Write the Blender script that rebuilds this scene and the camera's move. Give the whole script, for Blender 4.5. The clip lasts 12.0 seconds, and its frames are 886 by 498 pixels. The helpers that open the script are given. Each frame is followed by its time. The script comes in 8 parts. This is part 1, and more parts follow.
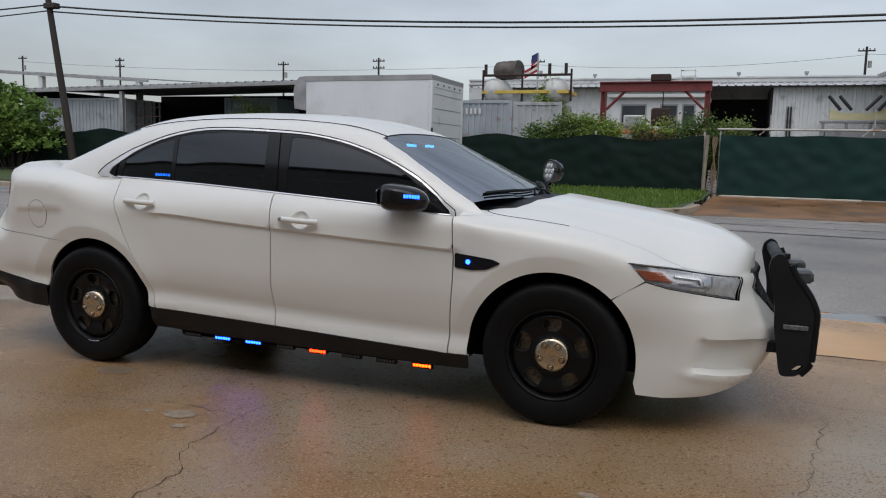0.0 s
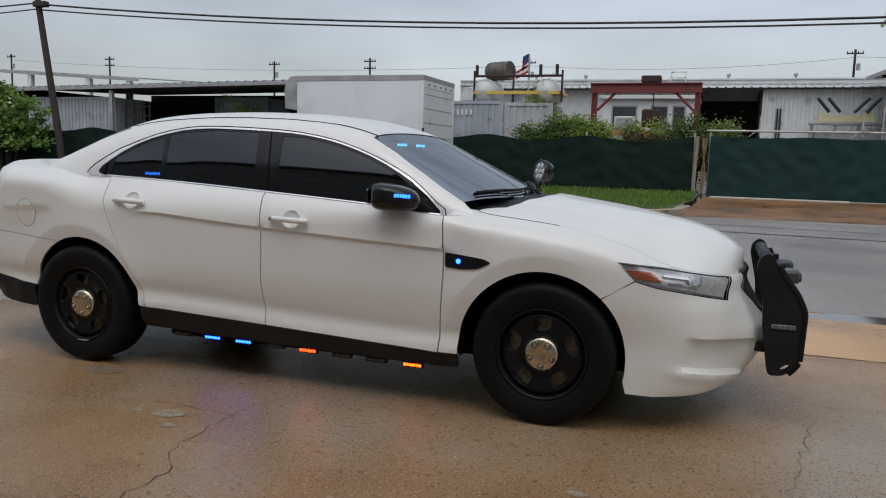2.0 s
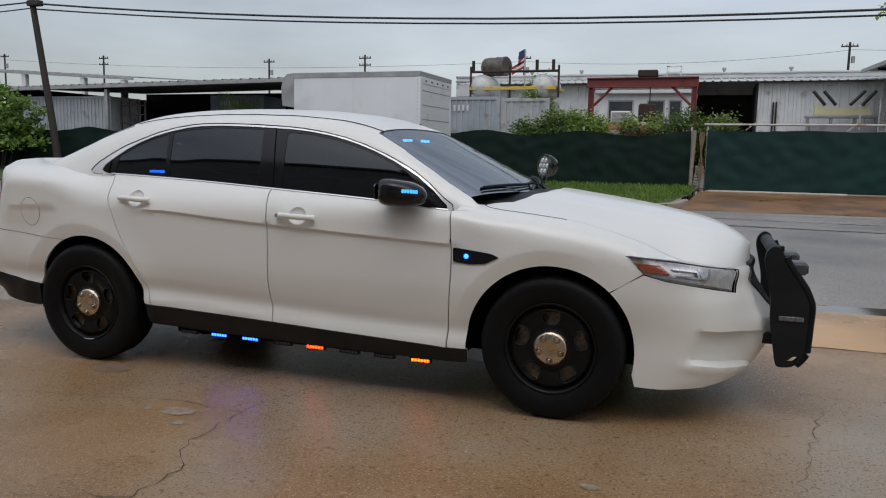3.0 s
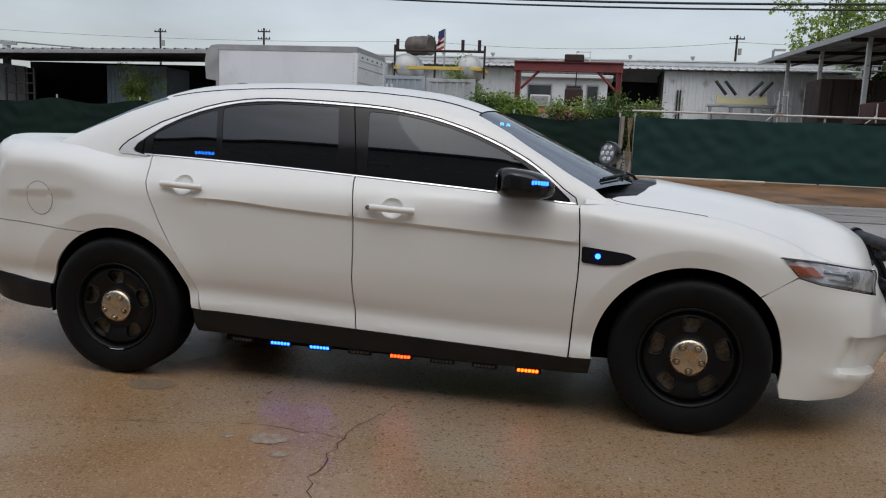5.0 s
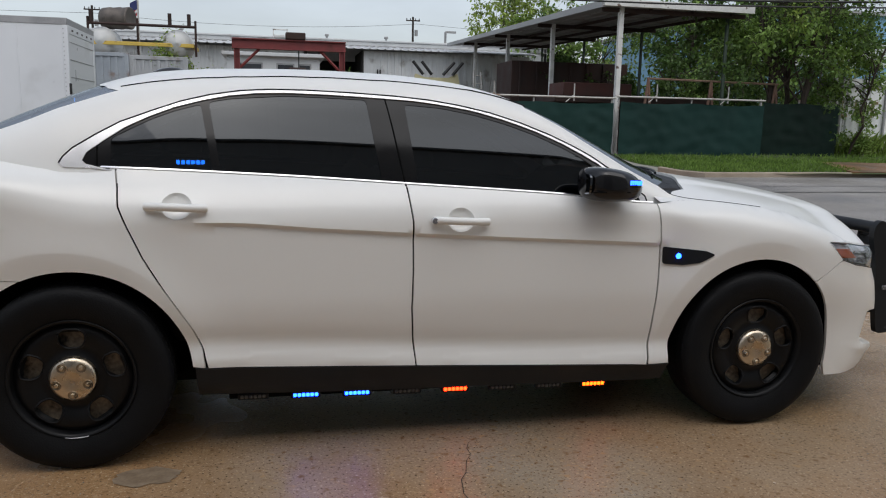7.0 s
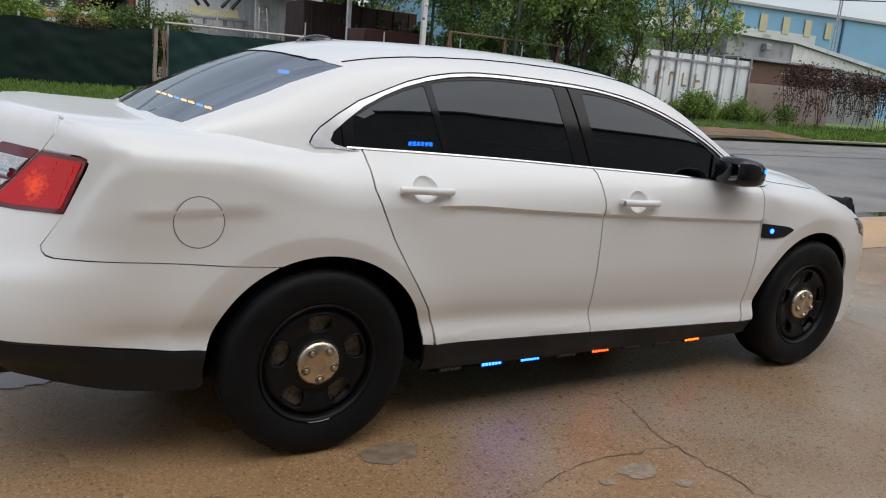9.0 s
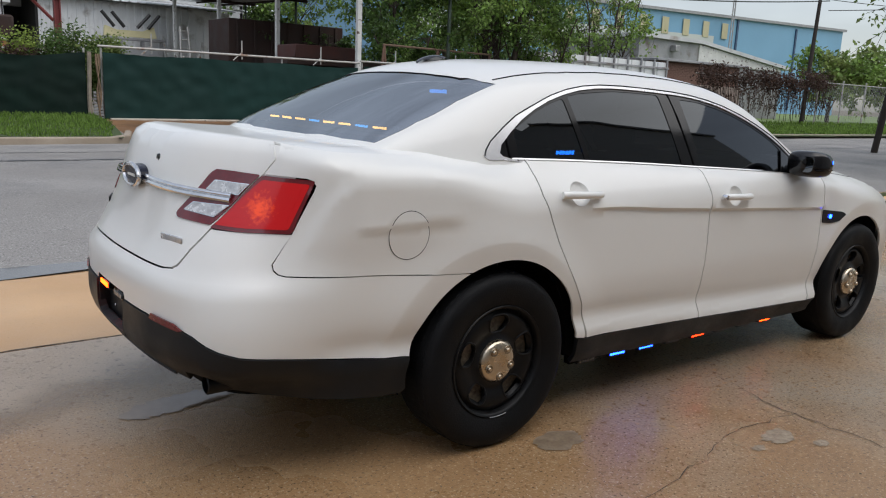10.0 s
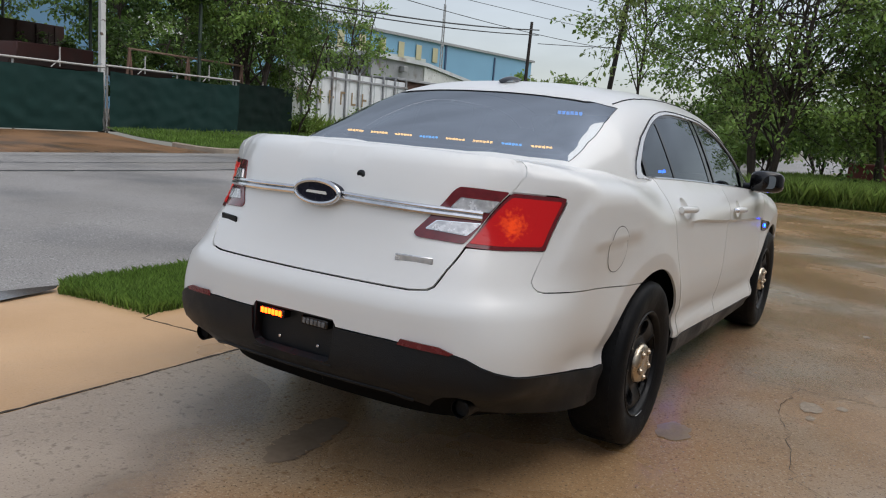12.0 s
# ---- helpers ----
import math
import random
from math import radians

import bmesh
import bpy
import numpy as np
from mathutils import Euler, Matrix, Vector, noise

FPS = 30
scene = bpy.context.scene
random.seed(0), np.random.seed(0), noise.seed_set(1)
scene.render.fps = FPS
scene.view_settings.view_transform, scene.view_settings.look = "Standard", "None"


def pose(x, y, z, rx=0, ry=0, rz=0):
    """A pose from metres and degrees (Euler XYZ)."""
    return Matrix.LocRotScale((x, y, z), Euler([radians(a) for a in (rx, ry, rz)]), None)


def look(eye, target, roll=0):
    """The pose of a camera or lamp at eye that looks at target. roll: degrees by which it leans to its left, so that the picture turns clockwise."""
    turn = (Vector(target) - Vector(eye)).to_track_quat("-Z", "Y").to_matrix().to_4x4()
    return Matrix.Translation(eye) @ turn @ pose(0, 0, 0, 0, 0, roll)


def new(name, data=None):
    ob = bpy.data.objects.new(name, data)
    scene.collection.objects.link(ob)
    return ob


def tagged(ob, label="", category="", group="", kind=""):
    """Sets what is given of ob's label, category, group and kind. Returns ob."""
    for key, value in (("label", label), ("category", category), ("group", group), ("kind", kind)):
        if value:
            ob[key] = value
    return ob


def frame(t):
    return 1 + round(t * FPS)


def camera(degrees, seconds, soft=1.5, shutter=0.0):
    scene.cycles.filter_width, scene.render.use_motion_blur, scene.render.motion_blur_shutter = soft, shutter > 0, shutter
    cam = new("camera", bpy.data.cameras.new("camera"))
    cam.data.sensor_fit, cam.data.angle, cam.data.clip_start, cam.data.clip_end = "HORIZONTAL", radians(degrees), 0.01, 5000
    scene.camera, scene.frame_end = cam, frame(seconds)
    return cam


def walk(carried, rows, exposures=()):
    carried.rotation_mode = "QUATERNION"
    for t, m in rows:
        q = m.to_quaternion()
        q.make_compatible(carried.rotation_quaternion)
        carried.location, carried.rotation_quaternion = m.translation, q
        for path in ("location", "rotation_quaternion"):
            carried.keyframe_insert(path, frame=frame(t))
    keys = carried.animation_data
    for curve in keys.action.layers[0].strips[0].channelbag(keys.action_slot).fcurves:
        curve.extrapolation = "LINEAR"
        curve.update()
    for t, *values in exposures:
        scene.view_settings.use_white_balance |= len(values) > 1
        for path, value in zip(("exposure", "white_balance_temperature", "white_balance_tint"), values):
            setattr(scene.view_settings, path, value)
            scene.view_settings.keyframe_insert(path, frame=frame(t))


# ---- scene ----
cam = camera(59.9, 12.0, 1.1)
PATH = [
    (0, (2.179, -4.547, 1.331), (1.503, -2.681, 1.085), 1.3),
    (0.5, (2.182, -4.546, 1.328), (1.511, -2.678, 1.086), 1.0),
    (1, (2.186, -4.55, 1.327), (1.52, -2.68, 1.081), 1.2),
    (1.5, (2.187, -4.551, 1.327), (1.527, -2.679, 1.08), 1.3),
    (2, (2.184, -4.553, 1.326), (1.53, -2.679, 1.082), 1.5),
    (2.5, (2.178, -4.553, 1.327), (1.53, -2.678, 1.073), 1.1),
    (3, (2.13, -4.571, 1.318), (1.485, -2.694, 1.065), 1.0),
    (3.2, (2.086, -4.59, 1.317), (1.45, -2.712, 1.057), 1.3),
    (4.8, (1.128, -4.426, 1.315), (0.711, -2.492, 1.022), 2.8),
    (5, (0.968, -4.401, 1.312), (0.591, -2.459, 1.016), 2.3),
    (5.5, (0.509, -4.27, 1.314), (0.235, -2.315, 0.991), 2.2),
    (6, (0.08, -4.178, 1.314), (0.06, -2.203, 1.001), 2.4),
    (6.5, (-0.3, -4.075, 1.317), (-0.08, -2.111, 1.011), 1.9),
    (6.7, (-0.451, -3.992, 1.33), (-0.137, -2.043, 1.012), 1.4),
    (8.5, (-1.973, -3.54, 1.358), (-1.174, -1.728, 1.078), 4.5),
    (9, (-2.463, -3.397, 1.433), (-1.45, -1.729, 0.995), 4.9),
    (9.5, (-2.878, -3.269, 1.418), (-1.796, -1.651, 0.957), 4.2),
    (10, (-3.379, -3.053, 1.394), (-2.191, -1.494, 0.995), 2.5),
    (10.5, (-3.715, -2.788, 1.32), (-2.394, -1.332, 0.955), 2.0),
    (11, (-4.054, -2.492, 1.291), (-2.612, -1.148, 0.951), 3.6),
    (11.5, (-4.417, -2.164, 1.296), (-2.848, -0.967, 0.968), 3.2),
    (12, (-4.628, -1.796, 1.304), (-2.942, -0.769, 0.986), 4.5),
]
walk(cam, [(t, look(eye, target, roll)) for t, eye, target, roll in PATH], [(0.0, 0.21), (1.0, 0.18), (3.0, 0.17), (5.0, 0.25), (6.6, 0.28), (8.5, 0.47), (10.0, 0.48), (11.3, 0.42), (12.0, 0.43)])

# ---- light ----
world = bpy.data.worlds.new("overcast")
scene.world = world
world.use_nodes = True
wn = world.node_tree
sky = wn.nodes.new("ShaderNodeTexSky")
sky.sky_type, sky.sun_disc = "NISHITA", False
sky.sun_elevation, sky.sun_rotation = radians(60), radians(200)
sky.air_density, sky.dust_density, sky.ozone_density = 1.0, 1.0, 1.0
grey = wn.nodes.new("ShaderNodeHueSaturation")
grey.inputs["Saturation"].default_value = 0.44
coord = wn.nodes.new("ShaderNodeTexCoord")
cloud = wn.nodes.new("ShaderNodeTexNoise")
cloud.inputs["Scale"].default_value, cloud.inputs["Detail"].default_value = 2.2, 5
stretch = wn.nodes.new("ShaderNodeMapping")
stretch.inputs["Scale"].default_value = (1, 1, 3.5)
cloud_ramp = wn.nodes.new("ShaderNodeMapRange")
cloud_ramp.inputs["From Min"].default_value, cloud_ramp.inputs["From Max"].default_value = 0.3, 0.7
cloud_ramp.inputs["To Min"].default_value, cloud_ramp.inputs["To Max"].default_value = 0.72, 1.1
cloud_mix = wn.nodes.new("ShaderNodeVectorMath")
cloud_mix.operation = "SCALE"
wn.links.new(coord.outputs["Generated"], stretch.inputs["Vector"])
wn.links.new(stretch.outputs["Vector"], cloud.inputs["Vector"])
wn.links.new(cloud.outputs["Fac"], cloud_ramp.inputs["Value"])
wn.links.new(sky.outputs["Color"], grey.inputs["Color"])
wn.links.new(grey.outputs["Color"], cloud_mix.inputs[0])
# an overcast dome is about three times brighter overhead than at the horizon
split = wn.nodes.new("ShaderNodeSeparateXYZ")
dome = wn.nodes.new("ShaderNodeMapRange")
dome.inputs["To Min"].default_value, dome.inputs["To Max"].default_value = 0.87, 2.2
shade = wn.nodes.new("ShaderNodeMath")
shade.operation = "MULTIPLY"
wn.links.new(coord.outputs["Generated"], split.inputs["Vector"])
wn.links.new(split.outputs["Z"], dome.inputs["Value"])
wn.links.new(dome.outputs["Result"], shade.inputs[0])
wn.links.new(cloud_ramp.outputs["Result"], shade.inputs[1])
wn.links.new(shade.outputs[0], cloud_mix.inputs["Scale"])
wn.links.new(cloud_mix.outputs["Vector"], wn.nodes["Background"].inputs["Color"])
wn.nodes["Background"].inputs["Strength"].default_value = 0.105

sun = new("sun", bpy.data.lights.new("sun", "SUN"))
sun.data.energy, sun.data.angle, sun.data.color = 1.0, radians(70), (1.0, 0.945, 0.87)
sun.matrix_world = look((9, -11.5, 18), (0, 0, 0))
scene.view_settings.exposure = 0.18


# ---- materials ----
def surface(name, a, b, scale=4.0, rough=0.6, metal=0.0, bump=0.0, fine=80.0, spots=None, coat=0.0, spec=0.5, rough_var=0.15):
    """Two-scale noise between the colours a and b, with a fine bump. spots: (colour, scale, from, to) for stains."""
    m = bpy.data.materials.new(name)
    m.use_nodes = True
    t, p = m.node_tree, m.node_tree.nodes["Principled BSDF"]
    tc = t.nodes.new("ShaderNodeTexCoord")
    n1, n2 = t.nodes.new("ShaderNodeTexNoise"), t.nodes.new("ShaderNodeTexNoise")
    n1.inputs["Scale"].default_value, n1.inputs["Detail"].default_value = scale, 6
    n2.inputs["Scale"].default_value, n2.inputs["Detail"].default_value = fine, 3
    for n in (n1, n2):
        t.links.new(tc.outputs["Object"], n.inputs["Vector"])
    add = t.nodes.new("ShaderNodeMath")
    add.operation, add.inputs[1].default_value = "MULTIPLY_ADD", 0.65
    half = t.nodes.new("ShaderNodeMath")
    half.operation, half.inputs[1].default_value = "MULTIPLY", 0.35
    t.links.new(n2.outputs["Fac"], half.inputs[0])
    t.links.new(n1.outputs["Fac"], add.inputs[0])
    t.links.new(half.outputs[0], add.inputs[2])
    r = t.nodes.new("ShaderNodeValToRGB")
    r.color_ramp.elements[0].position, r.color_ramp.elements[1].position = 0.34, 0.66
    r.color_ramp.elements[0].color, r.color_ramp.elements[1].color = (*a, 1), (*b, 1)
    t.links.new(add.outputs[0], r.inputs["Fac"])
    out = r.outputs["Color"]
    if spots:
        n3 = t.nodes.new("ShaderNodeTexNoise")
        n3.inputs["Scale"].default_value, n3.inputs["Detail"].default_value = spots[1], 5
        t.links.new(tc.outputs["Object"], n3.inputs["Vector"])
        k = t.nodes.new("ShaderNodeMapRange")
        k.inputs["From Min"].default_value, k.inputs["From Max"].default_value = spots[2], spots[3]
        t.links.new(n3.outputs["Fac"], k.inputs["Value"])
        mix = t.nodes.new("ShaderNodeMix")
        mix.data_type = "RGBA"
        mix.inputs["B"].default_value = (*spots[0], 1)
        t.links.new(k.outputs["Result"], mix.inputs["Factor"])
        t.links.new(out, mix.inputs["A"])
        out = mix.outputs["Result"]
    t.links.new(out, p.inputs["Base Color"])
    rr = t.nodes.new("ShaderNodeMapRange")
    rr.inputs["From Min"].default_value, rr.inputs["From Max"].default_value = 0.3, 0.7
    rr.inputs["To Min"].default_value, rr.inputs["To Max"].default_value = max(0.02, rough - rough_var), min(1, rough + rough_var)
    t.links.new(n1.outputs["Fac"], rr.inputs["Value"])
    t.links.new(rr.outputs["Result"], p.inputs["Roughness"])
    p.inputs["Metallic"].default_value = metal
    p.inputs["Specular IOR Level"].default_value = spec
    p.inputs["Coat Weight"].default_value = coat
    p.inputs["Coat Roughness"].default_value = 0.04
    if bump:
        bp = t.nodes.new("ShaderNodeBump")
        bp.inputs["Strength"].default_value, bp.inputs["Distance"].default_value = bump, 0.01
        t.links.new(n2.outputs["Fac"], bp.inputs["Height"])
        t.links.new(bp.outputs["Normal"], p.inputs["Normal"])
    return m


def glow(name, colour, strength):
    m = bpy.data.materials.new(name)
    m.use_nodes = True
    p = m.node_tree.nodes["Principled BSDF"]
    p.inputs["Base Color"].default_value = (*colour, 1)
    p.inputs["Emission Color"].default_value, p.inputs["Emission Strength"].default_value = (*colour, 1), strength
    return m


PILLAR = surface("gloss_black_pillar", (0.004, 0.004, 0.0045), (0.007, 0.007, 0.0075), 6, 0.12, spec=0.3, rough_var=0.03)
PAINT = surface("white_car_paint", (0.852, 0.852, 0.818), (0.862, 0.862, 0.828), 3, 0.30, coat=0.45, bump=0.0, rough_var=0.015, fine=400)
TRIM_BLACK = surface("black_textured_plastic", (0.0055, 0.0066, 0.0080), (0.0100, 0.0118, 0.0140), 6, 0.5, bump=0.15, fine=300, spec=0.35)
GLOSS_BLACK = surface("gloss_black_plastic", (0.006, 0.006, 0.007), (0.01, 0.01, 0.011), 5, 0.12, rough_var=0.05)
UNDER = surface("dark_underbody", (0.003, 0.003, 0.003), (0.006, 0.006, 0.006), 5, 0.95, spec=0.1)
RUBBER = surface("tyre_rubber", (0.0030, 0.0035, 0.0042), (0.0062, 0.0069, 0.0080), 8, 0.62, bump=0.2, fine=150, spec=0.2)
STEEL_BLACK = surface("black_steel_wheel", (0.003, 0.0034, 0.0040), (0.006, 0.0066, 0.0076), 10, 0.46, bump=0.05, spec=0.25)
CHROME = surface("chrome", (0.66, 0.66, 0.67), (0.76, 0.76, 0.77), 20, 0.14, metal=1.0, rough_var=0.05)
# cap metal darkened by colour, standing for the shade in the lug recesses
CAP_DARK = surface("shaded_hub_cap_metal", (0.26, 0.21, 0.155), (0.36, 0.30, 0.22), 12, 0.45, metal=1.0)
CAP_METAL = surface("satin_hub_cap_metal", (0.52, 0.44, 0.33), (0.72, 0.62, 0.48), 12, 0.30, metal=1.0, bump=0.1, fine=60)
LENS_CLEAR = surface("silver_reflector", (0.42, 0.43, 0.44), (0.68, 0.69, 0.70), 25, 0.18, metal=0.6, coat=1.0)
LENS_AMBER = surface("amber_lens", (0.50, 0.11, 0.03), (0.62, 0.16, 0.05), 30, 0.12, coat=1.0)
BADGE_BLUE = surface("badge_dark_blue", (0.006, 0.007, 0.018), (0.009, 0.010, 0.025), 30, 0.25, coat=0.1, spec=0.2)
LED_BLUE = glow("lit_blue_led", (0.005, 0.032, 1.0), 24)
LED_MIRROR = glow("lit_blue_mirror_led", (0.01, 0.07, 1.0), 8)
LED_CYAN = glow("lit_ice_blue_led", (0.05, 0.40, 1.0), 9)
LED_RED = glow("lit_red_led", (1.0, 0.013, 0.002), 22)
LED_AMBER = glow("lit_amber_led", (1.0, 0.036, 0.002), 15)
LED_OFF = surface("unlit_led_lens", (0.08, 0.085, 0.09), (0.16, 0.165, 0.17), 60, 0.2, coat=0.5)
def lit_lens(name, deep, bright, strength, bulb):
    """A lit lamp lens, brightest in front of its bulb, broken up by facets."""
    m = glow(name, deep, strength)
    nt = m.node_tree
    p = nt.nodes["Principled BSDF"]
    p.inputs["Roughness"].default_value = 0.12
    where = nt.nodes.new("ShaderNodeTexCoord")
    fold, away = nt.nodes.new("ShaderNodeVectorMath"), nt.nodes.new("ShaderNodeVectorMath")
    fold.operation, away.operation = "ABSOLUTE", "DISTANCE"
    away.inputs[1].default_value = tuple(abs(float(c)) for c in bulb)
    facets = nt.nodes.new("ShaderNodeTexNoise")
    facets.inputs["Scale"].default_value, facets.inputs["Detail"].default_value = 75, 2
    add = nt.nodes.new("ShaderNodeMath")
    add.operation, add.inputs[1].default_value = "MULTIPLY_ADD", 0.11
    ramp = nt.nodes.new("ShaderNodeValToRGB")
    ramp.color_ramp.elements[0].position, ramp.color_ramp.elements[0].color = 0.062, (*bright, 1)
    ramp.color_ramp.elements[1].position, ramp.color_ramp.elements[1].color = 0.108, (*deep, 1)
    nt.links.new(where.outputs["Object"], fold.inputs[0])
    nt.links.new(fold.outputs["Vector"], away.inputs[0])
    nt.links.new(where.outputs["Object"], facets.inputs["Vector"])
    nt.links.new(facets.outputs["Fac"], add.inputs[0])
    nt.links.new(away.outputs["Value"], add.inputs[2])
    nt.links.new(add.outputs[0], ramp.inputs[0])
    nt.links.new(ramp.outputs["Color"], p.inputs["Emission Color"])
    return m


def tinted(name, colour, share, gloss_ior=1.75):
    """Dark tinted pane: glossy front with some view through it."""
    m = bpy.data.materials.new(name)
    m.use_nodes = True
    t = m.node_tree
    p = t.nodes["Principled BSDF"]
    p.inputs["Base Color"].default_value = (*colour, 1)
    p.inputs["Roughness"].default_value, p.inputs["IOR"].default_value = 0.03, 1.52
    clear = t.nodes.new("ShaderNodeBsdfTransparent")
    clear.inputs["Color"].default_value = (share, share, share * 1.02, 1)
    gloss = t.nodes.new("ShaderNodeBsdfGlossy")
    gloss.inputs["Color"].default_value = (0.86, 0.91, 0.95, 1)
    gloss.inputs["Roughness"].default_value = 0.02
    fr = t.nodes.new("ShaderNodeFresnel")
    fr.inputs["IOR"].default_value = gloss_ior
    mix = t.nodes.new("ShaderNodeMixShader")
    t.links.new(fr.outputs["Fac"], mix.inputs["Fac"])
    t.links.new(clear.outputs[0], mix.inputs[1])
    t.links.new(gloss.outputs[0], mix.inputs[2])
    t.links.new(mix.outputs[0], t.nodes["Material Output"].inputs["Surface"])
    return m


GLASS_CLEAR = tinted("clear_lamp_plastic", (0.8, 0.8, 0.8), 0.96, 1.4)
GLASS_DARK = tinted("dark_tinted_glass", (0.01, 0.01, 0.01), 0.022, 1.56)
GLASS_SHIELD = tinted("tinted_windscreen_glass", (0.01, 0.01, 0.01), 0.24, 6.4)


# ---- mesh helpers ----
def mesh_of(name, verts, faces, mat, smooth=True):
    me = bpy.data.meshes.new(name)
    me.from_pydata([tuple(map(float, v)) for v in verts], [], [tuple(map(int, q)) for q in faces])
    me.validate()
    me.materials.append(mat)
    if smooth:
        me.shade_smooth()
        me.set_sharp_from_angle(angle=radians(38))
    return me


def part(name, geo, mat, parent=None, label="", smooth=True):
    """One mesh object from (verts, faces), under a thing or a part."""
    ob = new(name, mesh_of(name, geo[0], geo[1], mat, smooth))
    if parent is not None:
        ob.parent = parent
    return tagged(ob, label) if label else ob


def thing(name, at, label, category, group="", rz=0.0):
    ob = new(name)
    ob.empty_display_size = 0.1
    ob.matrix_basis = pose(*at, 0, 0, rz)
    return tagged(ob, label, category, group)


def single(name, geo, mat, label, category, group="", kind="", at=(0, 0, 0), rz=0.0, smooth=True):
    ob = part(name, geo, mat, None, "", smooth)
    ob.matrix_basis = pose(*at, 0, 0, rz)
    return tagged(ob, label, category, group, kind)


def join(*geos):
    vs, fs = [], []
    for v, f in geos:
        k = len(vs)
        vs.extend(v)
        fs.extend([[i + k for i in q] for q in f])
    return vs, fs


def moved(geo, m):
    return [m @ Vector(v) for v in geo[0]], geo[1]


def mirrored(geo):
    return [(v[0], -v[1], v[2]) for v in geo[0]], [list(q)[::-1] for q in geo[1]]


def box(x0, x1, y0, y1, z0, z1, b=0.004):
    """A box with chamfered edges."""
    bm = bmesh.new()
    bmesh.ops.create_cube(bm, size=1)
    for v in bm.verts:
        v.co = ((x0 + x1) / 2 + v.co.x * (x1 - x0), (y0 + y1) / 2 + v.co.y * (y1 - y0), (z0 + z1) / 2 + v.co.z * (z1 - z0))
    if b:
        bmesh.ops.bevel(bm, geom=bm.edges[:], offset=min(b, 0.45 * min(abs(x1 - x0), abs(y1 - y0), abs(z1 - z0))), segments=1, affect="EDGES")
    geo = [v.co.copy() for v in bm.verts], [[v.index for v in f.verts] for f in bm.faces]
    bm.free()
    return geo


def tube(points, radius, sides=8, taper=None, caps=True):
    """A round bar along points; radius may fall to taper at its end."""
    pts = [Vector(p) for p in points]
    vs, fs = [], []
    up = Vector((0, 0, 1))
    for i, p in enumerate(pts):
        d = (pts[min(i + 1, len(pts) - 1)] - pts[max(i - 1, 0)]).normalized()
        ref = up if abs(d.dot(up)) < 0.95 else Vector((1, 0, 0))
        a = d.cross(ref).normalized()
        c = a.cross(d)
        r = radius if taper is None else radius + (taper - radius) * i / max(1, len(pts) - 1)
        for k in range(sides):
            w = 2 * math.pi * k / sides
            vs.append(p + r * (math.cos(w) * a + math.sin(w) * c))
    for i in range(len(pts) - 1):
        for k in range(sides):
            k2 = (k + 1) % sides
            fs.append([i * sides + k, i * sides + k2, (i + 1) * sides + k2, (i + 1) * sides + k])
    if caps:
        fs.append(list(range(sides))[::-1])
        fs.append([(len(pts) - 1) * sides + k for k in range(sides)])
    return vs, fs


def lathe(profile, turns=48, closed=False):
    """profile: (radius, y); turned about the y axis."""
    vs, fs, n = [], [], len(profile)
    for k in range(turns):
        w = 2 * math.pi * k / turns
        vs.extend((r * math.cos(w), y, r * math.sin(w)) for r, y in profile)
    for k in range(turns):
        k2 = (k + 1) % turns
        for i in range(n - 1 + closed):
            j = (i + 1) % n
            fs.append([k * n + i, k2 * n + i, k2 * n + j, k * n + j])
    return vs, fs


def slab(outline, axis, lo, hi):
    """A flat outline (list of 2D points) given thickness along an axis 'x', 'y' or 'z'."""
    put = {"x": lambda a, b, t: (t, a, b), "y": lambda a, b, t: (a, t, b), "z": lambda a, b, t: (a, b, t)}[axis]
    n = len(outline)
    vs = [put(a, b, lo) for a, b in outline] + [put(a, b, hi) for a, b in outline]
    fs = [list(range(n))[::-1], [n + i for i in range(n)]] + [[i, (i + 1) % n, n + (i + 1) % n, n + i] for i in range(n)]
    return vs, fs


def smooth_curve(*keys):
    """A smooth function through (x, value) keys, without overshoot."""
    xs, ys = np.array([k[0] for k in keys], float), np.array([k[1] for k in keys], float)
    h, d = np.diff(xs), np.diff(ys) / np.diff(xs)
    m = np.zeros(len(xs))
    for i in range(1, len(xs) - 1):
        if d[i - 1] * d[i] > 0:
            m[i] = (h[i - 1] + h[i]) / (h[i - 1] / d[i] + h[i] / d[i - 1]) if False else 2 * d[i - 1] * d[i] / (d[i - 1] + d[i])
    m[0], m[-1] = d[0], d[-1]

    def value(x):
        x = np.clip(np.asarray(x, float), xs[0], xs[-1])
        i = np.clip(np.searchsorted(xs, x) - 1, 0, len(h) - 1)
        u = (x - xs[i]) / h[i]
        return (2 * u**3 - 3 * u**2 + 1) * ys[i] + (u**3 - 2 * u**2 + u) * h[i] * m[i] + (3 * u**2 - 2 * u**3) * ys[i + 1] + (u**3 - u**2) * h[i] * m[i + 1]

    return value


def resampled(line, step, closed=False):
    pts = [np.array(p, float) for p in line]
    if closed:
        pts.append(pts[0])
    out = []
    for a, b in zip(pts, pts[1:]):
        n = max(1, int(np.ceil(np.linalg.norm(b - a) / step)))
        out += [a + (b - a) * k / n for k in range(n)]
    if not closed:
        out.append(pts[-1])
    return np.array(out)


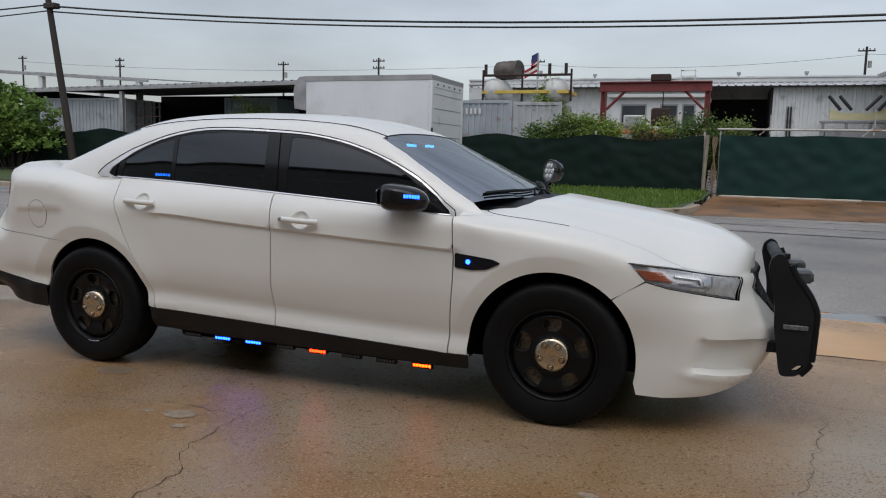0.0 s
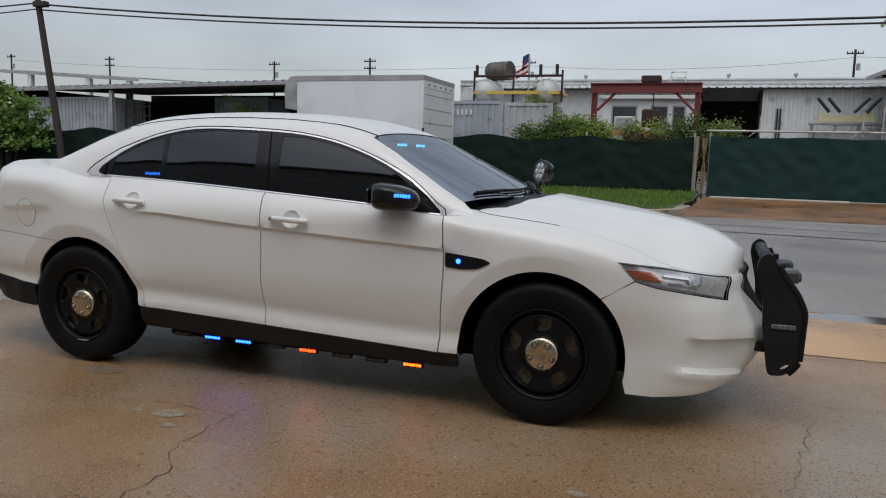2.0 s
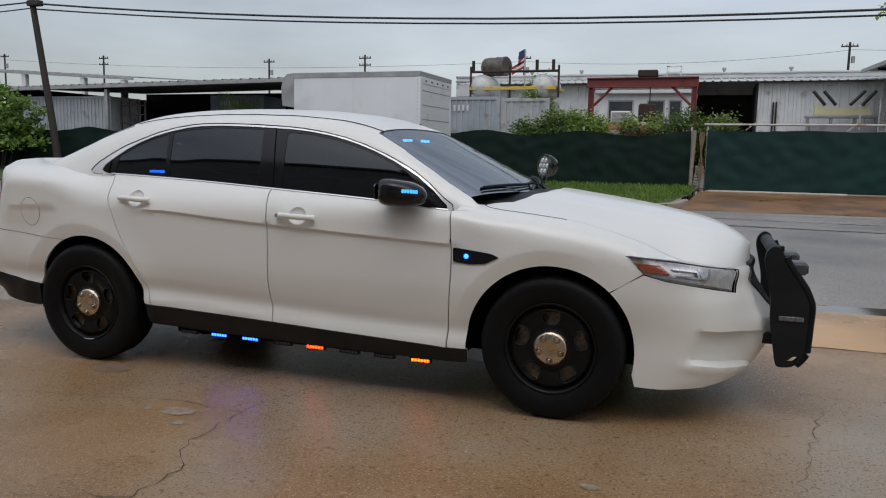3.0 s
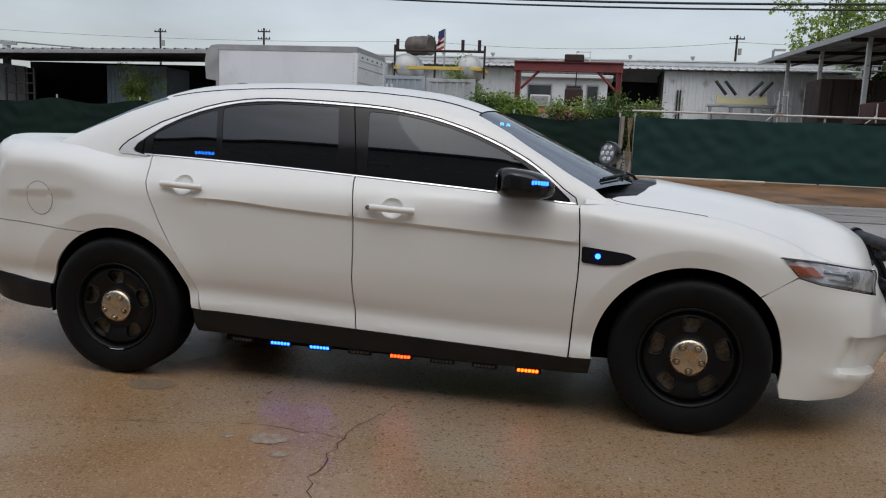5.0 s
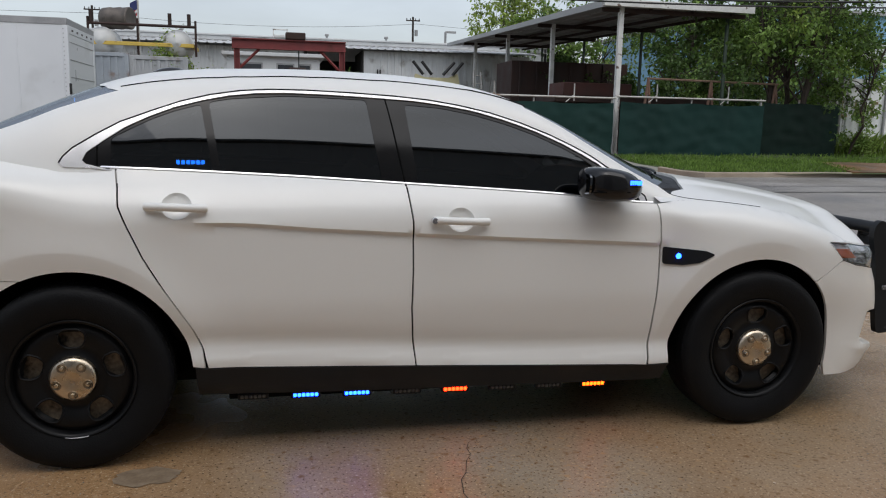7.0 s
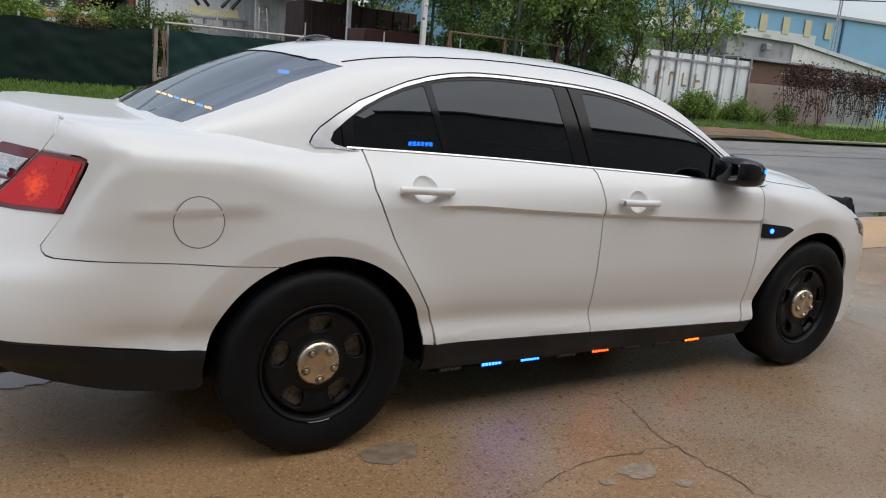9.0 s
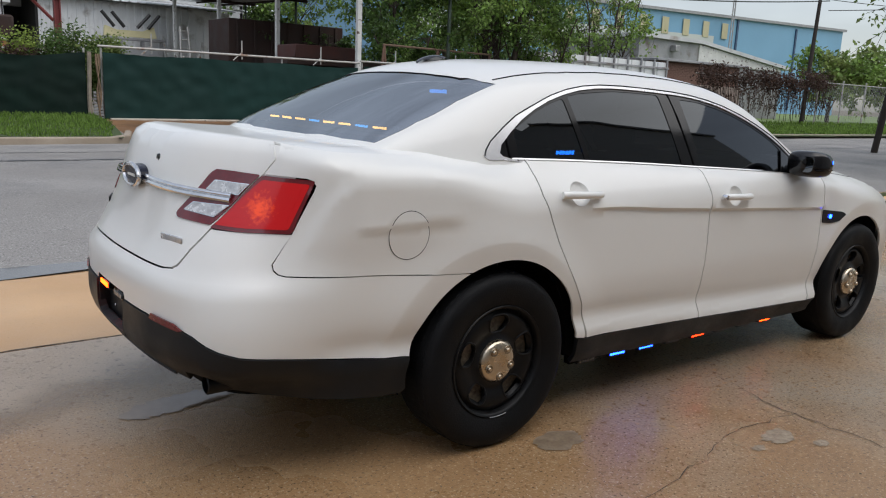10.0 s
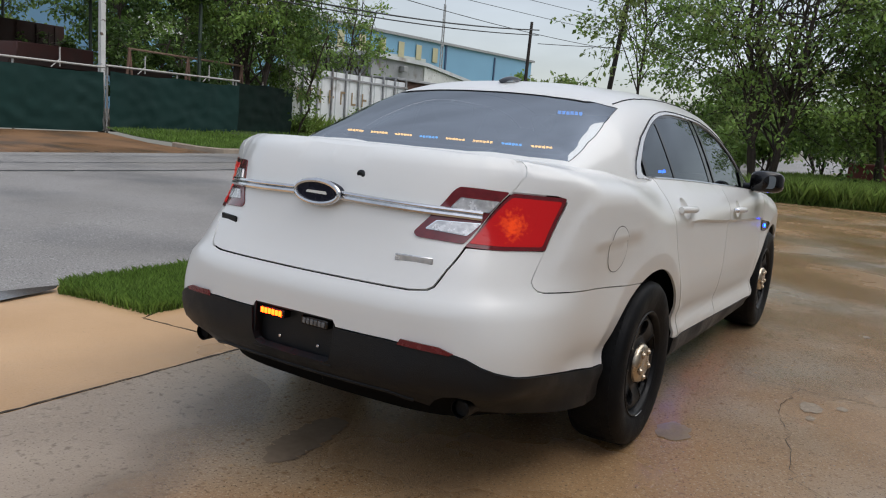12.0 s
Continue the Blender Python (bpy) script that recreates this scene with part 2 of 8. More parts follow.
def within(poly, p):
    """Which of the points p lie inside the polygon."""
    x, y = p[:, 0], p[:, 1]
    hit = np.zeros(len(p), bool)
    for (x0, y0), (x1, y1) in zip(poly, np.roll(poly, -1, 0)):
        with np.errstate(divide="ignore", invalid="ignore"):
            hit ^= ((y0 > y) != (y1 > y)) & (x < (x1 - x0) * (y - y0) / (y1 - y0 + 1e-15) + x0)
    return hit


def clearance(line, p, closed=True):
    """Distance of each point p from a polyline."""
    far = np.full(len(p), 1e9)
    ends = np.roll(line, -1, 0) if closed else line[1:]
    for a, b in zip(line, ends):
        ab = b - a
        u = np.clip(((p - a) @ ab) / (ab @ ab + 1e-15), 0, 1)
        far = np.minimum(far, np.linalg.norm(p - a - u[:, None] * ab, axis=1))
    return far


def sheet(place, outline, holes=(), step=0.03, features=(), lip=0.0, flip=False):
    """The region of a surface inside an outline (2D) and outside the holes. place: an array of (u, v) to places.
    features: lines in (u, v) that get vertices of their own. lip: how far the edge turns inwards."""
    from mathutils.geometry import delaunay_2d_cdt
    loops = [resampled(outline, step, True)] + [resampled(h, step, True) for h in holes]
    lo, hi = loops[0].min(0), loops[0].max(0)
    gu, gv = np.meshgrid(np.arange(lo[0], hi[0], step), np.arange(lo[1], hi[1], step))
    inner = np.stack([gu.ravel(), gv.ravel()], 1)
    extra = [resampled(l, step) for l in features]

    def keep(p, margin):
        ok = within(loops[0], p)
        for h in loops[1:]:
            ok &= ~within(h, p)
        for l in loops:
            ok &= clearance(l, p) > margin
        return ok

    inner = inner[keep(inner, step * 0.55)]
    for l in extra:
        if len(inner):
            inner = inner[clearance(l, inner, False) > step * 0.5]
    pts, edges = [], []
    for l in loops:
        k = len(pts)
        pts += list(l)
        edges += [(k + i, k + (i + 1) % len(l)) for i in range(len(l))]
    for l in extra:
        ok = keep(l, step * 0.2)
        k = len(pts)
        pts += list(l[ok])
        idx = np.cumsum(ok) - 1 + k
        edges += [(int(idx[i]), int(idx[i + 1])) for i in range(len(l) - 1) if ok[i] and ok[i + 1]]
    pts += list(inner)
    v2, _, tris, *_ = delaunay_2d_cdt([Vector((float(p[0]), float(p[1]))) for p in pts], edges, [], 0, 1e-7)
    uv = np.array([tuple(v) for v in v2])
    tris = np.array([t for t in tris if len(t) == 3])
    mid = uv[tris].mean(1)
    ok = within(loops[0], mid)
    for h in loops[1:]:
        ok &= ~within(h, mid)
    tris = tris[ok]
    xyz = place(uv)
    if flip:
        tris = tris[:, ::-1]
    faces = tris.tolist()
    verts = list(xyz)
    if lip:
        nor = np.zeros_like(xyz)
        fn = np.cross(xyz[tris[:, 1]] - xyz[tris[:, 0]], xyz[tris[:, 2]] - xyz[tris[:, 0]])
        for c in range(3):
            np.add.at(nor, tris[:, c], fn)
        nor /= np.linalg.norm(nor, axis=1, keepdims=True) + 1e-12
        seen = {}
        for a, b, c in faces:
            for e in ((a, b), (b, c), (c, a)):
                seen[e] = True
        rim = [e for e in seen if (e[1], e[0]) not in seen]
        low = {}
        for a, b in rim:
            for i in (a, b):
                if i not in low:
                    low[i] = len(verts)
                    verts.append(xyz[i] - lip * nor[i])
        faces += [[b, a, low[a], low[b]] for a, b in rim]
    return verts, faces


def arc(cx, cz, r, a0, a1, n=24):
    return [(cx + r * math.cos(radians(a0 + (a1 - a0) * k / n)), cz + r * math.sin(radians(a0 + (a1 - a0) * k / n))) for k in range(n + 1)]


def rounded(points, r, n=4):
    """A polygon with its corners rounded by radius r."""
    out = []
    k = len(points)
    for i in range(k):
        p0, p, p1 = (np.array(points[j % k], float) for j in (i - 1, i, i + 1))
        a, b = p0 - p, p1 - p
        ra = min(r, 0.45 * np.linalg.norm(a), 0.45 * np.linalg.norm(b))
        a, b = p + a / np.linalg.norm(a) * ra, p + b / np.linalg.norm(b) * ra
        for q in range(n + 1):
            u = q / n
            out.append(tuple((1 - u) ** 2 * a + 2 * u * (1 - u) * p + u * u * b))
    return out

# ---- ground: one rolling sheet cut into driveway, road, kerbs, verges and yard ----
ROAD_NEAR = 3.55


def road_far(x):
    return float(np.clip(14.3 + 0.07 * x, 13.4, 16.2))


def ground_z(x, y):
    f = road_far(x)
    if y <= 1.25:
        return 0.0
    if y <= 2.9:
        return -0.05 * (y - 1.25) / 1.65
    if y <= ROAD_NEAR:
        return -0.05 - 0.05 * (y - 2.9) / 0.65
    if y <= f:
        u = (y - ROAD_NEAR) / (f - ROAD_NEAR)
        return -0.10 * (1 - u) + 0.02 * u + 0.22 * u * (1 - u)
    if y <= 19.3:
        return 0.02 + 0.26 * (y - f) / (19.3 - f)
    return 0.28 + 0.06 * np.clip((x - 2) / 12, 0, 2)


def patch(name, mat, label, category, outline, lift=0.0, step=0.5, kind="structure", rough_z=0.0, lip=0.0, seed=0):
    def place(uv):
        z = np.array([ground_z(a, b) for a, b in uv]) + lift
        if rough_z:
            z = z + rough_z * np.array([noise.noise((a * 1.3, b * 1.3, seed)) for a, b in uv])
        return np.stack([uv[:, 0], uv[:, 1], z], 1)

    return single(name, sheet(place, outline, (), step, (), lip), mat, label, category, kind=kind)


def wetness(m, lo, hi, scale, depth, dark=0.6):
    """Rain film: wet stretches are smooth and darker, dry ones rough."""
    t, p = m.node_tree, m.node_tree.nodes["Principled BSDF"]
    tc = t.nodes.new("ShaderNodeTexCoord")
    n = t.nodes.new("ShaderNodeTexNoise")
    n.inputs["Scale"].default_value, n.inputs["Detail"].default_value, n.inputs["Roughness"].default_value = scale, 4, 0.55
    t.links.new(tc.outputs["Object"], n.inputs["Vector"])
    k = t.nodes.new("ShaderNodeMapRange")
    k.inputs["From Min"].default_value, k.inputs["From Max"].default_value = lo, hi
    t.links.new(n.outputs["Fac"], k.inputs["Value"])
    old = p.inputs["Base Color"].links[0].from_socket
    mix = t.nodes.new("ShaderNodeMix")
    mix.data_type, mix.blend_type = "RGBA", "MULTIPLY"
    mix.inputs["B"].default_value = (dark, dark * 0.98, dark * 0.95, 1)
    t.links.new(k.outputs["Result"], mix.inputs["Factor"])
    t.links.new(old, mix.inputs["A"])
    t.links.new(mix.outputs["Result"], p.inputs["Base Color"])
    r = t.nodes.new("ShaderNodeMapRange")
    r.inputs["To Min"].default_value, r.inputs["To Max"].default_value = depth[0], depth[1]
    t.links.new(k.outputs["Result"], r.inputs["Value"])
    t.links.new(r.outputs["Result"], p.inputs["Roughness"])
    return m


def thinning(m, a, b, width):
    """A film of water that thins out raggedly towards the line from a to b."""
    t, p, out = m.node_tree, m.node_tree.nodes["Principled BSDF"], m.node_tree.nodes["Material Output"]
    run = Vector((b[0] - a[0], b[1] - a[1], 0)).normalized()
    side = Vector((run.y, -run.x, 0))
    tc, dot, n = t.nodes.new("ShaderNodeTexCoord"), t.nodes.new("ShaderNodeVectorMath"), t.nodes.new("ShaderNodeTexNoise")
    dot.operation, dot.inputs[1].default_value = "DOT_PRODUCT", side
    n.inputs["Scale"].default_value, n.inputs["Detail"].default_value = 3.5, 6
    wobble, reach = t.nodes.new("ShaderNodeMath"), t.nodes.new("ShaderNodeMapRange")
    wobble.operation, wobble.inputs[1].default_value = "MULTIPLY_ADD", 0.35
    at = side.x * a[0] + side.y * a[1] + 0.175
    reach.inputs["From Min"].default_value, reach.inputs["From Max"].default_value = at, at + width
    clear, mix = t.nodes.new("ShaderNodeBsdfTransparent"), t.nodes.new("ShaderNodeMixShader")
    t.links.new(tc.outputs["Object"], dot.inputs[0])
    t.links.new(tc.outputs["Object"], n.inputs["Vector"])
    t.links.new(n.outputs["Fac"], wobble.inputs[0])
    t.links.new(dot.outputs["Value"], wobble.inputs[2])
    t.links.new(wobble.outputs[0], reach.inputs["Value"])
    t.links.new(reach.outputs["Result"], mix.inputs["Fac"])
    t.links.new(clear.outputs[0], mix.inputs[1])
    t.links.new(p.outputs[0], mix.inputs[2])
    t.links.new(mix.outputs[0], out.inputs["Surface"])
    return m


def grit(m, scale, light, dark, lo=0.60, hi=0.72):
    """Exposed aggregate: small light and dark stones in the surface."""
    t, p = m.node_tree, m.node_tree.nodes["Principled BSDF"]
    tc = t.nodes.new("ShaderNodeTexCoord")
    for colour, a, b, w in ((light, lo, hi, 0.0), (dark, lo, hi, 37.0)):
        n = t.nodes.new("ShaderNodeTexNoise")
        n.noise_dimensions = "4D"
        n.inputs["W"].default_value, n.inputs["Scale"].default_value, n.inputs["Detail"].default_value = w, scale, 2
        t.links.new(tc.outputs["Object"], n.inputs["Vector"])
        k = t.nodes.new("ShaderNodeMapRange")
        k.inputs["From Min"].default_value, k.inputs["From Max"].default_value = a, b
        t.links.new(n.outputs["Fac"], k.inputs["Value"])
        mix = t.nodes.new("ShaderNodeMix")
        mix.data_type = "RGBA"
        mix.inputs["B"].default_value = (*colour, 1)
        t.links.new(k.outputs["Result"], mix.inputs["Factor"])
        t.links.new(p.inputs["Base Color"].links[0].from_socket, mix.inputs["A"])
        t.links.new(mix.outputs["Result"], p.inputs["Base Color"])
    return m


LOT = wetness(grit(grit(surface("wet_brown_concrete", (0.315, 0.182, 0.086), (0.47, 0.295, 0.148), 0.9, 0.4, bump=0.3, fine=140, spots=((0.38, 0.325, 0.25), 0.45, 0.50, 0.68)), 80, (0.56, 0.42, 0.27), (0.15, 0.095, 0.055), 0.575, 0.67), 26, (0.46, 0.31, 0.17), (0.25, 0.145, 0.07), 0.58, 0.72), 0.38, 0.58, 0.7, (0.32, 0.13), 0.84)
APRON = wetness(grit(surface("damp_orange_concrete", (0.50, 0.30, 0.145), (0.66, 0.43, 0.235), 0.8, 0.5, bump=0.25, fine=140), 90, (0.55, 0.38, 0.22), (0.2, 0.11, 0.06), 0.66, 0.78), 0.45, 0.65, 0.6, (0.55, 0.22), 0.8)
FAR_APRON = wetness(surface("far_orange_concrete", (0.17, 0.085, 0.038), (0.27, 0.15, 0.072), 0.6, 0.5, bump=0.2, spots=((0.12, 0.08, 0.05), 0.9, 0.50, 0.66)), 0.45, 0.65, 0.5, (0.55, 0.25), 0.75)
ASPHALT = wetness(grit(surface("wet_asphalt", (0.24, 0.227, 0.212), (0.315, 0.30, 0.282), 0.5, 0.5, bump=0.5, fine=220, spots=((0.17, 0.167, 0.163), 0.35, 0.5, 0.66)), 60, (0.46, 0.45, 0.44), (0.09, 0.09, 0.09), 0.56, 0.68), 0.38, 0.6, 0.4, (0.75, 0.52), 0.84)
KERB = surface("weathered_kerb_concrete", (0.24, 0.19, 0.14), (0.38, 0.32, 0.25), 2, 0.7, bump=0.3)
SOIL = surface("yard_gravel_soil", (0.10, 0.085, 0.065), (0.2, 0.17, 0.13), 1.0, 0.9, bump=0.5, fine=60)
TURF = surface("turf_soil", (0.035, 0.055, 0.015), (0.06, 0.09, 0.025), 3, 0.9, bump=0.6, fine=90)
WATER = surface("rain_water", (0.07, 0.062, 0.055), (0.09, 0.08, 0.07), 1, 0.04, rough_var=0.02)
CRACK = surface("crack_dirt", (0.03, 0.022, 0.015), (0.06, 0.045, 0.03), 8, 0.9)

patch("lot_slab", LOT, "wet brown concrete forecourt with cracks and stains", "forecourt", [(-30, -30), (17.2, -30), (17.4, -1.5), (16.7, 1.245), (-30, 1.245)], step=1.2)
patch("apron_rear", APRON, "damp orange concrete driveway mouth", "driveway", [(-14, 1.252), (-1.62, 1.252), (-1.62, 2.18), (-1.48, 2.27), (-1.46, 2.6), (-1.40, 3.1), (-14, 3.1)], step=0.4)
patch("apron_middle", APRON, "damp orange concrete pavement strip", "pavement", [(-1.612, 1.252), (16.7, 1.252), (14.5, 3.0), (13.6, 3.1), (2.2, 3.1), (2.1, 2.25), (-1.45, 2.25), (-1.612, 2.18)], step=0.4)
patch("gutter", APRON, "wet concrete gutter beside the road", "gutter", [(-30, 3.1), (60, 3.1), (60, ROAD_NEAR), (-30, ROAD_NEAR)], lift=-0.004, step=1.2)
patch("road", ASPHALT, "wet grey asphalt road with cracks", "road", [(-120, ROAD_NEAR)] + [(x, ROAD_NEAR) for x in range(-100, 161, 20)] + [(x, road_far(x)) for x in range(160, -121, -4)], step=1.6)
patch("far_apron", FAR_APRON, "orange-brown stained concrete driveway before the fence", "driveway", [(1.5, road_far(1.5)), (10.3, road_far(10.3)), (9.7, 17.0), (9.9, 19.3), (1.9, 19.3), (1.7, 17.2)], lift=0.006, step=0.6)
patch("far_verge_left", TURF, "grass verge before the fence", "verge", [(-60, road_far(-60) + 0.15), (1.2, road_far(1.2) + 0.15), (1.65, 17.2), (1.85, 19.4), (-60, 19.4)], lift=0.11, step=0.8, rough_z=0.05)
patch("far_verge_right", TURF, "grass verge along the road", "verge", [(10.5, road_far(10.5) + 0.15), (140, road_far(140) + 0.15), (140, 22.0), (9.95, 19.4), (9.75, 17.0)], lift=0.11, step=1.0, rough_z=0.05)
patch("brown_drive", FAR_APRON, "cracked brown driveway before the tin fence", "driveway", [(15.6, road_far(15.6) + 0.0), (26.6, road_far(26.6) + 0.0), (26.0, 18.0), (16.4, 17.8)], lift=0.16, step=0.6, rough_z=0.03, lip=0.1)
patch("yard_ground", SOIL, "gravelly yard soil behind the fence", "yard", [(-600, 19.4), (9.9, 19.4), (140, 22.0), (600, 22), (600, 700), (-600, 700)], step=30)
patch("far_field", surface("rough_field_grass", (0.10, 0.16, 0.045), (0.18, 0.24, 0.08), 0.4, 0.9, bump=0.6, fine=12), "rough light green grass beyond the chain-link fence", "grass", [(36.5, 22.6), (140, 22.6), (140, 58), (60, 58), (36.5, 30)], lift=0.05, step=6)
patch("near_ground", SOIL, "soil beside the forecourt", "ground", [(17.4, -60), (600, -60), (600, 3.0), (16.9, 3.0), (16.7, 1.25), (17.4, -1.5)], lift=-0.01, step=15)
patch("near_ground_left", SOIL, "soil beside the forecourt", "ground", [(-600, -60), (-30, -60), (-30, 3.1), (-600, 3.1)], lift=-0.01, step=20)
patch("island_turf", TURF, "small grass island beside the gutter", "verge", [(-1.44, 2.26), (2.08, 2.26), (2.18, 3.45), (-1.3, 3.45), (-1.5, 3.2), (-1.52, 2.6)], lift=0.012, step=0.12, rough_z=0.02, lip=0.02)


def kerb_run(points, label):
    pts = resampled(points, 1.5)
    sec = [(-0.07, -0.2), (-0.07, 0.11), (-0.05, 0.13), (0.06, 0.135), (0.075, 0.12), (0.075, -0.2)]
    v, f, n = [], [], len(sec)
    for i, p in enumerate(pts):
        d = pts[min(i + 1, len(pts) - 1)] - pts[max(i - 1, 0)]
        d = d / np.linalg.norm(d)
        z = ground_z(*p) + 0.012 * noise.noise((p[0] * 0.6, p[1] * 0.6, 3))
        v += [(p[0] - d[1] * a, p[1] + d[0] * a, z + b) for a, b in sec]
    for i in range(len(pts) - 1):
        f += [[i * n + k, (i + 1) * n + k, (i + 1) * n + (k + 1) % n, i * n + (k + 1) % n] for k in range(n)]
    f += [list(range(n)), [(len(pts) - 1) * n + k for k in range(n)][::-1]]
    return single("kerb", (v, f), KERB, label, "kerb", kind="structure")


kerb_run([(x, road_far(x) + 0.08) for x in range(-60, 1, 4)] + [(0.9, road_far(1) + 0.1), (1.35, road_far(1) + 0.5), (1.6, road_far(1) + 1.3)], "low weathered concrete kerb with a rounded return")
kerb_run([(10.0, road_far(10) + 1.3), (10.2, road_far(10) + 0.5), (10.7, road_far(10) + 0.1)] + [(x, road_far(x) + 0.08) for x in range(12, 141, 4)], "low weathered concrete kerb with a rounded return")
kerb_run([(13.8, 3.15), (14.6, 3.3), (30, 3.4), (60, 3.4)], "low concrete kerb beside tall grass")
patch("far_strip", TURF, "grass beside the forecourt and the road", "verge", [(14.0, 3.3), (60, 3.3), (60, 2.2), (17.0, 2.2), (16.8, 1.3)], lift=0.06, step=0.6, rough_z=0.05)

# rain water standing in the gutter and by the car's tail
for shape, lift in (([(-12, 3.06), (-8, 2.98), (-5, 3.05), (-3.2, 3.02), (-2.2, 3.16), (-1.5, 3.30), (-1.42, 3.40), (-1.9, 3.47), (-3, 3.5), (-5, 3.56), (-8, 3.54), (-12, 3.6)], 0.014), ([(2.7, 2.72), (5, 2.66), (9, 2.8), (13, 2.85), (13, 3.3), (8, 3.3), (3.2, 3.35)], 0.016)):
    v = [(a, b, ground_z(0, 3.2) + lift) for a, b in rounded(shape, 0.3, 4)]
    single("puddle", (v, [list(range(len(v)))]), WATER, "shallow rain puddle lying in the gutter", "puddle", "rain puddles", kind="structure")
# wet concrete whose base colour is also lightened for the sky's sheen
GREY_WET = wetness(grit(grit(surface("wet_grey_concrete_with_sheen", (0.31, 0.232, 0.160), (0.43, 0.335, 0.235), 1.4, 0.3, bump=0.18, fine=140), 80, (0.40, 0.32, 0.235), (0.17, 0.125, 0.085), 0.60, 0.72), 24, (0.40, 0.31, 0.215), (0.20, 0.145, 0.097), 0.58, 0.72), 0.35, 0.6, 0.8, (0.24, 0.06), 0.86)
thinning(GREY_WET, (-2.42, 0.36), (-6.0, -1.0), 0.42)
film = rounded([(-2.42, 0.36), (-2.60, 0.20), (-2.80, 0.26), (-3.0, 0.10), (-3.5, -0.3), (-4.6, -0.9), (-6.0, -1.0), (-12, -1.6), (-12, 1.235), (-1.9, 1.235), (-2.0, 0.7)], 0.12, 5)
single("rain_film", sheet(lambda uv: np.stack([uv[:, 0], uv[:, 1], np.full(len(uv), 0.0014)], 1), film, (), 0.5), GREY_WET, "grey rain-wet stretch of concrete behind the car, sky sheen in its colour", "wet patch", kind="structure")


# a shallow run of rain water under the tail
rngw = random.Random(12)
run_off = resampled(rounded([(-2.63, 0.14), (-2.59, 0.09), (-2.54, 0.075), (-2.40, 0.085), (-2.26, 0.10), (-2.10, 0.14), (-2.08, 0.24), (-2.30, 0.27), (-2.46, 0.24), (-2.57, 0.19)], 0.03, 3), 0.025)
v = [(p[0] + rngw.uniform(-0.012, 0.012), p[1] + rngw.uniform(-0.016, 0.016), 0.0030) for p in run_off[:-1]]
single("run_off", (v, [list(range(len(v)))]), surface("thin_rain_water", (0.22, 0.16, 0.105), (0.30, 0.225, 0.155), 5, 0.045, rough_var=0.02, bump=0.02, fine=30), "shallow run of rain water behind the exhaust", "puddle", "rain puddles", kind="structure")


def crack_line(points, width, seed, lift=0.003, stray=0.022):
    rng = random.Random(seed)
    pts = resampled(points, 0.06)
    v, f = [], []
    for i, p in enumerate(pts):
        d = pts[min(i + 1, len(pts) - 1)] - pts[max(i - 1, 0)]
        d = d / np.linalg.norm(d)
        j, w = rng.uniform(-stray, stray), width * rng.uniform(0.15, 0.75)
        c = (p[0] - d[1] * j, p[1] + d[0] * j)
        z = ground_z(*c) + lift
        v += [(c[0] - d[1] * w / 2, c[1] + d[0] * w / 2, z), (c[0] + d[1] * w / 2, c[1] - d[0] * w / 2, z)]
    f = [[2 * i, 2 * i + 1, 2 * i + 3, 2 * i + 2] for i in range(len(pts) - 1)]
    return v, f


for k, (line, w) in enumerate((
    ([(0.20, -2.9), (0.13, -2.33), (0.15, -2.07), (-0.01, -1.84), (-0.03, -1.39), (0.1, -0.9)], 0.008),
    ([(2.50, -1.9), (2.56, -1.22), (2.68, -0.67), (2.75, -0.2)], 0.006),
    ([(-1.36, -1.54), (-0.84, -1.45), (-0.54, -1.35), (0.0, -1.39)], 0.006),
    ([(-2.2, -2.6), (-1.7, -2.1), (-1.36, -1.54)], 0.005),
    ([(2.3, 0.1), (2.9, 0.0), (3.6, 0.1), (5.0, -0.1)], 0.006),
    ([(0.13, -2.33), (-0.6, -2.6), (-1.2, -3.2)], 0.005),
    ([(5, -3.5), (5.6, -1), (5.4, 1.2)], 0.008),
)):
    single("crack", crack_line(line, w, k), CRACK, "fine jagged crack in the concrete", "crack", "concrete cracks", kind="structure")
single("slab_joint", crack_line([(-14, 1.25), (16.7, 1.25)], 0.024, 9, stray=0.005), CRACK, "dirty joint between two concrete slabs", "joint", kind="structure")
single("slab_joint", crack_line([(-1.616, 1.25), (-1.616, 2.2)], 0.014, 12, stray=0.005), CRACK, "dirty joint between two concrete slabs", "joint", kind="structure")
for k, line in enumerate(([(-40, 11.2), (0, 10.85), (2.5, 10.7), (5, 10.5), (12, 10.6), (60, 10.9)], [(-40, 12.6), (2, 12.25), (6, 12.05), (60, 12.6)], [(-40, 13.4), (60, 14.2)])):
    single("road_crack", crack_line(line, (0.26, 0.12, 0.06)[k], 20 + k, 0.005), surface("tar_seam", (0.03, 0.03, 0.03), (0.05, 0.05, 0.05), 5, 0.4), "dark tar-sealed seam in the asphalt", "crack", "asphalt seams", kind="structure")

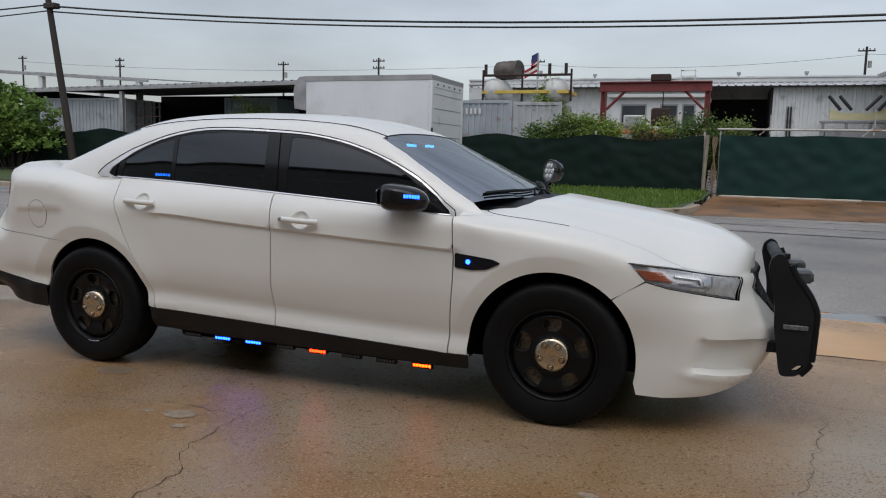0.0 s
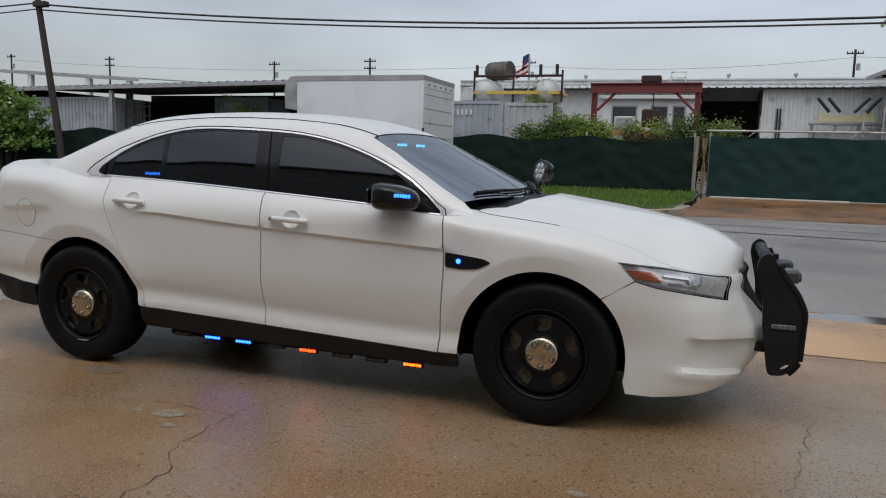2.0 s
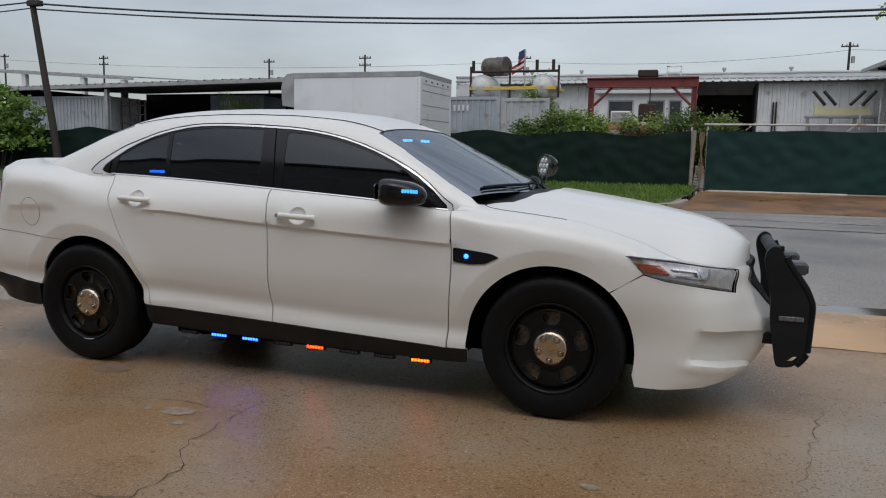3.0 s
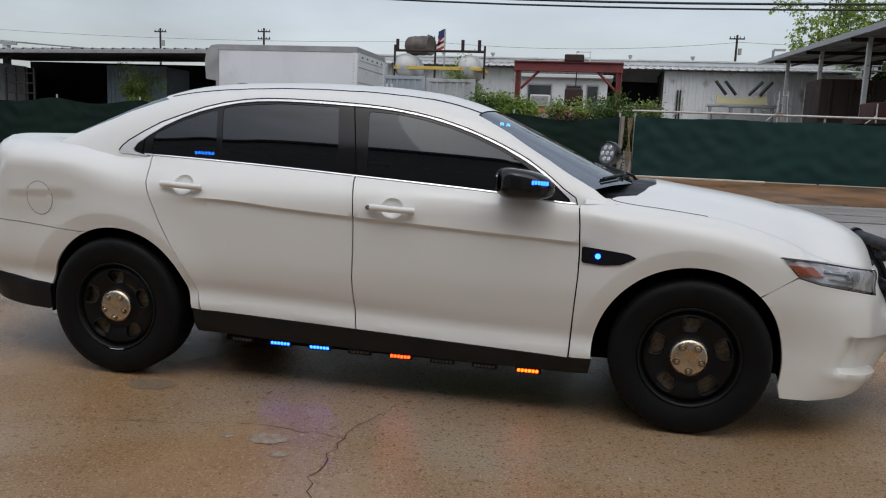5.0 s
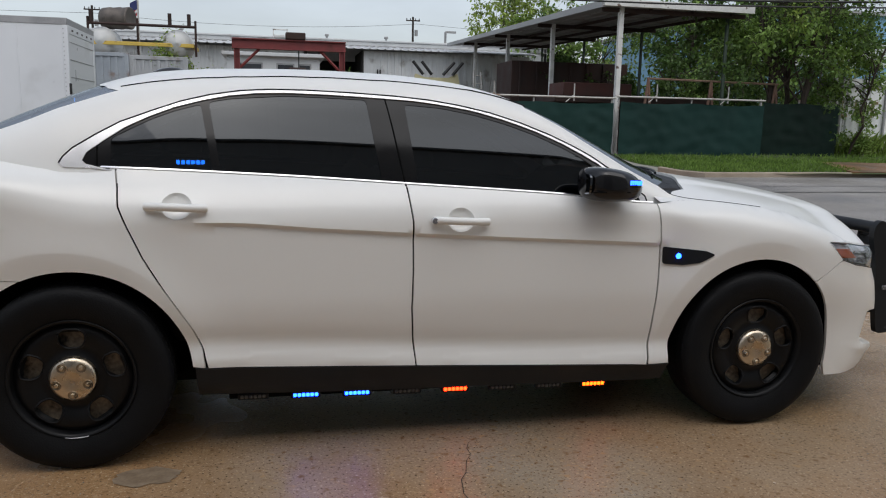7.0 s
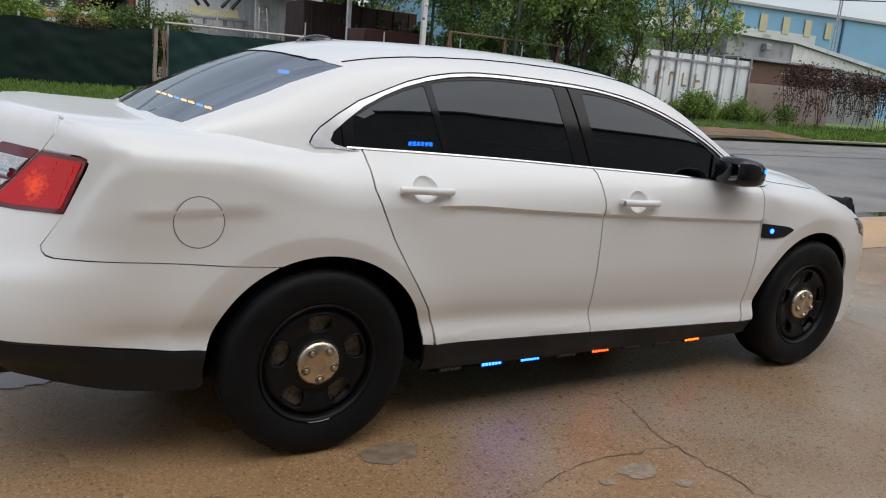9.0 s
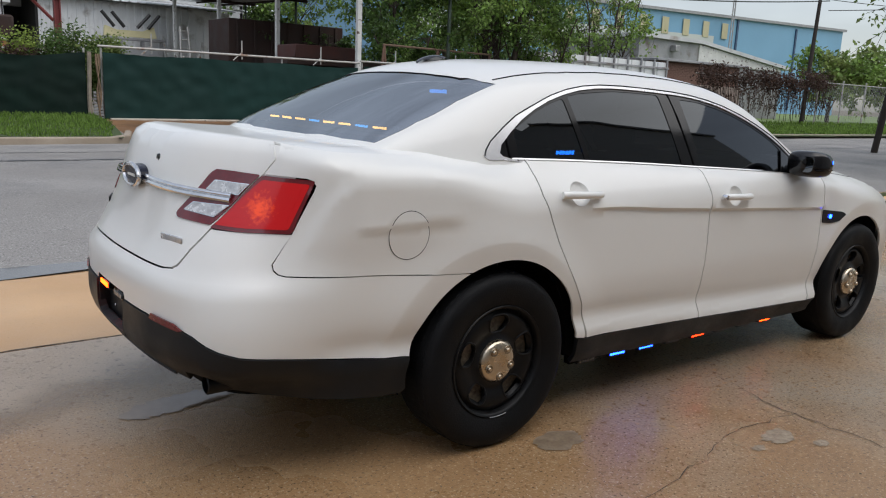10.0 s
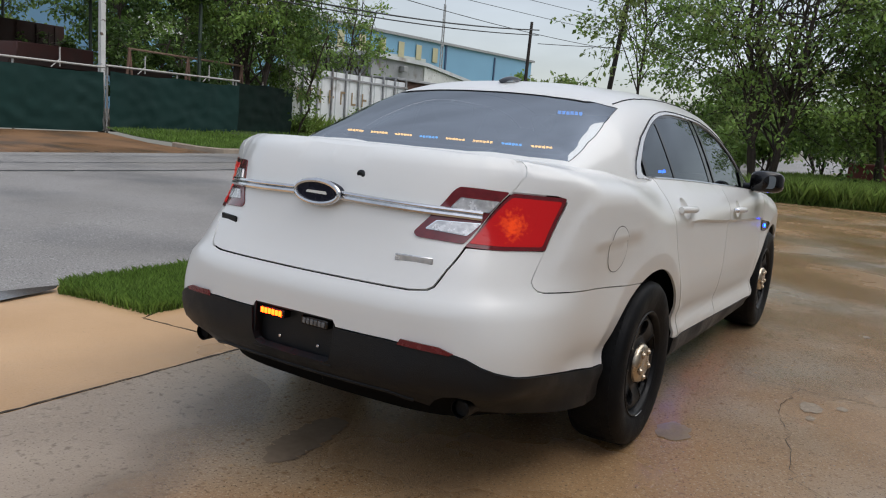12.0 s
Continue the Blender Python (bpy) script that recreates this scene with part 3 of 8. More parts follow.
# pale worn patches in the concrete
SCUFF = surface("pale_scuff", (0.20, 0.145, 0.095), (0.44, 0.36, 0.26), 26, 0.55, bump=0.5)
for cx, cy, r, seed in ((-0.32, -1.48, 0.075, 1), (-0.50, -1.50, 0.03, 2), (-0.22, -1.62, 0.035, 3), (1.75, -1.62, 0.035, 4), (-1.17, -1.0, 0.10, 5)):
    rng = random.Random(seed)
    ring = [(cx + r * (1 + 0.35 * noise.noise((2 * math.cos(a), 2 * math.sin(a), seed)) + 0.2 * noise.noise((5 * math.cos(a), 5 * math.sin(a), seed))) * 1.2 * math.cos(a), cy + r * (0.75 + 0.3 * noise.noise((2 * math.cos(a), 2 * math.sin(a), seed + 5))) * math.sin(a), 0.003) for a in np.linspace(0, 2 * math.pi, 41)[:-1]]
    single("worn_spot", (ring, [list(range(40))]), SCUFF if seed < 5 else surface("tan_scuff", (0.17, 0.12, 0.075), (0.30, 0.23, 0.155), 22, 0.5), "pale worn spot in the concrete", "stain", "worn spots", kind="structure")

rngd = random.Random(5)
pebbles = []
for k in range(420):
    x, y, r = rngd.uniform(-4.5, 4.5), rngd.uniform(-3.6, -0.9), rngd.uniform(0.002, 0.006)
    bmp = [(x + r * math.cos(a) * rngd.uniform(0.6, 1.3), y + r * math.sin(a) * rngd.uniform(0.6, 1.3), 0.001) for a in (0, 1.26, 2.51, 3.77, 5.03)]
    pebbles.append((bmp + [(x, y, r * 0.9)], [[i, (i + 1) % 5, 5] for i in range(5)]))
single("gravel_grit", join(*pebbles), surface("loose_grit", (0.06, 0.045, 0.03), (0.42, 0.36, 0.28), 60, 0.8), "loose grit scattered over the concrete", "grit", kind="stuff")

# ---- materials of the yard ----
CLOTH_A = surface("dark_green_screen_cloth", (0.004, 0.012, 0.009), (0.008, 0.021, 0.016), 1.2, 0.75, bump=0.3, fine=160, spec=0.15)
CLOTH_B = surface("green_screen_cloth", (0.0088, 0.028, 0.0245), (0.0118, 0.0365, 0.032), 0.8, 0.7, bump=0.3, fine=160, spec=0.15)
PIPE = surface("weathered_galvanised_pipe", (0.30, 0.29, 0.27), (0.5, 0.49, 0.46), 6, 0.5, metal=0.3, spots=((0.2, 0.1, 0.05), 3, 0.58, 0.7))
TIN = surface("weathered_white_tin", (0.50, 0.515, 0.52), (0.66, 0.67, 0.67), 0.9, 0.5, bump=0.05, spots=((0.24, 0.22, 0.2), 1.4, 0.58, 0.75))
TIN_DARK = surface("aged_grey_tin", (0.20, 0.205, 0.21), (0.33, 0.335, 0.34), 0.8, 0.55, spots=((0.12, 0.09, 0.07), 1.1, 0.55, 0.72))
ROOF_TIN = surface("pale_roof_tin", (0.42, 0.43, 0.43), (0.60, 0.61, 0.61), 0.6, 0.45, spots=((0.3, 0.26, 0.22), 0.8, 0.58, 0.75))
BLUE_TIN = surface("blue_tin_cladding", (0.14, 0.30, 0.44), (0.19, 0.37, 0.52), 0.2, 0.5)
BLUE_PALE = surface("pale_faded_cladding", (0.42, 0.46, 0.45), (0.54, 0.56, 0.52), 0.3, 0.6)
RED_STEEL = surface("red_oxide_steel", (0.13, 0.018, 0.018), (0.20, 0.032, 0.03), 2, 0.55, spots=((0.08, 0.02, 0.015), 2, 0.55, 0.7))
YELLOW = surface("faded_yellow_paint", (0.50, 0.34, 0.05), (0.62, 0.45, 0.10), 3, 0.5, spots=((0.2, 0.12, 0.05), 4, 0.6, 0.7))
RUST = surface("dark_rusty_steel", (0.018, 0.010, 0.008), (0.045, 0.022, 0.016), 1.5, 0.8, bump=0.3)
# near-black that paints indoor shade onto bay and shed walls, floor and crate
SHADE = surface("painted_interior_shade", (0.02, 0.02, 0.02), (0.04, 0.038, 0.036), 1, 0.9)
WHITE_BOX = surface("white_truck_box", (0.58, 0.60, 0.615), (0.66, 0.675, 0.69), 0.7, 0.4, spots=((0.51, 0.52, 0.525), 1.0, 0.55, 0.72))
GREY_TRIM = surface("grey_aluminium_trim", (0.25, 0.25, 0.25), (0.38, 0.38, 0.38), 3, 0.45, metal=0.4)
TIMBER = surface("weathered_pole_timber", (0.018, 0.014, 0.012), (0.042, 0.033, 0.027), 3, 0.9, bump=0.5, fine=40)
WIRE = surface("black_cable", (0.012, 0.012, 0.012), (0.02, 0.02, 0.02), 5, 0.6)
TANK = surface("off_white_tank", (0.45, 0.46, 0.45), (0.58, 0.58, 0.56), 2, 0.45, spots=((0.25, 0.18, 0.12), 2.5, 0.58, 0.72))
BRICK = surface("brown_brick", (0.13, 0.07, 0.05), (0.22, 0.13, 0.10), 3, 0.85, bump=0.3)
POST_WHITE = surface("flaking_white_post_paint", (0.50, 0.50, 0.48), (0.66, 0.66, 0.63), 3, 0.6, spots=((0.12, 0.08, 0.06), 6, 0.62, 0.7))
PANE = surface("dull_window_pane", (0.03, 0.035, 0.04), (0.05, 0.055, 0.06), 2, 0.1)


def cloth(name, x0, x1, y, z0, z1, mat, label, sag=0.12, bays=4, seed=0):
    nx, nz = int((x1 - x0) / 0.10), 18
    v, f = [], []
    for side in (0, 1):
        for i in range(nx + 1):
            for k in range(nz + 1):
                u, w = i / nx, k / nz
                x = x0 + (x1 - x0) * u
                dip = sag * abs(math.sin(math.pi * bays * u)) ** 1.5 * w**3
                base = ground_z(x, 19.3) + z0
                z = base + (z1 - dip - base) * w
                wave = 0.06 * noise.noise((x * 1.1, z * 0.5, seed)) + 0.045 * noise.noise((x * 2.2 + z * 2.6, z * 3.2 - x * 1.2, seed + 4)) + 0.02 * noise.noise((x * 6, z * 3, seed + 8))
                v.append((x, y + wave - 0.004 * side, z + (0.02 * noise.noise((x * 3, 0, seed)) if w == 1 else 0)))
    off = (nx + 1) * (nz + 1)
    for i in range(nx):
        for k in range(nz):
            a = i * (nz + 1) + k
            f.append([a, a + 1, a + nz + 2, a + nz + 1])
            f.append([off + a, off + a + nz + 1, off + a + nz + 2, off + a + 1])
    return part(name, (v, f), mat, None, label)


def screen_fence(label, x0, x1, y, z1, mat, rail, step, seed, sag, lower=0.03):
    top = thing("screen_fence", (0, 0, 0), label, "fence", "yard fence runs")
    c = cloth("screen_cloth", x0, x1, y, lower, z1, mat, "", sag, max(1, round((x1 - x0) / step)), seed)
    c.parent = top
    n = max(1, round((x1 - x0) / step))
    for k in range(n + 1):
        x = x0 + (x1 - x0) * k / n
        b = ground_z(x, 19.3)
        part("post", tube([(x, y + 0.16, b - 0.1), (x, y + 0.16, z1 + 0.12)], 0.03, 8), PIPE, top)
    if rail:
        part("top_rail", tube([(x0 - 0.1, y + 0.09, rail), (x1 + 0.1, y + 0.09, rail)], 0.032, 8), PIPE, top)
        for k in range(n):
            x = x0 + (x1 - x0) * (k + 0.5) / n
            part("bracket", join(tube([(x, y + 0.10, rail - 0.12), (x, y + 0.10, rail + 0.42)], 0.022, 6), tube([(x - 0.28, y + 0.08, rail - 0.16), (x, y + 0.10, rail + 0.08)], 0.016, 6)), PIPE, top)
    return top


screen_fence("sagging dark green screen cloth on pipe posts", -46, 1.55, 19.35, 2.02, CLOTH_A, None, 3.1, 1, 0.16)
screen_fence("green screen cloth under a pipe rail", 2.0, 9.9, 19.40, 2.06, CLOTH_B, 2.22, 2.6, 2, 0.04)
screen_fence("green screen cloth under a pipe rail", 10.15, 15.3, 19.42, 2.12, CLOTH_B, 2.28, 2.6, 3, 0.05)
screen_fence("dark green screen cloth beside a tree", 15.6, 18.6, 19.9, 2.25, CLOTH_A, None, 1.5, 5, 0.05)

gate_post = thing("gate_post", (1.66, 19.3, 0.2), "leaning weathered timber gate post wound with dry vines", "post")
part("timber", tube([(-0.05, 0, -0.3), (-0.06, 0, 0.6), (-0.03, 0.01, 1.3), (-0.02, 0, 1.85)], 0.055, 7), surface("grey_split_timber", (0.16, 0.13, 0.10), (0.3, 0.26, 0.21), 6, 0.9, bump=0.5), gate_post)
rngp = random.Random(4)
for k in range(4):
    part("vine_stem", tube([(0.16 + 0.03 * math.sin(j + k) + 0.02 * k, 0.02 * math.cos(j * 2 + k), 0.15 * j) for j in range(13)], 0.018, 5), surface("dry_vine_bark", (0.12, 0.08, 0.05), (0.24, 0.17, 0.11), 8, 0.9), gate_post)
for k in range(9):
    part("broken_board", moved(box(-0.12, 0.12, -0.02, 0.02, -0.03, 0.03, 0.006), pose(0.17, 0.05, 0.1 + 0.085 * k, 0, rngp.uniform(-12, 12), 0)), TIN_DARK, gate_post)
for x, w in ((2.6, 0.5), (3.4, 0.7), (4.4, 0.45), (5.2, 0.55)):
    single("plank", box(-w, w, -0.08, 0.08, 0, 0.05, 0.01), surface("pale_scrap_board", (0.40, 0.36, 0.30), (0.55, 0.5, 0.43), 4, 0.8), "pale scrap board lying under the fence cloth", "board", "scrap boards", at=(x, 19.22, ground_z(x, 19.2)), rz=3 * (x - 3.5))


def ribbed(x0, x1, z0, z1, y, pitch=0.3, depth=0.035, ridge=0.35):
    """Trapezoid-ribbed sheet facing -y, with thickness."""
    n = max(1, round((x1 - x0) / pitch))
    p = (x1 - x0) / n
    line = []
    for k in range(n):
        a = x0 + k * p
        line += [(a, y), (a + p * (0.5 - ridge / 2) * 0.9, y), (a + p * (0.5 - ridge / 2), y - depth), (a + p * (0.5 + ridge / 2), y - depth), (a + p * (0.5 + ridge / 2) + 0.05 * p, y)]
    line.append((x1, y))
    v, f = [], []
    for a, b in line:
        v += [(a, b, z0), (a, b, z1)]
    f = [[2 * i, 2 * i + 2, 2 * i + 3, 2 * i + 1] for i in range(len(line) - 1)]
    m = len(v)
    v += [(a, b + 0.012, z) for a, b, z in v]
    f += [[m + q for q in g[::-1]] for g in f]
    return v, f


def panels(parent, x0, x1, z0, z1, y, mat, width=1.2, pitch=0.3, depth=0.035, name="wall_panel"):
    n = max(1, round((x1 - x0) / width))
    w = (x1 - x0) / n
    for k in range(n):
        part(name, ribbed(x0 + k * w + 0.004, x0 + (k + 1) * w - 0.004, z0, z1, y + 0.004 * (k % 2), pitch, depth), mat, parent, smooth=False)


def roof_sheet(x0, x1, y0, z0, y1, z1, pitch=0.35, depth=0.03):
    """Ribbed roof falling along y."""
    n = max(1, round((x1 - x0) / pitch))
    p = (x1 - x0) / n
    line = []
    for k in range(n):
        a = x0 + k * p
        line += [(a, 0), (a + 0.36 * p, 0), (a + 0.42 * p, depth), (a + 0.58 * p, depth), (a + 0.64 * p, 0)]
    line.append((x1, 0))
    v = []
    for a, b in line:
        v += [(a, y0, z0 + b), (a, y1, z1 + b)]
    f = [[2 * i, 2 * i + 2, 2 * i + 3, 2 * i + 1] for i in range(len(line) - 1)]
    m = len(v)
    v += [(a, b, c - 0.02) for a, b, c in v]
    f += [[m + q for q in g[::-1]] for g in f]
    f += [[2 * i, m + 2 * i, m + 2 * i + 2, 2 * i + 2] for i in range(len(line) - 1)]
    return v, f


# ---- warehouse at the back of the yard ----
ware = thing("warehouse", (0, 0, 0), "long low white ribbed-tin warehouse with a dark open bay", "building")
panels(ware, 4.4, 14.5, 0.2, 5.35, 42.0, TIN, 1.25, 0.42, 0.05)
panels(ware, -12.0, 1.1, 0.2, 5.35, 42.3, TIN, 1.3, 0.42, 0.05)
# the bay's depth is coloured near-black to stand for its shade
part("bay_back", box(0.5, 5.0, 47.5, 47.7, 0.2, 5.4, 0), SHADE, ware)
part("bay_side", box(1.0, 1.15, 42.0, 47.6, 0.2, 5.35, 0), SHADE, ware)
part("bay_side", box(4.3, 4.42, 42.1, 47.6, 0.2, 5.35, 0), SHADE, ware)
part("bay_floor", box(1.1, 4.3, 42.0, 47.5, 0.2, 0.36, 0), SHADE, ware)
part("bay_box", box(2.0, 3.1, 43.2, 44.2, 0.36, 3.4, 0.02), TIN, ware, "pale crate in the open bay")
part("awning", roof_sheet(-13.0, 15.2, 41.3, 5.40, 46.0, 5.95, 0.45, 0.05), ROOF_TIN, ware, "pale ribbed roof edge")
part("upper_wall", box(-14.5, 17, 46.0, 46.3, 5.0, 6.25, 0.02), TIN, ware)
part("parapet_cap", box(-14.5, 17, 45.9, 46.4, 6.25, 6.36, 0.02), ROOF_TIN, ware)
part("gutter", box(-14.5, 17, 45.84, 45.96, 5.95, 6.02, 0.01), GREY_TRIM, ware)
part("roof", roof_sheet(-14.5, 17, 46.3, 6.3, 62, 6.5, 0.9, 0.04), ROOF_TIN, ware)
part("end_wall", box(16.8, 17, 46.0, 62, 0.2, 6.3, 0), TIN, ware)
for x in (-9.5, -6.2, 2.6, 6.4, 12.0):
    part("roof_vent", join(tube([(x, 47, 6.2), (x, 47, 6.62)], 0.07, 8), box(x - 0.12, x + 0.12, 46.9, 47.1, 6.58, 6.72, 0.02)), GREY_TRIM, ware)
part("roof_hatch", join(box(-0.75, -0.68, 45.6, 45.7, 5.9, 6.75, 0.01), box(0.08, 0.15, 45.6, 45.7, 5.9, 6.75, 0.01), box(-0.75, 0.15, 45.6, 45.7, 6.68, 6.75, 0.01), box(-0.75, 0.15, 45.6, 45.7, 6.35, 6.41, 0.01)), POST_WHITE, ware, "white roof hatch frame")
for x in (5.2, 5.35):
    part("wall_pipe", tube([(x, 41.85, 0.3), (x, 41.85, 4.3)], 0.05, 6), WIRE, ware)

rack = thing("lifting_rack", (8.4, 40.2, 0.3), "faded yellow lifting frame with black arms standing on a steel rack", "rack")
part("base_beam", box(-1.75, 1.75, -0.25, 0.25, 3.05, 3.18, 0.02), GREY_TRIM, rack)
part("yellow_beam", slab(rounded([(-1.35, 3.22), (-1.3, 3.75), (-0.75, 3.55), (0.6, 3.55), (1.15, 3.8), (1.3, 3.22)], 0.05, 3), "y", -0.22, 0.0), surface("pale_yellow_steel", (0.50, 0.46, 0.26), (0.62, 0.57, 0.34), 2, 0.5), rack)
for x0, x1 in ((-1.45, -0.85), (-0.95, -0.35), (0.95, 0.30), (1.45, 0.85)):
    part("black_arm", tube([(x0, -0.25, 4.42), (x1, -0.25, 3.70)], 0.09, 6), WIRE, rack)
for x in (-1.6, -0.5, 0.6, 1.6):
    part("rack_leg", box(x - 0.06, x + 0.06, -0.2, 0.2, 0, 3.05, 0.01), GREY_TRIM, rack)
part("shelf_beam", box(-1.7, 1.7, -0.22, 0.22, 2.0, 2.1, 0.01), GREY_TRIM, rack)
part("stored_steel", box(-1.5, 1.6, -0.3, 0.2, 2.12, 2.75, 0.03), TIN_DARK, rack)
for k in range(5):
    single("stacked_pipe", tube([(0, 0, 0), (0.4 * (k - 2), 0.8, 3.1 + 0.2 * (k % 2))], 0.05, 6), PIPE, "pale pipe leaning on the warehouse wall", "pipe", "leaning pipes", at=(10.6 + 0.35 * k, 41.0, 0.5))

office = thing("yard_office", (-0.7, 30, 0.3), "small white panel office with windows behind the red gantry", "building")
part("wall", box(-1.9, 1.9, 0, 0.15, 0, 3.6, 0.01), TIN, office)
part("roof", box(-2.1, 2.1, -0.3, 3.0, 3.6, 3.75, 0.02), ROOF_TIN, office)
part("side_wall", box(1.75, 1.9, 0.15, 3, 0, 3.6, 0.01), TIN, office)
part("side_wall", box(-1.9, -1.75, 0.15, 3, 0, 3.6, 0.01), TIN, office)
for x0, x1 in ((-1.55, -0.45), (0.1, 0.85), (1.0, 1.55)):
    w = part("window", box(x0, x1, -0.03, 0.02, 2.35, 3.35, 0.01), GREY_TRIM, office)
    part("pane", box(x0 + 0.06, x1 - 0.06, -0.04, -0.02, 2.42, 3.28, 0.004), PANE, w)
ac = part("air_conditioner", box(-1.35, -0.5, -0.55, -0.03, 2.36, 2.85, 0.03), TANK, office, "boxy window air conditioner")
for k in range(7):
    part("louvre", box(-1.28, -0.58, -0.565, -0.545, 2.42 + 0.055 * k, 2.45 + 0.055 * k, 0), GREY_TRIM, ac)
part("orange_beam", box(-1.9, 1.9, -0.65, -0.5, 2.05, 2.25, 0.01), surface("faded_orange_steel", (0.35, 0.12, 0.05), (0.48, 0.19, 0.09), 3, 0.6), office)

gantry = thing("lifting_gantry", (0, 22.3, 0.3), "red oxide steel lifting gantry above the fence", "gantry")
for x in (-1.85, 1.5):
    part("column", join(box(x - 0.09, x + 0.09, -0.02, 0.02, 0, 3.3, 0.004), box(x - 0.09, x - 0.06, -0.1, 0.1, 0, 3.3, 0.004), box(x + 0.06, x + 0.09, -0.1, 0.1, 0, 3.3, 0.004)), RED_STEEL, gantry)
part("beam", join(box(-2.0, 1.62, -0.02, 0.02, 3.26, 3.55, 0.004), box(-2.0, 1.62, -0.11, 0.11, 3.53, 3.57, 0.004), box(-2.0, 1.62, -0.11, 0.11, 3.24, 3.28, 0.004)), RED_STEEL, gantry)
part("brace", tube([(-1.75, 0, 2.65), (-1.15, 0, 3.25)], 0.05, 6), RED_STEEL, gantry)
part("brace", tube([(1.4, 0, 2.65), (0.8, 0, 3.25)], 0.05, 6), RED_STEEL, gantry)
hoist = part("hoist", box(-0.32, 0.32, -0.16, 0.16, 3.57, 3.8, 0.03), RUST, gantry, "dark chain hoist")
part("chain", tube([(0.1, 0, 3.3), (0.1, 0, 2.3)], 0.02, 5), WIRE, hoist)
part("motor", box(-0.25, 0.35, -0.2, 0.2, 2.1, 2.7, 0.06), RUST, gantry, "dark machine hanging from the gantry")


def container(name, at, length, height, depth, mat, label, marks=0):
    c = thing(name, at, label, "container", "shipping containers")
    n = round(length / 1.15)
    for k in range(n):
        w = length / n
        part("side_panel", ribbed(k * w, (k + 1) * w - 0.003, 0.12, height - 0.1, 0.05, 0.23, 0.035), mat, c, smooth=False)
    part("frame", join(box(0, length, 0, 0.1, height - 0.12, height, 0.01), box(0, length, 0, 0.1, 0, 0.14, 0.01), box(-0.05, 0.08, -0.01, 0.1, 0, height, 0.01), box(length - 0.08, length + 0.05, -0.01, 0.1, 0, height, 0.01)), mat, c)
    part("shell", box(0.02, length - 0.02, 0.08, depth, 0.05, height - 0.02, 0.02), mat, c)
    for k in range(marks):
        part("faded_mark", box(0.6 + 0.17 * k + 0.12 * (k > 3), 0.68 + 0.17 * k + 0.12 * (k > 3), -0.006, 0.016, height - 0.52, height - 0.3, 0.003), POST_WHITE, c, "plain faded bar")
    return c


container("shipping_container", (-8.6, 23.0, 0.3), 3.3, 3.02, 2.3, surface("grey_blue_container", (0.24, 0.27, 0.30), (0.36, 0.39, 0.42), 1.2, 0.55, spots=((0.2, 0.12, 0.08), 1.6, 0.58, 0.7)), "faded grey-blue ribbed container with pale marks", 9)
container("shipping_container", (-5.2, 23.1, 0.3), 1.7, 2.96, 2.3, surface("rust_streaked_tin", (0.30, 0.31, 0.32), (0.44, 0.45, 0.46), 1.1, 0.55, spots=((0.17, 0.11, 0.075), 1.8, 0.56, 0.7)), "rust-streaked pale ribbed container", 0)

tank_rig = thing("tank_rig", (-4.9, 24.0, 3.3), "two off-white tanks in a yellow steel frame on the containers", "tank")
for x in (-1.25, 1.1):
    t = moved(lathe([(0.0, -0.65), (0.25, -0.6), (0.42, -0.42), (0.46, -0.2), (0.46, 0.8), (0.3, 1.0), (0, 1.05)], 24), pose(x, -0.1, 0.42))
    part("tank", t, TANK, tank_rig, "domed off-white tank")
part("yellow_rail", join(box(-1.6, 1.65, -0.72, -0.62, 0.28, 0.40, 0.01), box(-1.6, -1.5, -0.7, 0.9, 0.28, 0.4, 0.01), box(1.55, 1.65, -0.7, 0.9, 0.28, 0.4, 0.01)), YELLOW, tank_rig)
part("top_frame", join(tube([(-1.6, -0.6, 0.95), (1.7, -0.6, 0.95)], 0.05, 6), *[tube([(x, -0.6, 0), (x, -0.6, 1.15)], 0.04, 6) for x in (-1.6, -0.1, 1.7)]), RUST, tank_rig)
for x in (-1.5, 0.9, 1.5):
    part("valve", tube([(x, -0.6, 0.95), (x, -0.62, 1.35)], 0.06, 8), RUST, tank_rig)
single("oil_drum", moved(lathe([(0.0, -0.5), (0.33, -0.5), (0.36, -0.47), (0.34, -0.2), (0.36, -0.17), (0.34, 0.15), (0.36, 0.18), (0.34, 0.45), (0.3, 0.5), (0, 0.5)], 24), pose(0, 0, 0.36, 0, 0, 68)), surface("brown_drum_steel", (0.06, 0.05, 0.045), (0.16, 0.14, 0.12), 3, 0.5, metal=0.4), "dented dark drum lying on the tank frame", "drum", at=(-5.75, 24.2, 4.15))

flag_pole = thing("flag_pole", (-6.0, 30, 0.3), "thin pole with a small striped flag", "flag")
part("pole", tube([(0, 0, 0), (0, 0, 5.6)], 0.035, 6), PIPE, flag_pole)
for k in range(7):
    z0, z1 = 4.75 + 0.12 * k, 4.75 + 0.12 * (k + 1)
    x0 = -0.62 if k < 3 else -0.30
    part("stripe", slab([(x0 * 0.9 - 0.05, z0 - 0.28), (-0.04, z0 + 0.02), (-0.04, z1 + 0.02), (x0 * 0.9 - 0.05, z1 - 0.28)], "y", -0.012, 0.0), (surface("flag_red", (0.30, 0.02, 0.03), (0.38, 0.04, 0.05), 4, 0.8), POST_WHITE)[k % 2], flag_pole)
part("blue_field", slab([(-0.30, 5.12), (-0.03, 5.26), (-0.03, 5.62), (-0.30, 5.48)], "y", -0.018, 0.004), surface("flag_blue", (0.02, 0.03, 0.10), (0.03, 0.04, 0.14), 4, 0.8), flag_pole)

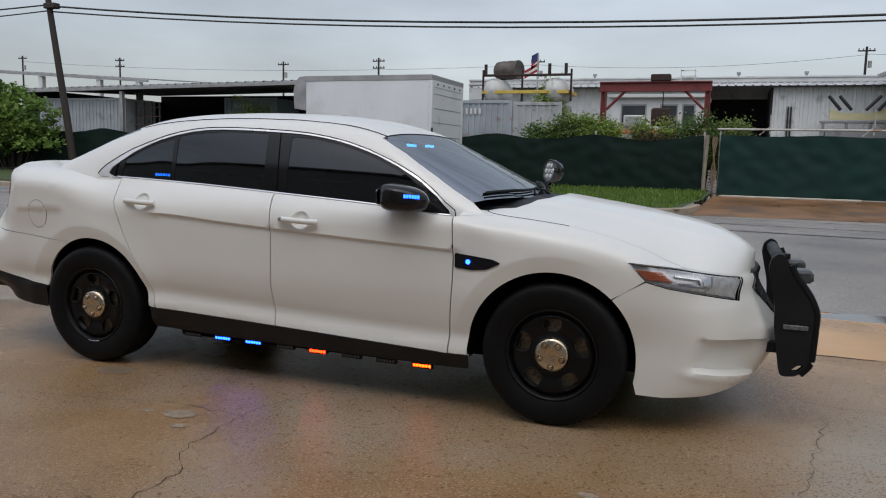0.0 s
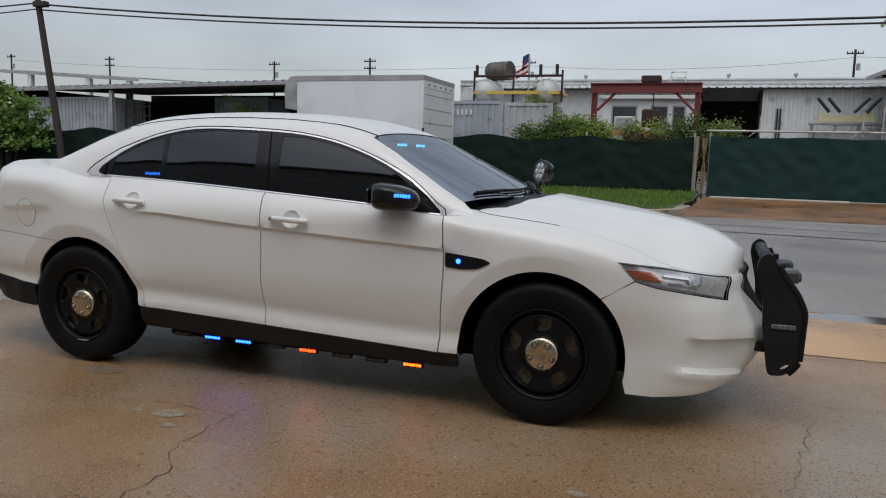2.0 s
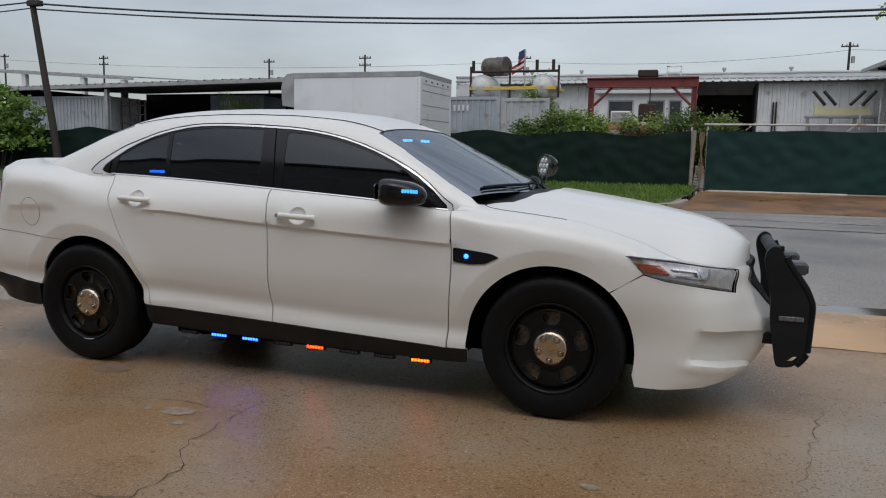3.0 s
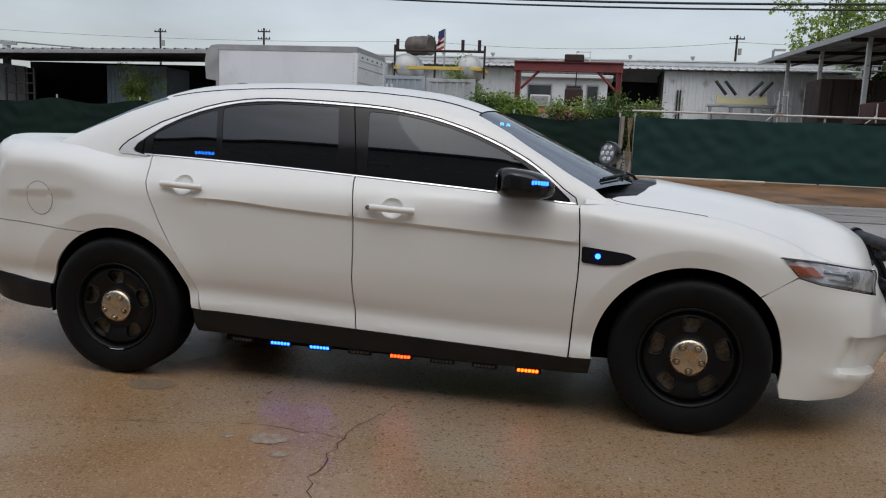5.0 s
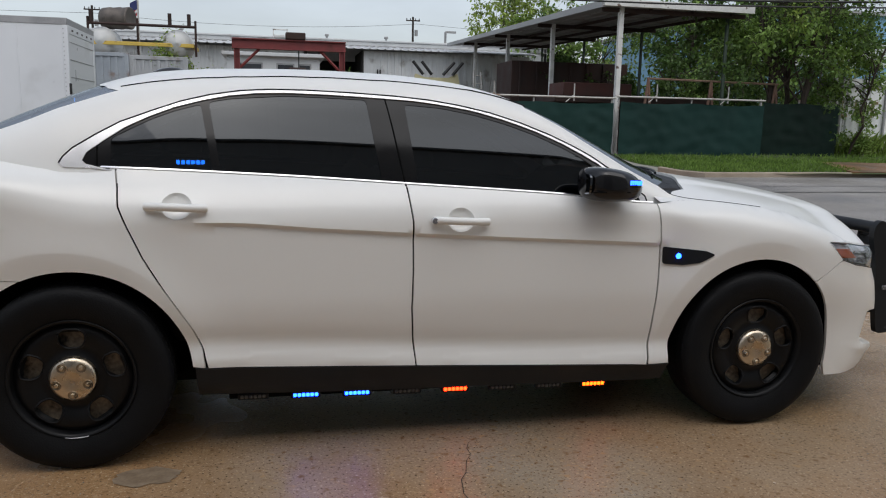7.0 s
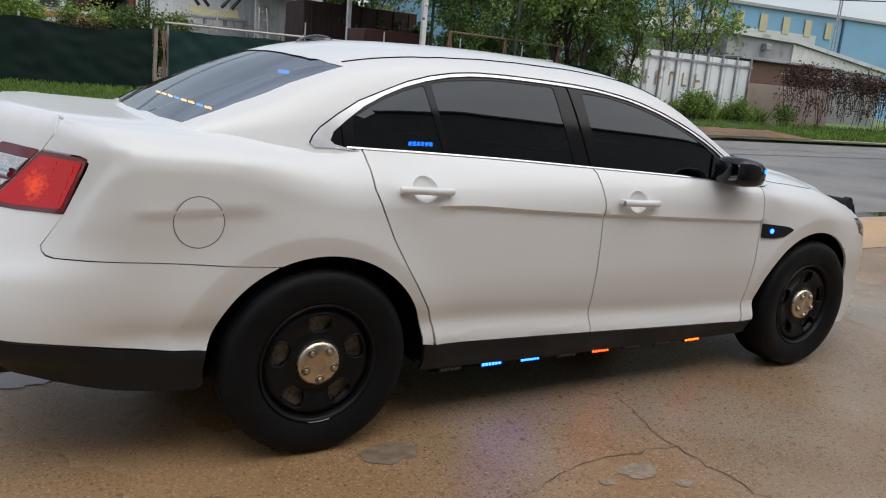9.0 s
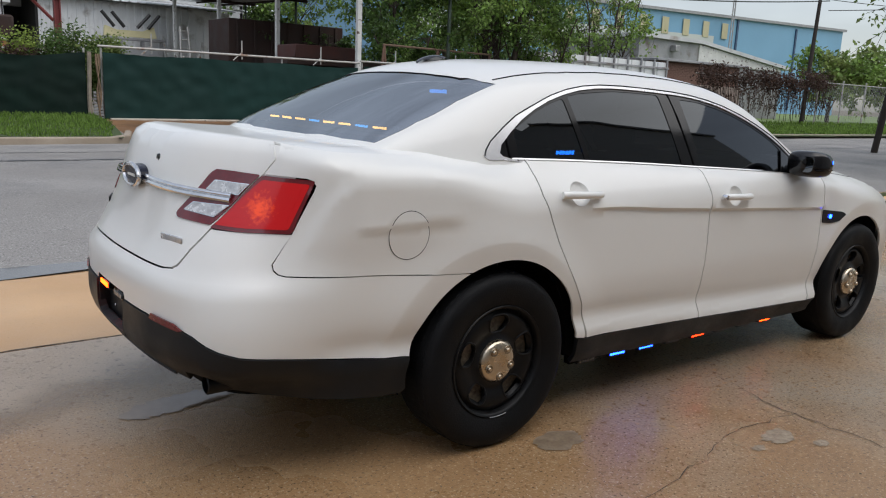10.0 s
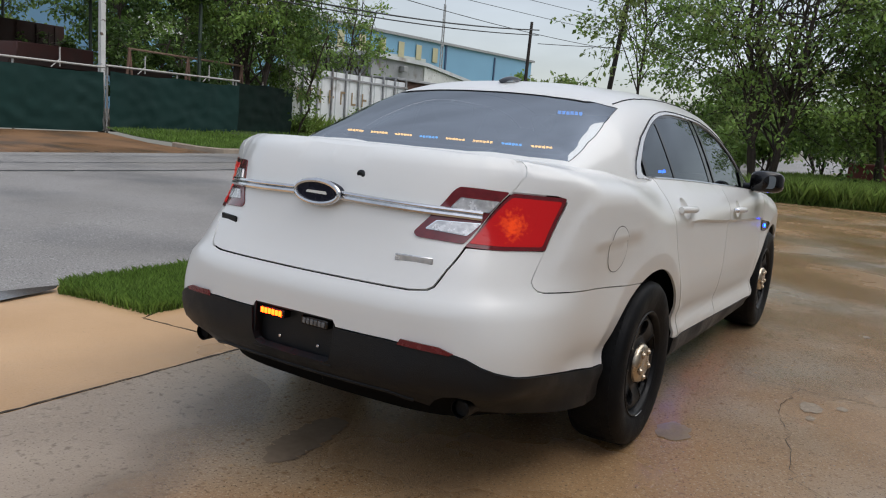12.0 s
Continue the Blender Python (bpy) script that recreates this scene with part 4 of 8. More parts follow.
# ---- open canopy with steel posts ----
canopy = thing("yard_canopy", (0, 0, 0), "large flat corrugated canopy on flaking white posts", "canopy")
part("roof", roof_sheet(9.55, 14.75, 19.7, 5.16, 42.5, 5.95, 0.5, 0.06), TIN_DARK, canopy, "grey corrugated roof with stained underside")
part("fascia", box(9.5, 14.8, 19.6, 19.72, 5.08, 5.30, 0.01), POST_WHITE, canopy, "white front fascia")
part("side_trim", slab([(19.7, 5.05), (42.5, 5.84), (42.5, 6.03), (19.7, 5.26)], "x", 9.46, 9.54), GREY_TRIM, canopy)
for k, y in enumerate((20.0, 26.3, 32.5, 38.7)):
    z = 5.1 + (y - 19.7) * 0.0346
    part("post", box(10.17, 10.33, y - 0.08, y + 0.08, 0.2, z, 0.012), POST_WHITE, canopy)
    part("post", box(14.2, 14.3, y + 0.25, y + 0.35, 0.2, z, 0.012), surface("dark_green_post", (0.03, 0.05, 0.035), (0.05, 0.075, 0.055), 3, 0.6), canopy, "dark green steel post")
    part("rafter", box(9.6, 14.7, y - 0.05, y + 0.05, z - 0.16, z - 0.02, 0.01), RUST, canopy)
for x in (11.2, 12.7, 14.1):
    part("purlin", slab([(19.8, 5.0), (42.4, 5.78), (42.4, 5.88), (19.8, 5.10)], "x", x, x + 0.06), RUST, canopy)
skip = thing("scrap_skip", (9.7, 30, 0.3), "large dark rusty open steel bin under the canopy", "skip")
part("front", box(0, 5.6, 0, 0.08, 0, 3.85, 0.02), RUST, skip)
part("back", box(0, 5.6, 2.3, 2.38, 0, 3.85, 0.02), RUST, skip)
part("end", box(0, 0.08, 0.08, 2.3, 0, 3.85, 0.02), RUST, skip)
part("end", box(5.52, 5.6, 0.08, 2.3, 0, 3.85, 0.02), RUST, skip)
for k in range(7):
    part("rib", box(0.35 + 0.8 * k, 0.45 + 0.8 * k, -0.07, 0, 0, 3.8, 0.01), RUST, skip)
bed = thing("trailer_bed", (9.6, 24, 0.3), "rusty red-brown trailer bed stacked with steel", "trailer")
part("deck", box(0, 6.5, 0, 2.2, 1.9, 2.15, 0.02), RUST, bed)
part("load", box(0.4, 3.2, 0.2, 1.8, 2.15, 2.65, 0.03), surface("rust_red_steel", (0.055, 0.02, 0.015), (0.10, 0.036, 0.028), 2, 0.7), bed, "rust-red steel stack")
for x in (0.8, 3.2, 5.8):
    part("leg", box(x, x + 0.15, 0.1, 2.1, 0, 1.9, 0.01), RUST, bed)
saw = thing("sawhorse_rail", (11.6, 20.6, 0.35), "weathered brown guard frame behind the fence", "frame")
part("rail", tube([(0, 0, 2.6), (5.0, 0, 2.55)], 0.04, 6), surface("weathered_brown_wood", (0.14, 0.09, 0.06), (0.24, 0.16, 0.11), 4, 0.85), saw)
for x in (0.05, 2.4, 4.9):
    part("leg", join(tube([(x, 0, 2.58), (x - 0.25, 0, 0)], 0.045, 6), tube([(x, 0, 2.58), (x + 0.28, 0, 0)], 0.045, 6)), surface("weathered_brown_leg", (0.12, 0.07, 0.05), (0.22, 0.13, 0.09), 4, 0.85), saw)
lad = thing("step_ladder", (9.3, 34, 0.3), "grey aluminium step ladder under the canopy", "ladder")
for x in (-0.3, 0.3):
    part("stile", tube([(x, 0, 0), (x * 0.6, 0.5, 3.6)], 0.05, 6), PIPE, lad)
for k in range(9):
    part("rung", tube([(-0.28, 0.06 * k, 0.4 * k + 0.2), (0.28, 0.06 * k, 0.4 * k + 0.2)], 0.03, 5), PIPE, lad)

# ---- sheds on the yard's other side ----
def tilted(geo, slope, x0):
    """Raised along x by slope, from x0 on."""
    return [(v[0], v[1], v[2] + slope * (v[0] - x0)) for v in geo[0]], geo[1]


shed = thing("open_shed", (0, 0, 0), "long low open-fronted shed with a tin roof", "shed")
part("roof", tilted(roof_sheet(-33.5, -13.5, 26.8, 4.23, 38, 4.75, 0.5, 0.06), 0.0155, -33.0), TIN_DARK, shed)
part("fascia", tilted(box(-33.5, -13.5, 26.72, 26.8, 4.05, 4.21, 0.01), 0.0155, -33.0), GREY_TRIM, shed)
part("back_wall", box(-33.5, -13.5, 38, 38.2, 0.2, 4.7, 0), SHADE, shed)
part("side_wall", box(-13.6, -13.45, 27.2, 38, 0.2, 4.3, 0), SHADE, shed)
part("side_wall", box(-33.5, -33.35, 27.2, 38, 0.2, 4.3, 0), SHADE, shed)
for x in (-26.7, -15.3):
    part("post", box(x - 0.09, x + 0.09, 26.9, 27.1, 0.2, 4.1, 0.01), GREY_TRIM, shed)
part("strip_light", box(-24.0, -21.6, 33, 33.2, 4.1, 4.16, 0.01), POST_WHITE, shed)
# this tin is coloured darker, for the shade under the shed roof
container("shipping_container", (-32.6, 27.4, 0.3), 5.7, 3.5, 2.3, surface("weathered_shade_dark_blue_grey_tin", (0.26, 0.29, 0.32), (0.38, 0.41, 0.43), 0.9, 0.5, spots=((0.18, 0.17, 0.16), 1.4, 0.58, 0.75)), "weathered grey ribbed container under the shed", 0)
container("shipping_container", (-23.4, 31, 0.3), 3.2, 3.75, 2.3, surface("blue_grey_container", (0.20, 0.27, 0.33), (0.32, 0.39, 0.45), 1.2, 0.55, spots=((0.35, 0.36, 0.36), 1.4, 0.55, 0.68)), "faded blue ribbed container with pale marks", 6)
gate_leaf = thing("barred_crate", (-26.4, 27.6, 0.3), "dark barred crate stack under the shed", "crate")
for k in range(4):
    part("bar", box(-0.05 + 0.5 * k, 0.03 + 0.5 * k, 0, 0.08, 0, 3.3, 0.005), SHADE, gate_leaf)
for k in range(7):
    part("rail", box(-0.05, 1.6, -0.03, 0.05, 0.3 + 0.45 * k, 0.36 + 0.45 * k, 0.005), RUST, gate_leaf)
rear_shed = thing("rear_shed", (0, 0, 0), "tall open shed roof on pale posts behind the yard", "shed")
part("roof", tilted(roof_sheet(-48, -30.2, 33, 5.3, 41, 5.75, 0.6, 0.05), -0.058, -30.2), TIN_DARK, rear_shed)
part("beam", tilted(box(-48, -30.2, 32.9, 33.02, 5.14, 5.3, 0.01), -0.058, -30.2), GREY_TRIM, rear_shed)
for x in (-44, -38.6, -34.0, -31.0):
    part("post", box(x - 0.15, x + 0.15, 33.0, 33.3, 0.2, 5.12 - 0.058 * (x + 30.2), 0.01), TIN, rear_shed)
part("back_wall", box(-48, -30.2, 41, 41.2, 0.2, 3.9, 0), TIN, rear_shed)

# ---- box truck standing by the kerb ----
truck = thing("box_truck", (-4.87, 13.8, 0.0), "white box truck with a roll-up rear door parked facing away", "truck")
bx = part("cargo_box", box(-3.6, 0, 0.0, 2.45, 0.95, 3.28, 0.03), WHITE_BOX, truck, "white panelled cargo box")
part("top_rail", join(box(-3.6, 0.012, -0.014, 0.05, 3.16, 3.30, 0.008), box(-0.05, 0.014, -0.01, 2.46, 3.17, 3.30, 0.008)), GREY_TRIM, bx)
part("corner_post", box(-0.09, 0.012, -0.014, 0.02, 0.95, 3.16, 0.006), WHITE_BOX, bx)
for k in range(24):
    part("rivet", box(-0.07, -0.05, -0.02, -0.012, 1.0 + 0.09 * k, 1.02 + 0.09 * k, 0.004), GREY_TRIM, bx)
for x in (-2.7, -1.85, -0.95):
    part("seam", join(box(x - 0.012, x + 0.012, -0.008, 0.004, 0.98, 3.15, 0.003)), WHITE_BOX, bx)
part("notice", box(-2.5, -2.3, -0.006, 0.003, 2.0, 2.28, 0.002), TIN, bx)
rd = part("roll_door", box(-0.02, 0.006, 0.12, 2.33, 1.0, 3.0, 0.004), WHITE_BOX, bx, "white roll-up door")
for k in range(5):
    part("slat_joint", box(0.002, 0.011, 0.13, 2.32, 1.38 + 0.36 * k, 1.40 + 0.36 * k, 0.001), GREY_TRIM, rd)
part("door_frame", join(box(-0.02, 0.018, 0.02, 0.12, 0.95, 3.17, 0.005), box(-0.02, 0.018, 2.33, 2.44, 0.95, 3.17, 0.005), box(-0.02, 0.018, 0.12, 2.33, 3.0, 3.17, 0.005)), WHITE_BOX, bx)
for k in range(5):
    part("marker_lamp", box(0.016, 0.03, 0.35 + 0.43 * k, 0.45 + 0.43 * k, 3.06, 3.1, 0.004), surface("dark_marker", (0.03, 0.02, 0.02), (0.05, 0.03, 0.03), 5, 0.4), bx)
part("latch", box(0.0, 0.04, -0.02, 0.06, 1.75, 1.98, 0.008), WIRE, bx)
nose = [(-3.95, 2.45), (-3.98, 2.9), (-3.93, 3.15), (-3.80, 3.28), (-3.6, 3.30), (-3.6, 2.4)]
part("box_nose", slab(nose, "y", 0.02, 2.43), GREY_TRIM, bx)
cab = part("cab", slab(rounded([(-3.62, 0.45), (-3.62, 1.98), (-4.1, 2.02), (-4.75, 1.93), (-5.2, 1.38), (-6.35, 1.22), (-6.5, 1.05), (-6.55, 0.5)], 0.10, 4), "y", 0.25, 2.2), WHITE_BOX, truck, "white van cab")
part("cab_window", slab(rounded([(-3.95, 1.45), (-3.95, 1.85), (-4.65, 1.82), (-5.0, 1.42)], 0.05, 3), "y", 0.235, 0.26), PANE, cab)
part("headlamp", box(-6.56, -6.40, 0.24, 0.5, 0.95, 1.12, 0.02), LENS_CLEAR, cab)
part("door_mirror", join(box(-4.95, -4.85, -0.02, 0.16, 1.45, 1.85, 0.02), tube([(-4.9, 0.15, 1.5), (-4.8, 0.28, 1.35)], 0.02, 6)), GLOSS_BLACK, cab)
part("chassis", box(-6.2, -0.1, 0.5, 1.95, 0.5, 0.75, 0.02), UNDER, truck)
part("rear_step", box(-0.1, 0.25, 0.15, 2.3, 0.5, 0.6, 0.01), GREY_TRIM, truck)
for x, y in ((-5.5, 0.45), (-5.5, 2.0), (-1.1, 0.45), (-1.1, 2.0)):
    w = part("wheel", moved(lathe([(0.20, -0.12), (0.36, -0.13), (0.39, -0.09), (0.39, 0.09), (0.36, 0.13), (0.20, 0.12)], 28, True), pose(x, y, 0.39)), RUBBER, truck)
    part("rim", moved(lathe([(0.0, -0.06), (0.15, -0.07), (0.21, -0.11)], 24), pose(x, y, 0.39)), TIN_DARK, w)

# ---- poles and wires ----
def utility_pole(at, h, lean=(0, 0), r=0.14, arms=1, label="weathered timber utility pole with crossarm", far=False):
    p = thing("utility_pole", at, label, "utility pole", "utility poles")
    part("pole", tube([(lean[0] * k / 4, lean[1] * k / 4, h * k / 4 - (0.3 if k == 0 else 0)) for k in range(5)], r, 10, r * 0.7), TIMBER, p)
    for a in range(arms):
        z = h - 0.5 - 0.9 * a
        part("crossarm", box(lean[0] - 0.85, lean[0] + 0.85, lean[1] - 0.06, lean[1] + 0.06, z, z + 0.14, 0.01), TIMBER, p)
        for k in (-0.75, -0.3, 0.3, 0.75):
            part("insulator", tube([(lean[0] + k, lean[1], z + 0.14), (lean[0] + k, lean[1], z + 0.34)], 0.05, 6), TIMBER, p)
    if far:
        part("transformer", tube([(lean[0] + 0.4, lean[1], h - 2.2), (lean[0] + 0.4, lean[1], h - 1.5)], 0.2, 10), GREY_TRIM, p)
    return p


street = utility_pole((-21.35, 18.6, 0.2), 7.9, (-1.25, 0), 0.145, 0, "dark leaning timber utility pole beside the fence")
part("cable_bracket", box(-1.12, -0.55, -0.2, 0.1, 6.25, 6.45, 0.03), TIMBER, street)
for x, y, h, tr in ((-104, 90, 15.0, 1), (-84.6, 90, 14.3, 0), (-56.2, 90, 13.2, 1), (-41.7, 90, 13.4, 0), (-20.2, 90, 12.9, 1), (15.6, 90, 13.4, 1)):
    utility_pole((x, y, 0.3), h, (0, 0), 0.17, 1 + (tr == 0), "distant dark utility pole with crossarms", bool(tr))
lamp2 = thing("street_lamp", (19.6, 90, 0.3), "distant small street lamp", "street lamp")
part("pole", tube([(0, 0, 0), (0, 0, 11.8)], 0.15, 6), GREY_TRIM, lamp2)
part("arm", box(0, 1.3, -0.1, 0.1, 11.7, 11.95, 0.03), GREY_TRIM, lamp2)


def cable(a, b, sag, r, label="thin black overhead cable"):
    pts = [Vector(a).lerp(Vector(b), k / 24) - Vector((0, 0, sag * 4 * (k / 24) * (1 - k / 24))) for k in range(25)]
    return single("overhead_cable", tube(pts, r, 5), WIRE, label, "cable", "overhead cables")


cable((-22.2, 18.6, 6.55), (39.0, 19.2, 7.4), 1.75, 0.035)
cable((-22.2, 18.6, 6.35), (39.0, 19.2, 7.1), 1.65, 0.028)
cable((-22.3, 18.6, 6.62), (-60, 18.6, 7.6), 0.6, 0.03)
cable((-22.3, 18.6, 6.40), (-60, 18.6, 6.9), 0.6, 0.025)
cable((-22.3, 18.6, 7.0), (-60, 18.6, 8.6), 0.5, 0.025)
cable((6, 26, 9.0), (60, 21, 8.6), 0.9, 0.022)
cable((39.0, 19.2, 6.6), (62, 8, 9.5), 0.3, 0.022)
for k in range(4):
    cable((30, 60, 17 + 1.5 * k), (150, 30, 17.5 + 2.2 * k), 0.8, 0.035)
cable((-104, 90, 14.4), (-20, 90, 12.4), 1.0, 0.018)
cable((-20, 90, 12.4), (16, 90, 12.9), 0.8, 0.018)
cable((16, 90, 12.9), (90, 90, 13.4), 1.0, 0.018)

# ---- beyond the canopy: painted tin fence, brick wall, low sheds, blue hall ----
FENCE_TIN = surface("pale_fence_tin", (0.62, 0.64, 0.64), (0.76, 0.77, 0.76), 0.9, 0.5, spots=((0.35, 0.33, 0.3), 1.4, 0.58, 0.75))
tin_fence = thing("tin_fence", (0, 0, 0), "tall pale ribbed tin fence with worn painted marks", "fence")
panels(tin_fence, 18.9, 28.6, 0.45, 3.28, 21.5, FENCE_TIN, 0.97, 0.97, 0.05, "tin_panel")
for k in range(11):
    part("post", box(18.87 + 0.97 * k, 18.95 + 0.97 * k, 21.40, 21.48, 0.3, 3.4, 0.01), TIN_DARK, tin_fence)
part("rail", box(18.8, 28.7, 21.38, 21.42, 2.95, 3.05, 0.01), TIN_DARK, tin_fence)
MARK = surface("worn_brown_paint", (0.22, 0.15, 0.08), (0.36, 0.27, 0.16), 6, 0.8)
for k, (x, w) in enumerate(((19.9, 0.30), (20.5, 0.36), (21.2, 0.3), (21.95, 0.14), (22.6, 0.34), (23.4, 0.38), (24.2, 0.34), (25.0, 0.36))):
    part("painted_mark", box(x, x + 0.09, 21.43, 21.445, 1.85, 2.45, 0.004), MARK, tin_fence, "plain worn bar")
    part("painted_mark", box(x + 0.09, x + w, 21.43, 21.445, 1.85 + 0.25 * (k % 3), 1.95 + 0.25 * (k % 3), 0.004), MARK, tin_fence, "plain worn bar")
brick_wall = single("brick_wall", box(28.9, 36.0, 22.0, 22.3, 0.2, 2.35, 0.02), surface("pale_block_wall", (0.22, 0.17, 0.14), (0.33, 0.27, 0.23), 1, 0.85), "low grey-brown block wall beside the tin fence", "wall", kind="structure")
brick_house = thing("brick_workshop", (0, 0, 0), "low brown brick workshop with a white eave", "building")
course = box(0, 0.28, 0, 0.07, 0, 0.075, 0.004)
brick_me = mesh_of("brick", course[0], course[1], BRICK, False)
for r in range(12):
    for k in range(24):
        b = new("brick", brick_me)
        b.parent = brick_house
        b.location = (29.0 + 0.29 * k + 0.145 * (r % 2), 22.28, 2.40 + 0.085 * r)
part("wall", box(29.0, 36.2, 22.32, 28.0, 0.2, 3.42, 0.01), BRICK, brick_house)
part("roof", box(28.6, 36.6, 22.0, 28.4, 3.42, 3.55, 0.02), TIN_DARK, brick_house)
grey_hall = thing("grey_gable_shed", (0, 0, 0), "pale grey tin shed with a sloped white verge", "building")
part("wall", slab([(38.0, 0.2), (38.0, 5.6), (44.3, 5.55), (55.5, 4.3), (55.5, 0.2)], "y", 31, 39), TIN_DARK, grey_hall)
part("verge", slab([(37.8, 5.55), (37.8, 5.8), (44.5, 5.75), (56.2, 4.5), (56.2, 4.25), (44.5, 5.5)], "y", 30.7, 39.2), ROOF_TIN, grey_hall)
part("white_panel", slab([(44.4, 4.2), (44.4, 5.45), (55.2, 4.35), (55.2, 4.1)], "y", 30.9, 31.0), POST_WHITE, grey_hall)
part("wall_lamp", box(41.2, 41.7, 30.5, 30.95, 4.8, 5.2, 0.03), GREY_TRIM, grey_hall)
FADED_YELLOW = surface("faded_cream_stripe", (0.40, 0.36, 0.22), (0.50, 0.46, 0.30), 0.6, 0.6)
blue = thing("blue_hall", (0, 0, 0), "large blue tin-clad hall with pale stripes", "building")
part("wall", slab([(40, 0.2), (40, 11.6), (122, 13.4), (122, 0.2)], "y", 60, 90), BLUE_TIN, blue)
part("roof_edge", slab([(39.5, 11.6), (39.5, 11.95), (122.5, 13.75), (122.5, 13.4)], "y", 59.6, 90.4), GREY_TRIM, blue)
part("pale_band", slab([(40, 7.0), (40, 9.2), (88, 10.2), (88, 7.9)], "y", 59.9, 60.0), BLUE_PALE, blue)
for k in range(9):
    x = 56 + 4.2 * k
    part("stripe", box(x, x + 1.3, 59.82, 59.9, 9.0 + 0.02 * (x - 40), 11.0 + 0.02 * (x - 40), 0.02), FADED_YELLOW, blue)
for x in (93.0, 108.0):
    part("downpipe", box(x, x + 0.35, 59.8, 59.98, 1, 12.7, 0.02), surface("navy_pipe", (0.03, 0.06, 0.12), (0.04, 0.08, 0.15), 2, 0.5), blue)
mast = thing("radio_mast", (89, 58, 0.3), "thin lattice radio mast beside the blue hall", "mast")
for dx in (-0.4, 0.4):
    part("leg", tube([(dx, 0, 0), (dx * 0.4, 0, 17.5)], 0.09, 5), GREY_TRIM, mast)
part("tip", tube([(0, 0, 17), (0, 0, 22)], 0.06, 5), GREY_TRIM, mast)
for k in range(12):
    part("lacing", tube([(-0.4, 0, 1.4 * k), (0.4, 0, 1.4 * k + 1.4)], 0.05, 4), GREY_TRIM, mast)
link = thing("chain_link_fence", (0, 0, 0), "grey chain-link fence and gate along the road", "fence")
mesh_bars = []
for k in range(60):
    x = 41.5 + 0.22 * k
    mesh_bars += [tube([(x, 20.5, 0.4), (x + 1.6, 20.5, 2.9)], 0.006, 3, caps=False), tube([(x + 1.6, 20.5, 0.4), (x, 20.5, 2.9)], 0.006, 3, caps=False)]
part("mesh", join(*mesh_bars), TIN_DARK, link)
for k in range(6):
    part("post", tube([(41.5 + 2.9 * k, 20.5, 0.2), (41.5 + 2.9 * k, 20.5, 3.1)], 0.05, 6), PIPE, link)
part("rail", tube([(41.5, 20.5, 2.9), (56, 20.5, 2.9)], 0.03, 6), PIPE, link)
utility_pole((38.8, 19.8, 0.3), 7.6, (0.35, 0), 0.13, 0, "thin dark leaning pole beside the vine fence")
utility_pole((24.2, 9.2, 0.1), 11.5, (0.3, -1.1), 0.11, 1, "dark leaning utility pole beyond the tree")

# ---- building behind the camera, seen in the car's windows ----
hall = thing("workshop_building", (0, 0, 0), "tall pale workshop wall closing the forecourt", "building")
HALL = surface("pale_workshop_cladding", (0.46, 0.455, 0.44), (0.56, 0.555, 0.54), 0.5, 0.6)
part("front_wall", box(-80.0, 13.5, -6.9, -6.6, 0, 7.1, 0.02), HALL, hall)
part("coping", box(-80.1, 13.6, -6.95, -6.5, 7.1, 7.22, 0.02), GREY_TRIM, hall)
part("roof", box(-79.9, 13.4, -20, -6.95, 7.0, 7.1, 0.02), TIN_DARK, hall)
part("end_wall", box(13.4, 13.5, -20, -6.9, 0, 7.1, 0), HALL, hall)
part("end_wall", box(-80.0, -79.9, -20, -6.9, 0, 7.1, 0), HALL, hall)
part("back_wall", box(-80, 13.5, -20.1, -20, 0, 7.1, 0), TIN_DARK, hall)
door = part("roller_door", box(-3.2, 1.2, -6.58, -6.52, 0, 4.2, 0.01), GREY_TRIM, hall, "grey roller door")
for k in range(14):
    part("slat", box(-3.15, 1.15, -6.525, -6.505, 0.05 + 0.29 * k, 0.31 + 0.29 * k, 0.008), GREY_TRIM, door)

# ---- the patrol car: x ahead, y to its left, wheels on z = 0 ----
def ramp(a, b, x):
    u = np.clip((np.asarray(x, float) - a) / (b - a), 0, 1)
    return u * u * (3 - 2 * u)


plan_x = smooth_curve((-3.35, -2.66), (-2.95, -2.64), (-2.65, -2.545), (-2.45, -2.395), (-2.2, -2.175), (-1.9, -1.895), (-1.4, -1.4), (1.4, 1.4), (1.7, 1.698), (1.9, 1.885), (2.1, 2.06), (2.3, 2.205), (2.55, 2.325), (2.8, 2.385), (3.06, 2.405))
plan_y = smooth_curve((-3.35, 0), (-2.95, -0.40), (-2.65, -0.665), (-2.45, -0.775), (-2.2, -0.845), (-1.9, -0.868), (-1.4, -0.912), (-0.6, -0.915), (0.3, -0.918), (1.2, -0.918), (1.5, -0.912), (1.7, -0.90), (1.9, -0.868), (2.1, -0.80), (2.3, -0.685), (2.55, -0.475), (2.8, -0.245), (3.06, 0))


def eased(curve, odd, width=0.055):
    """The same line with its corners eased over a short stretch; it mirrors at the car's middle."""
    u = np.arange(-3.75, 3.46, 0.005)
    low, high = u < -3.35, u > 3.06
    v = np.where(low, -6.70 - u, np.where(high, 6.12 - u, u))
    y = np.asarray(curve(v), float) * np.where(low | high, odd, 1.0)
    soft = []
    for w in (width, 0.14):
        k = np.exp(-((np.arange(-60, 61) * 0.005 / w) ** 2))
        soft.append(np.convolve(y, k / k.sum(), "same"))
    mixed = soft[0] + (soft[1] - soft[0]) * ramp(-2.15, -2.45, u)
    return lambda s: np.interp(s, u, mixed)


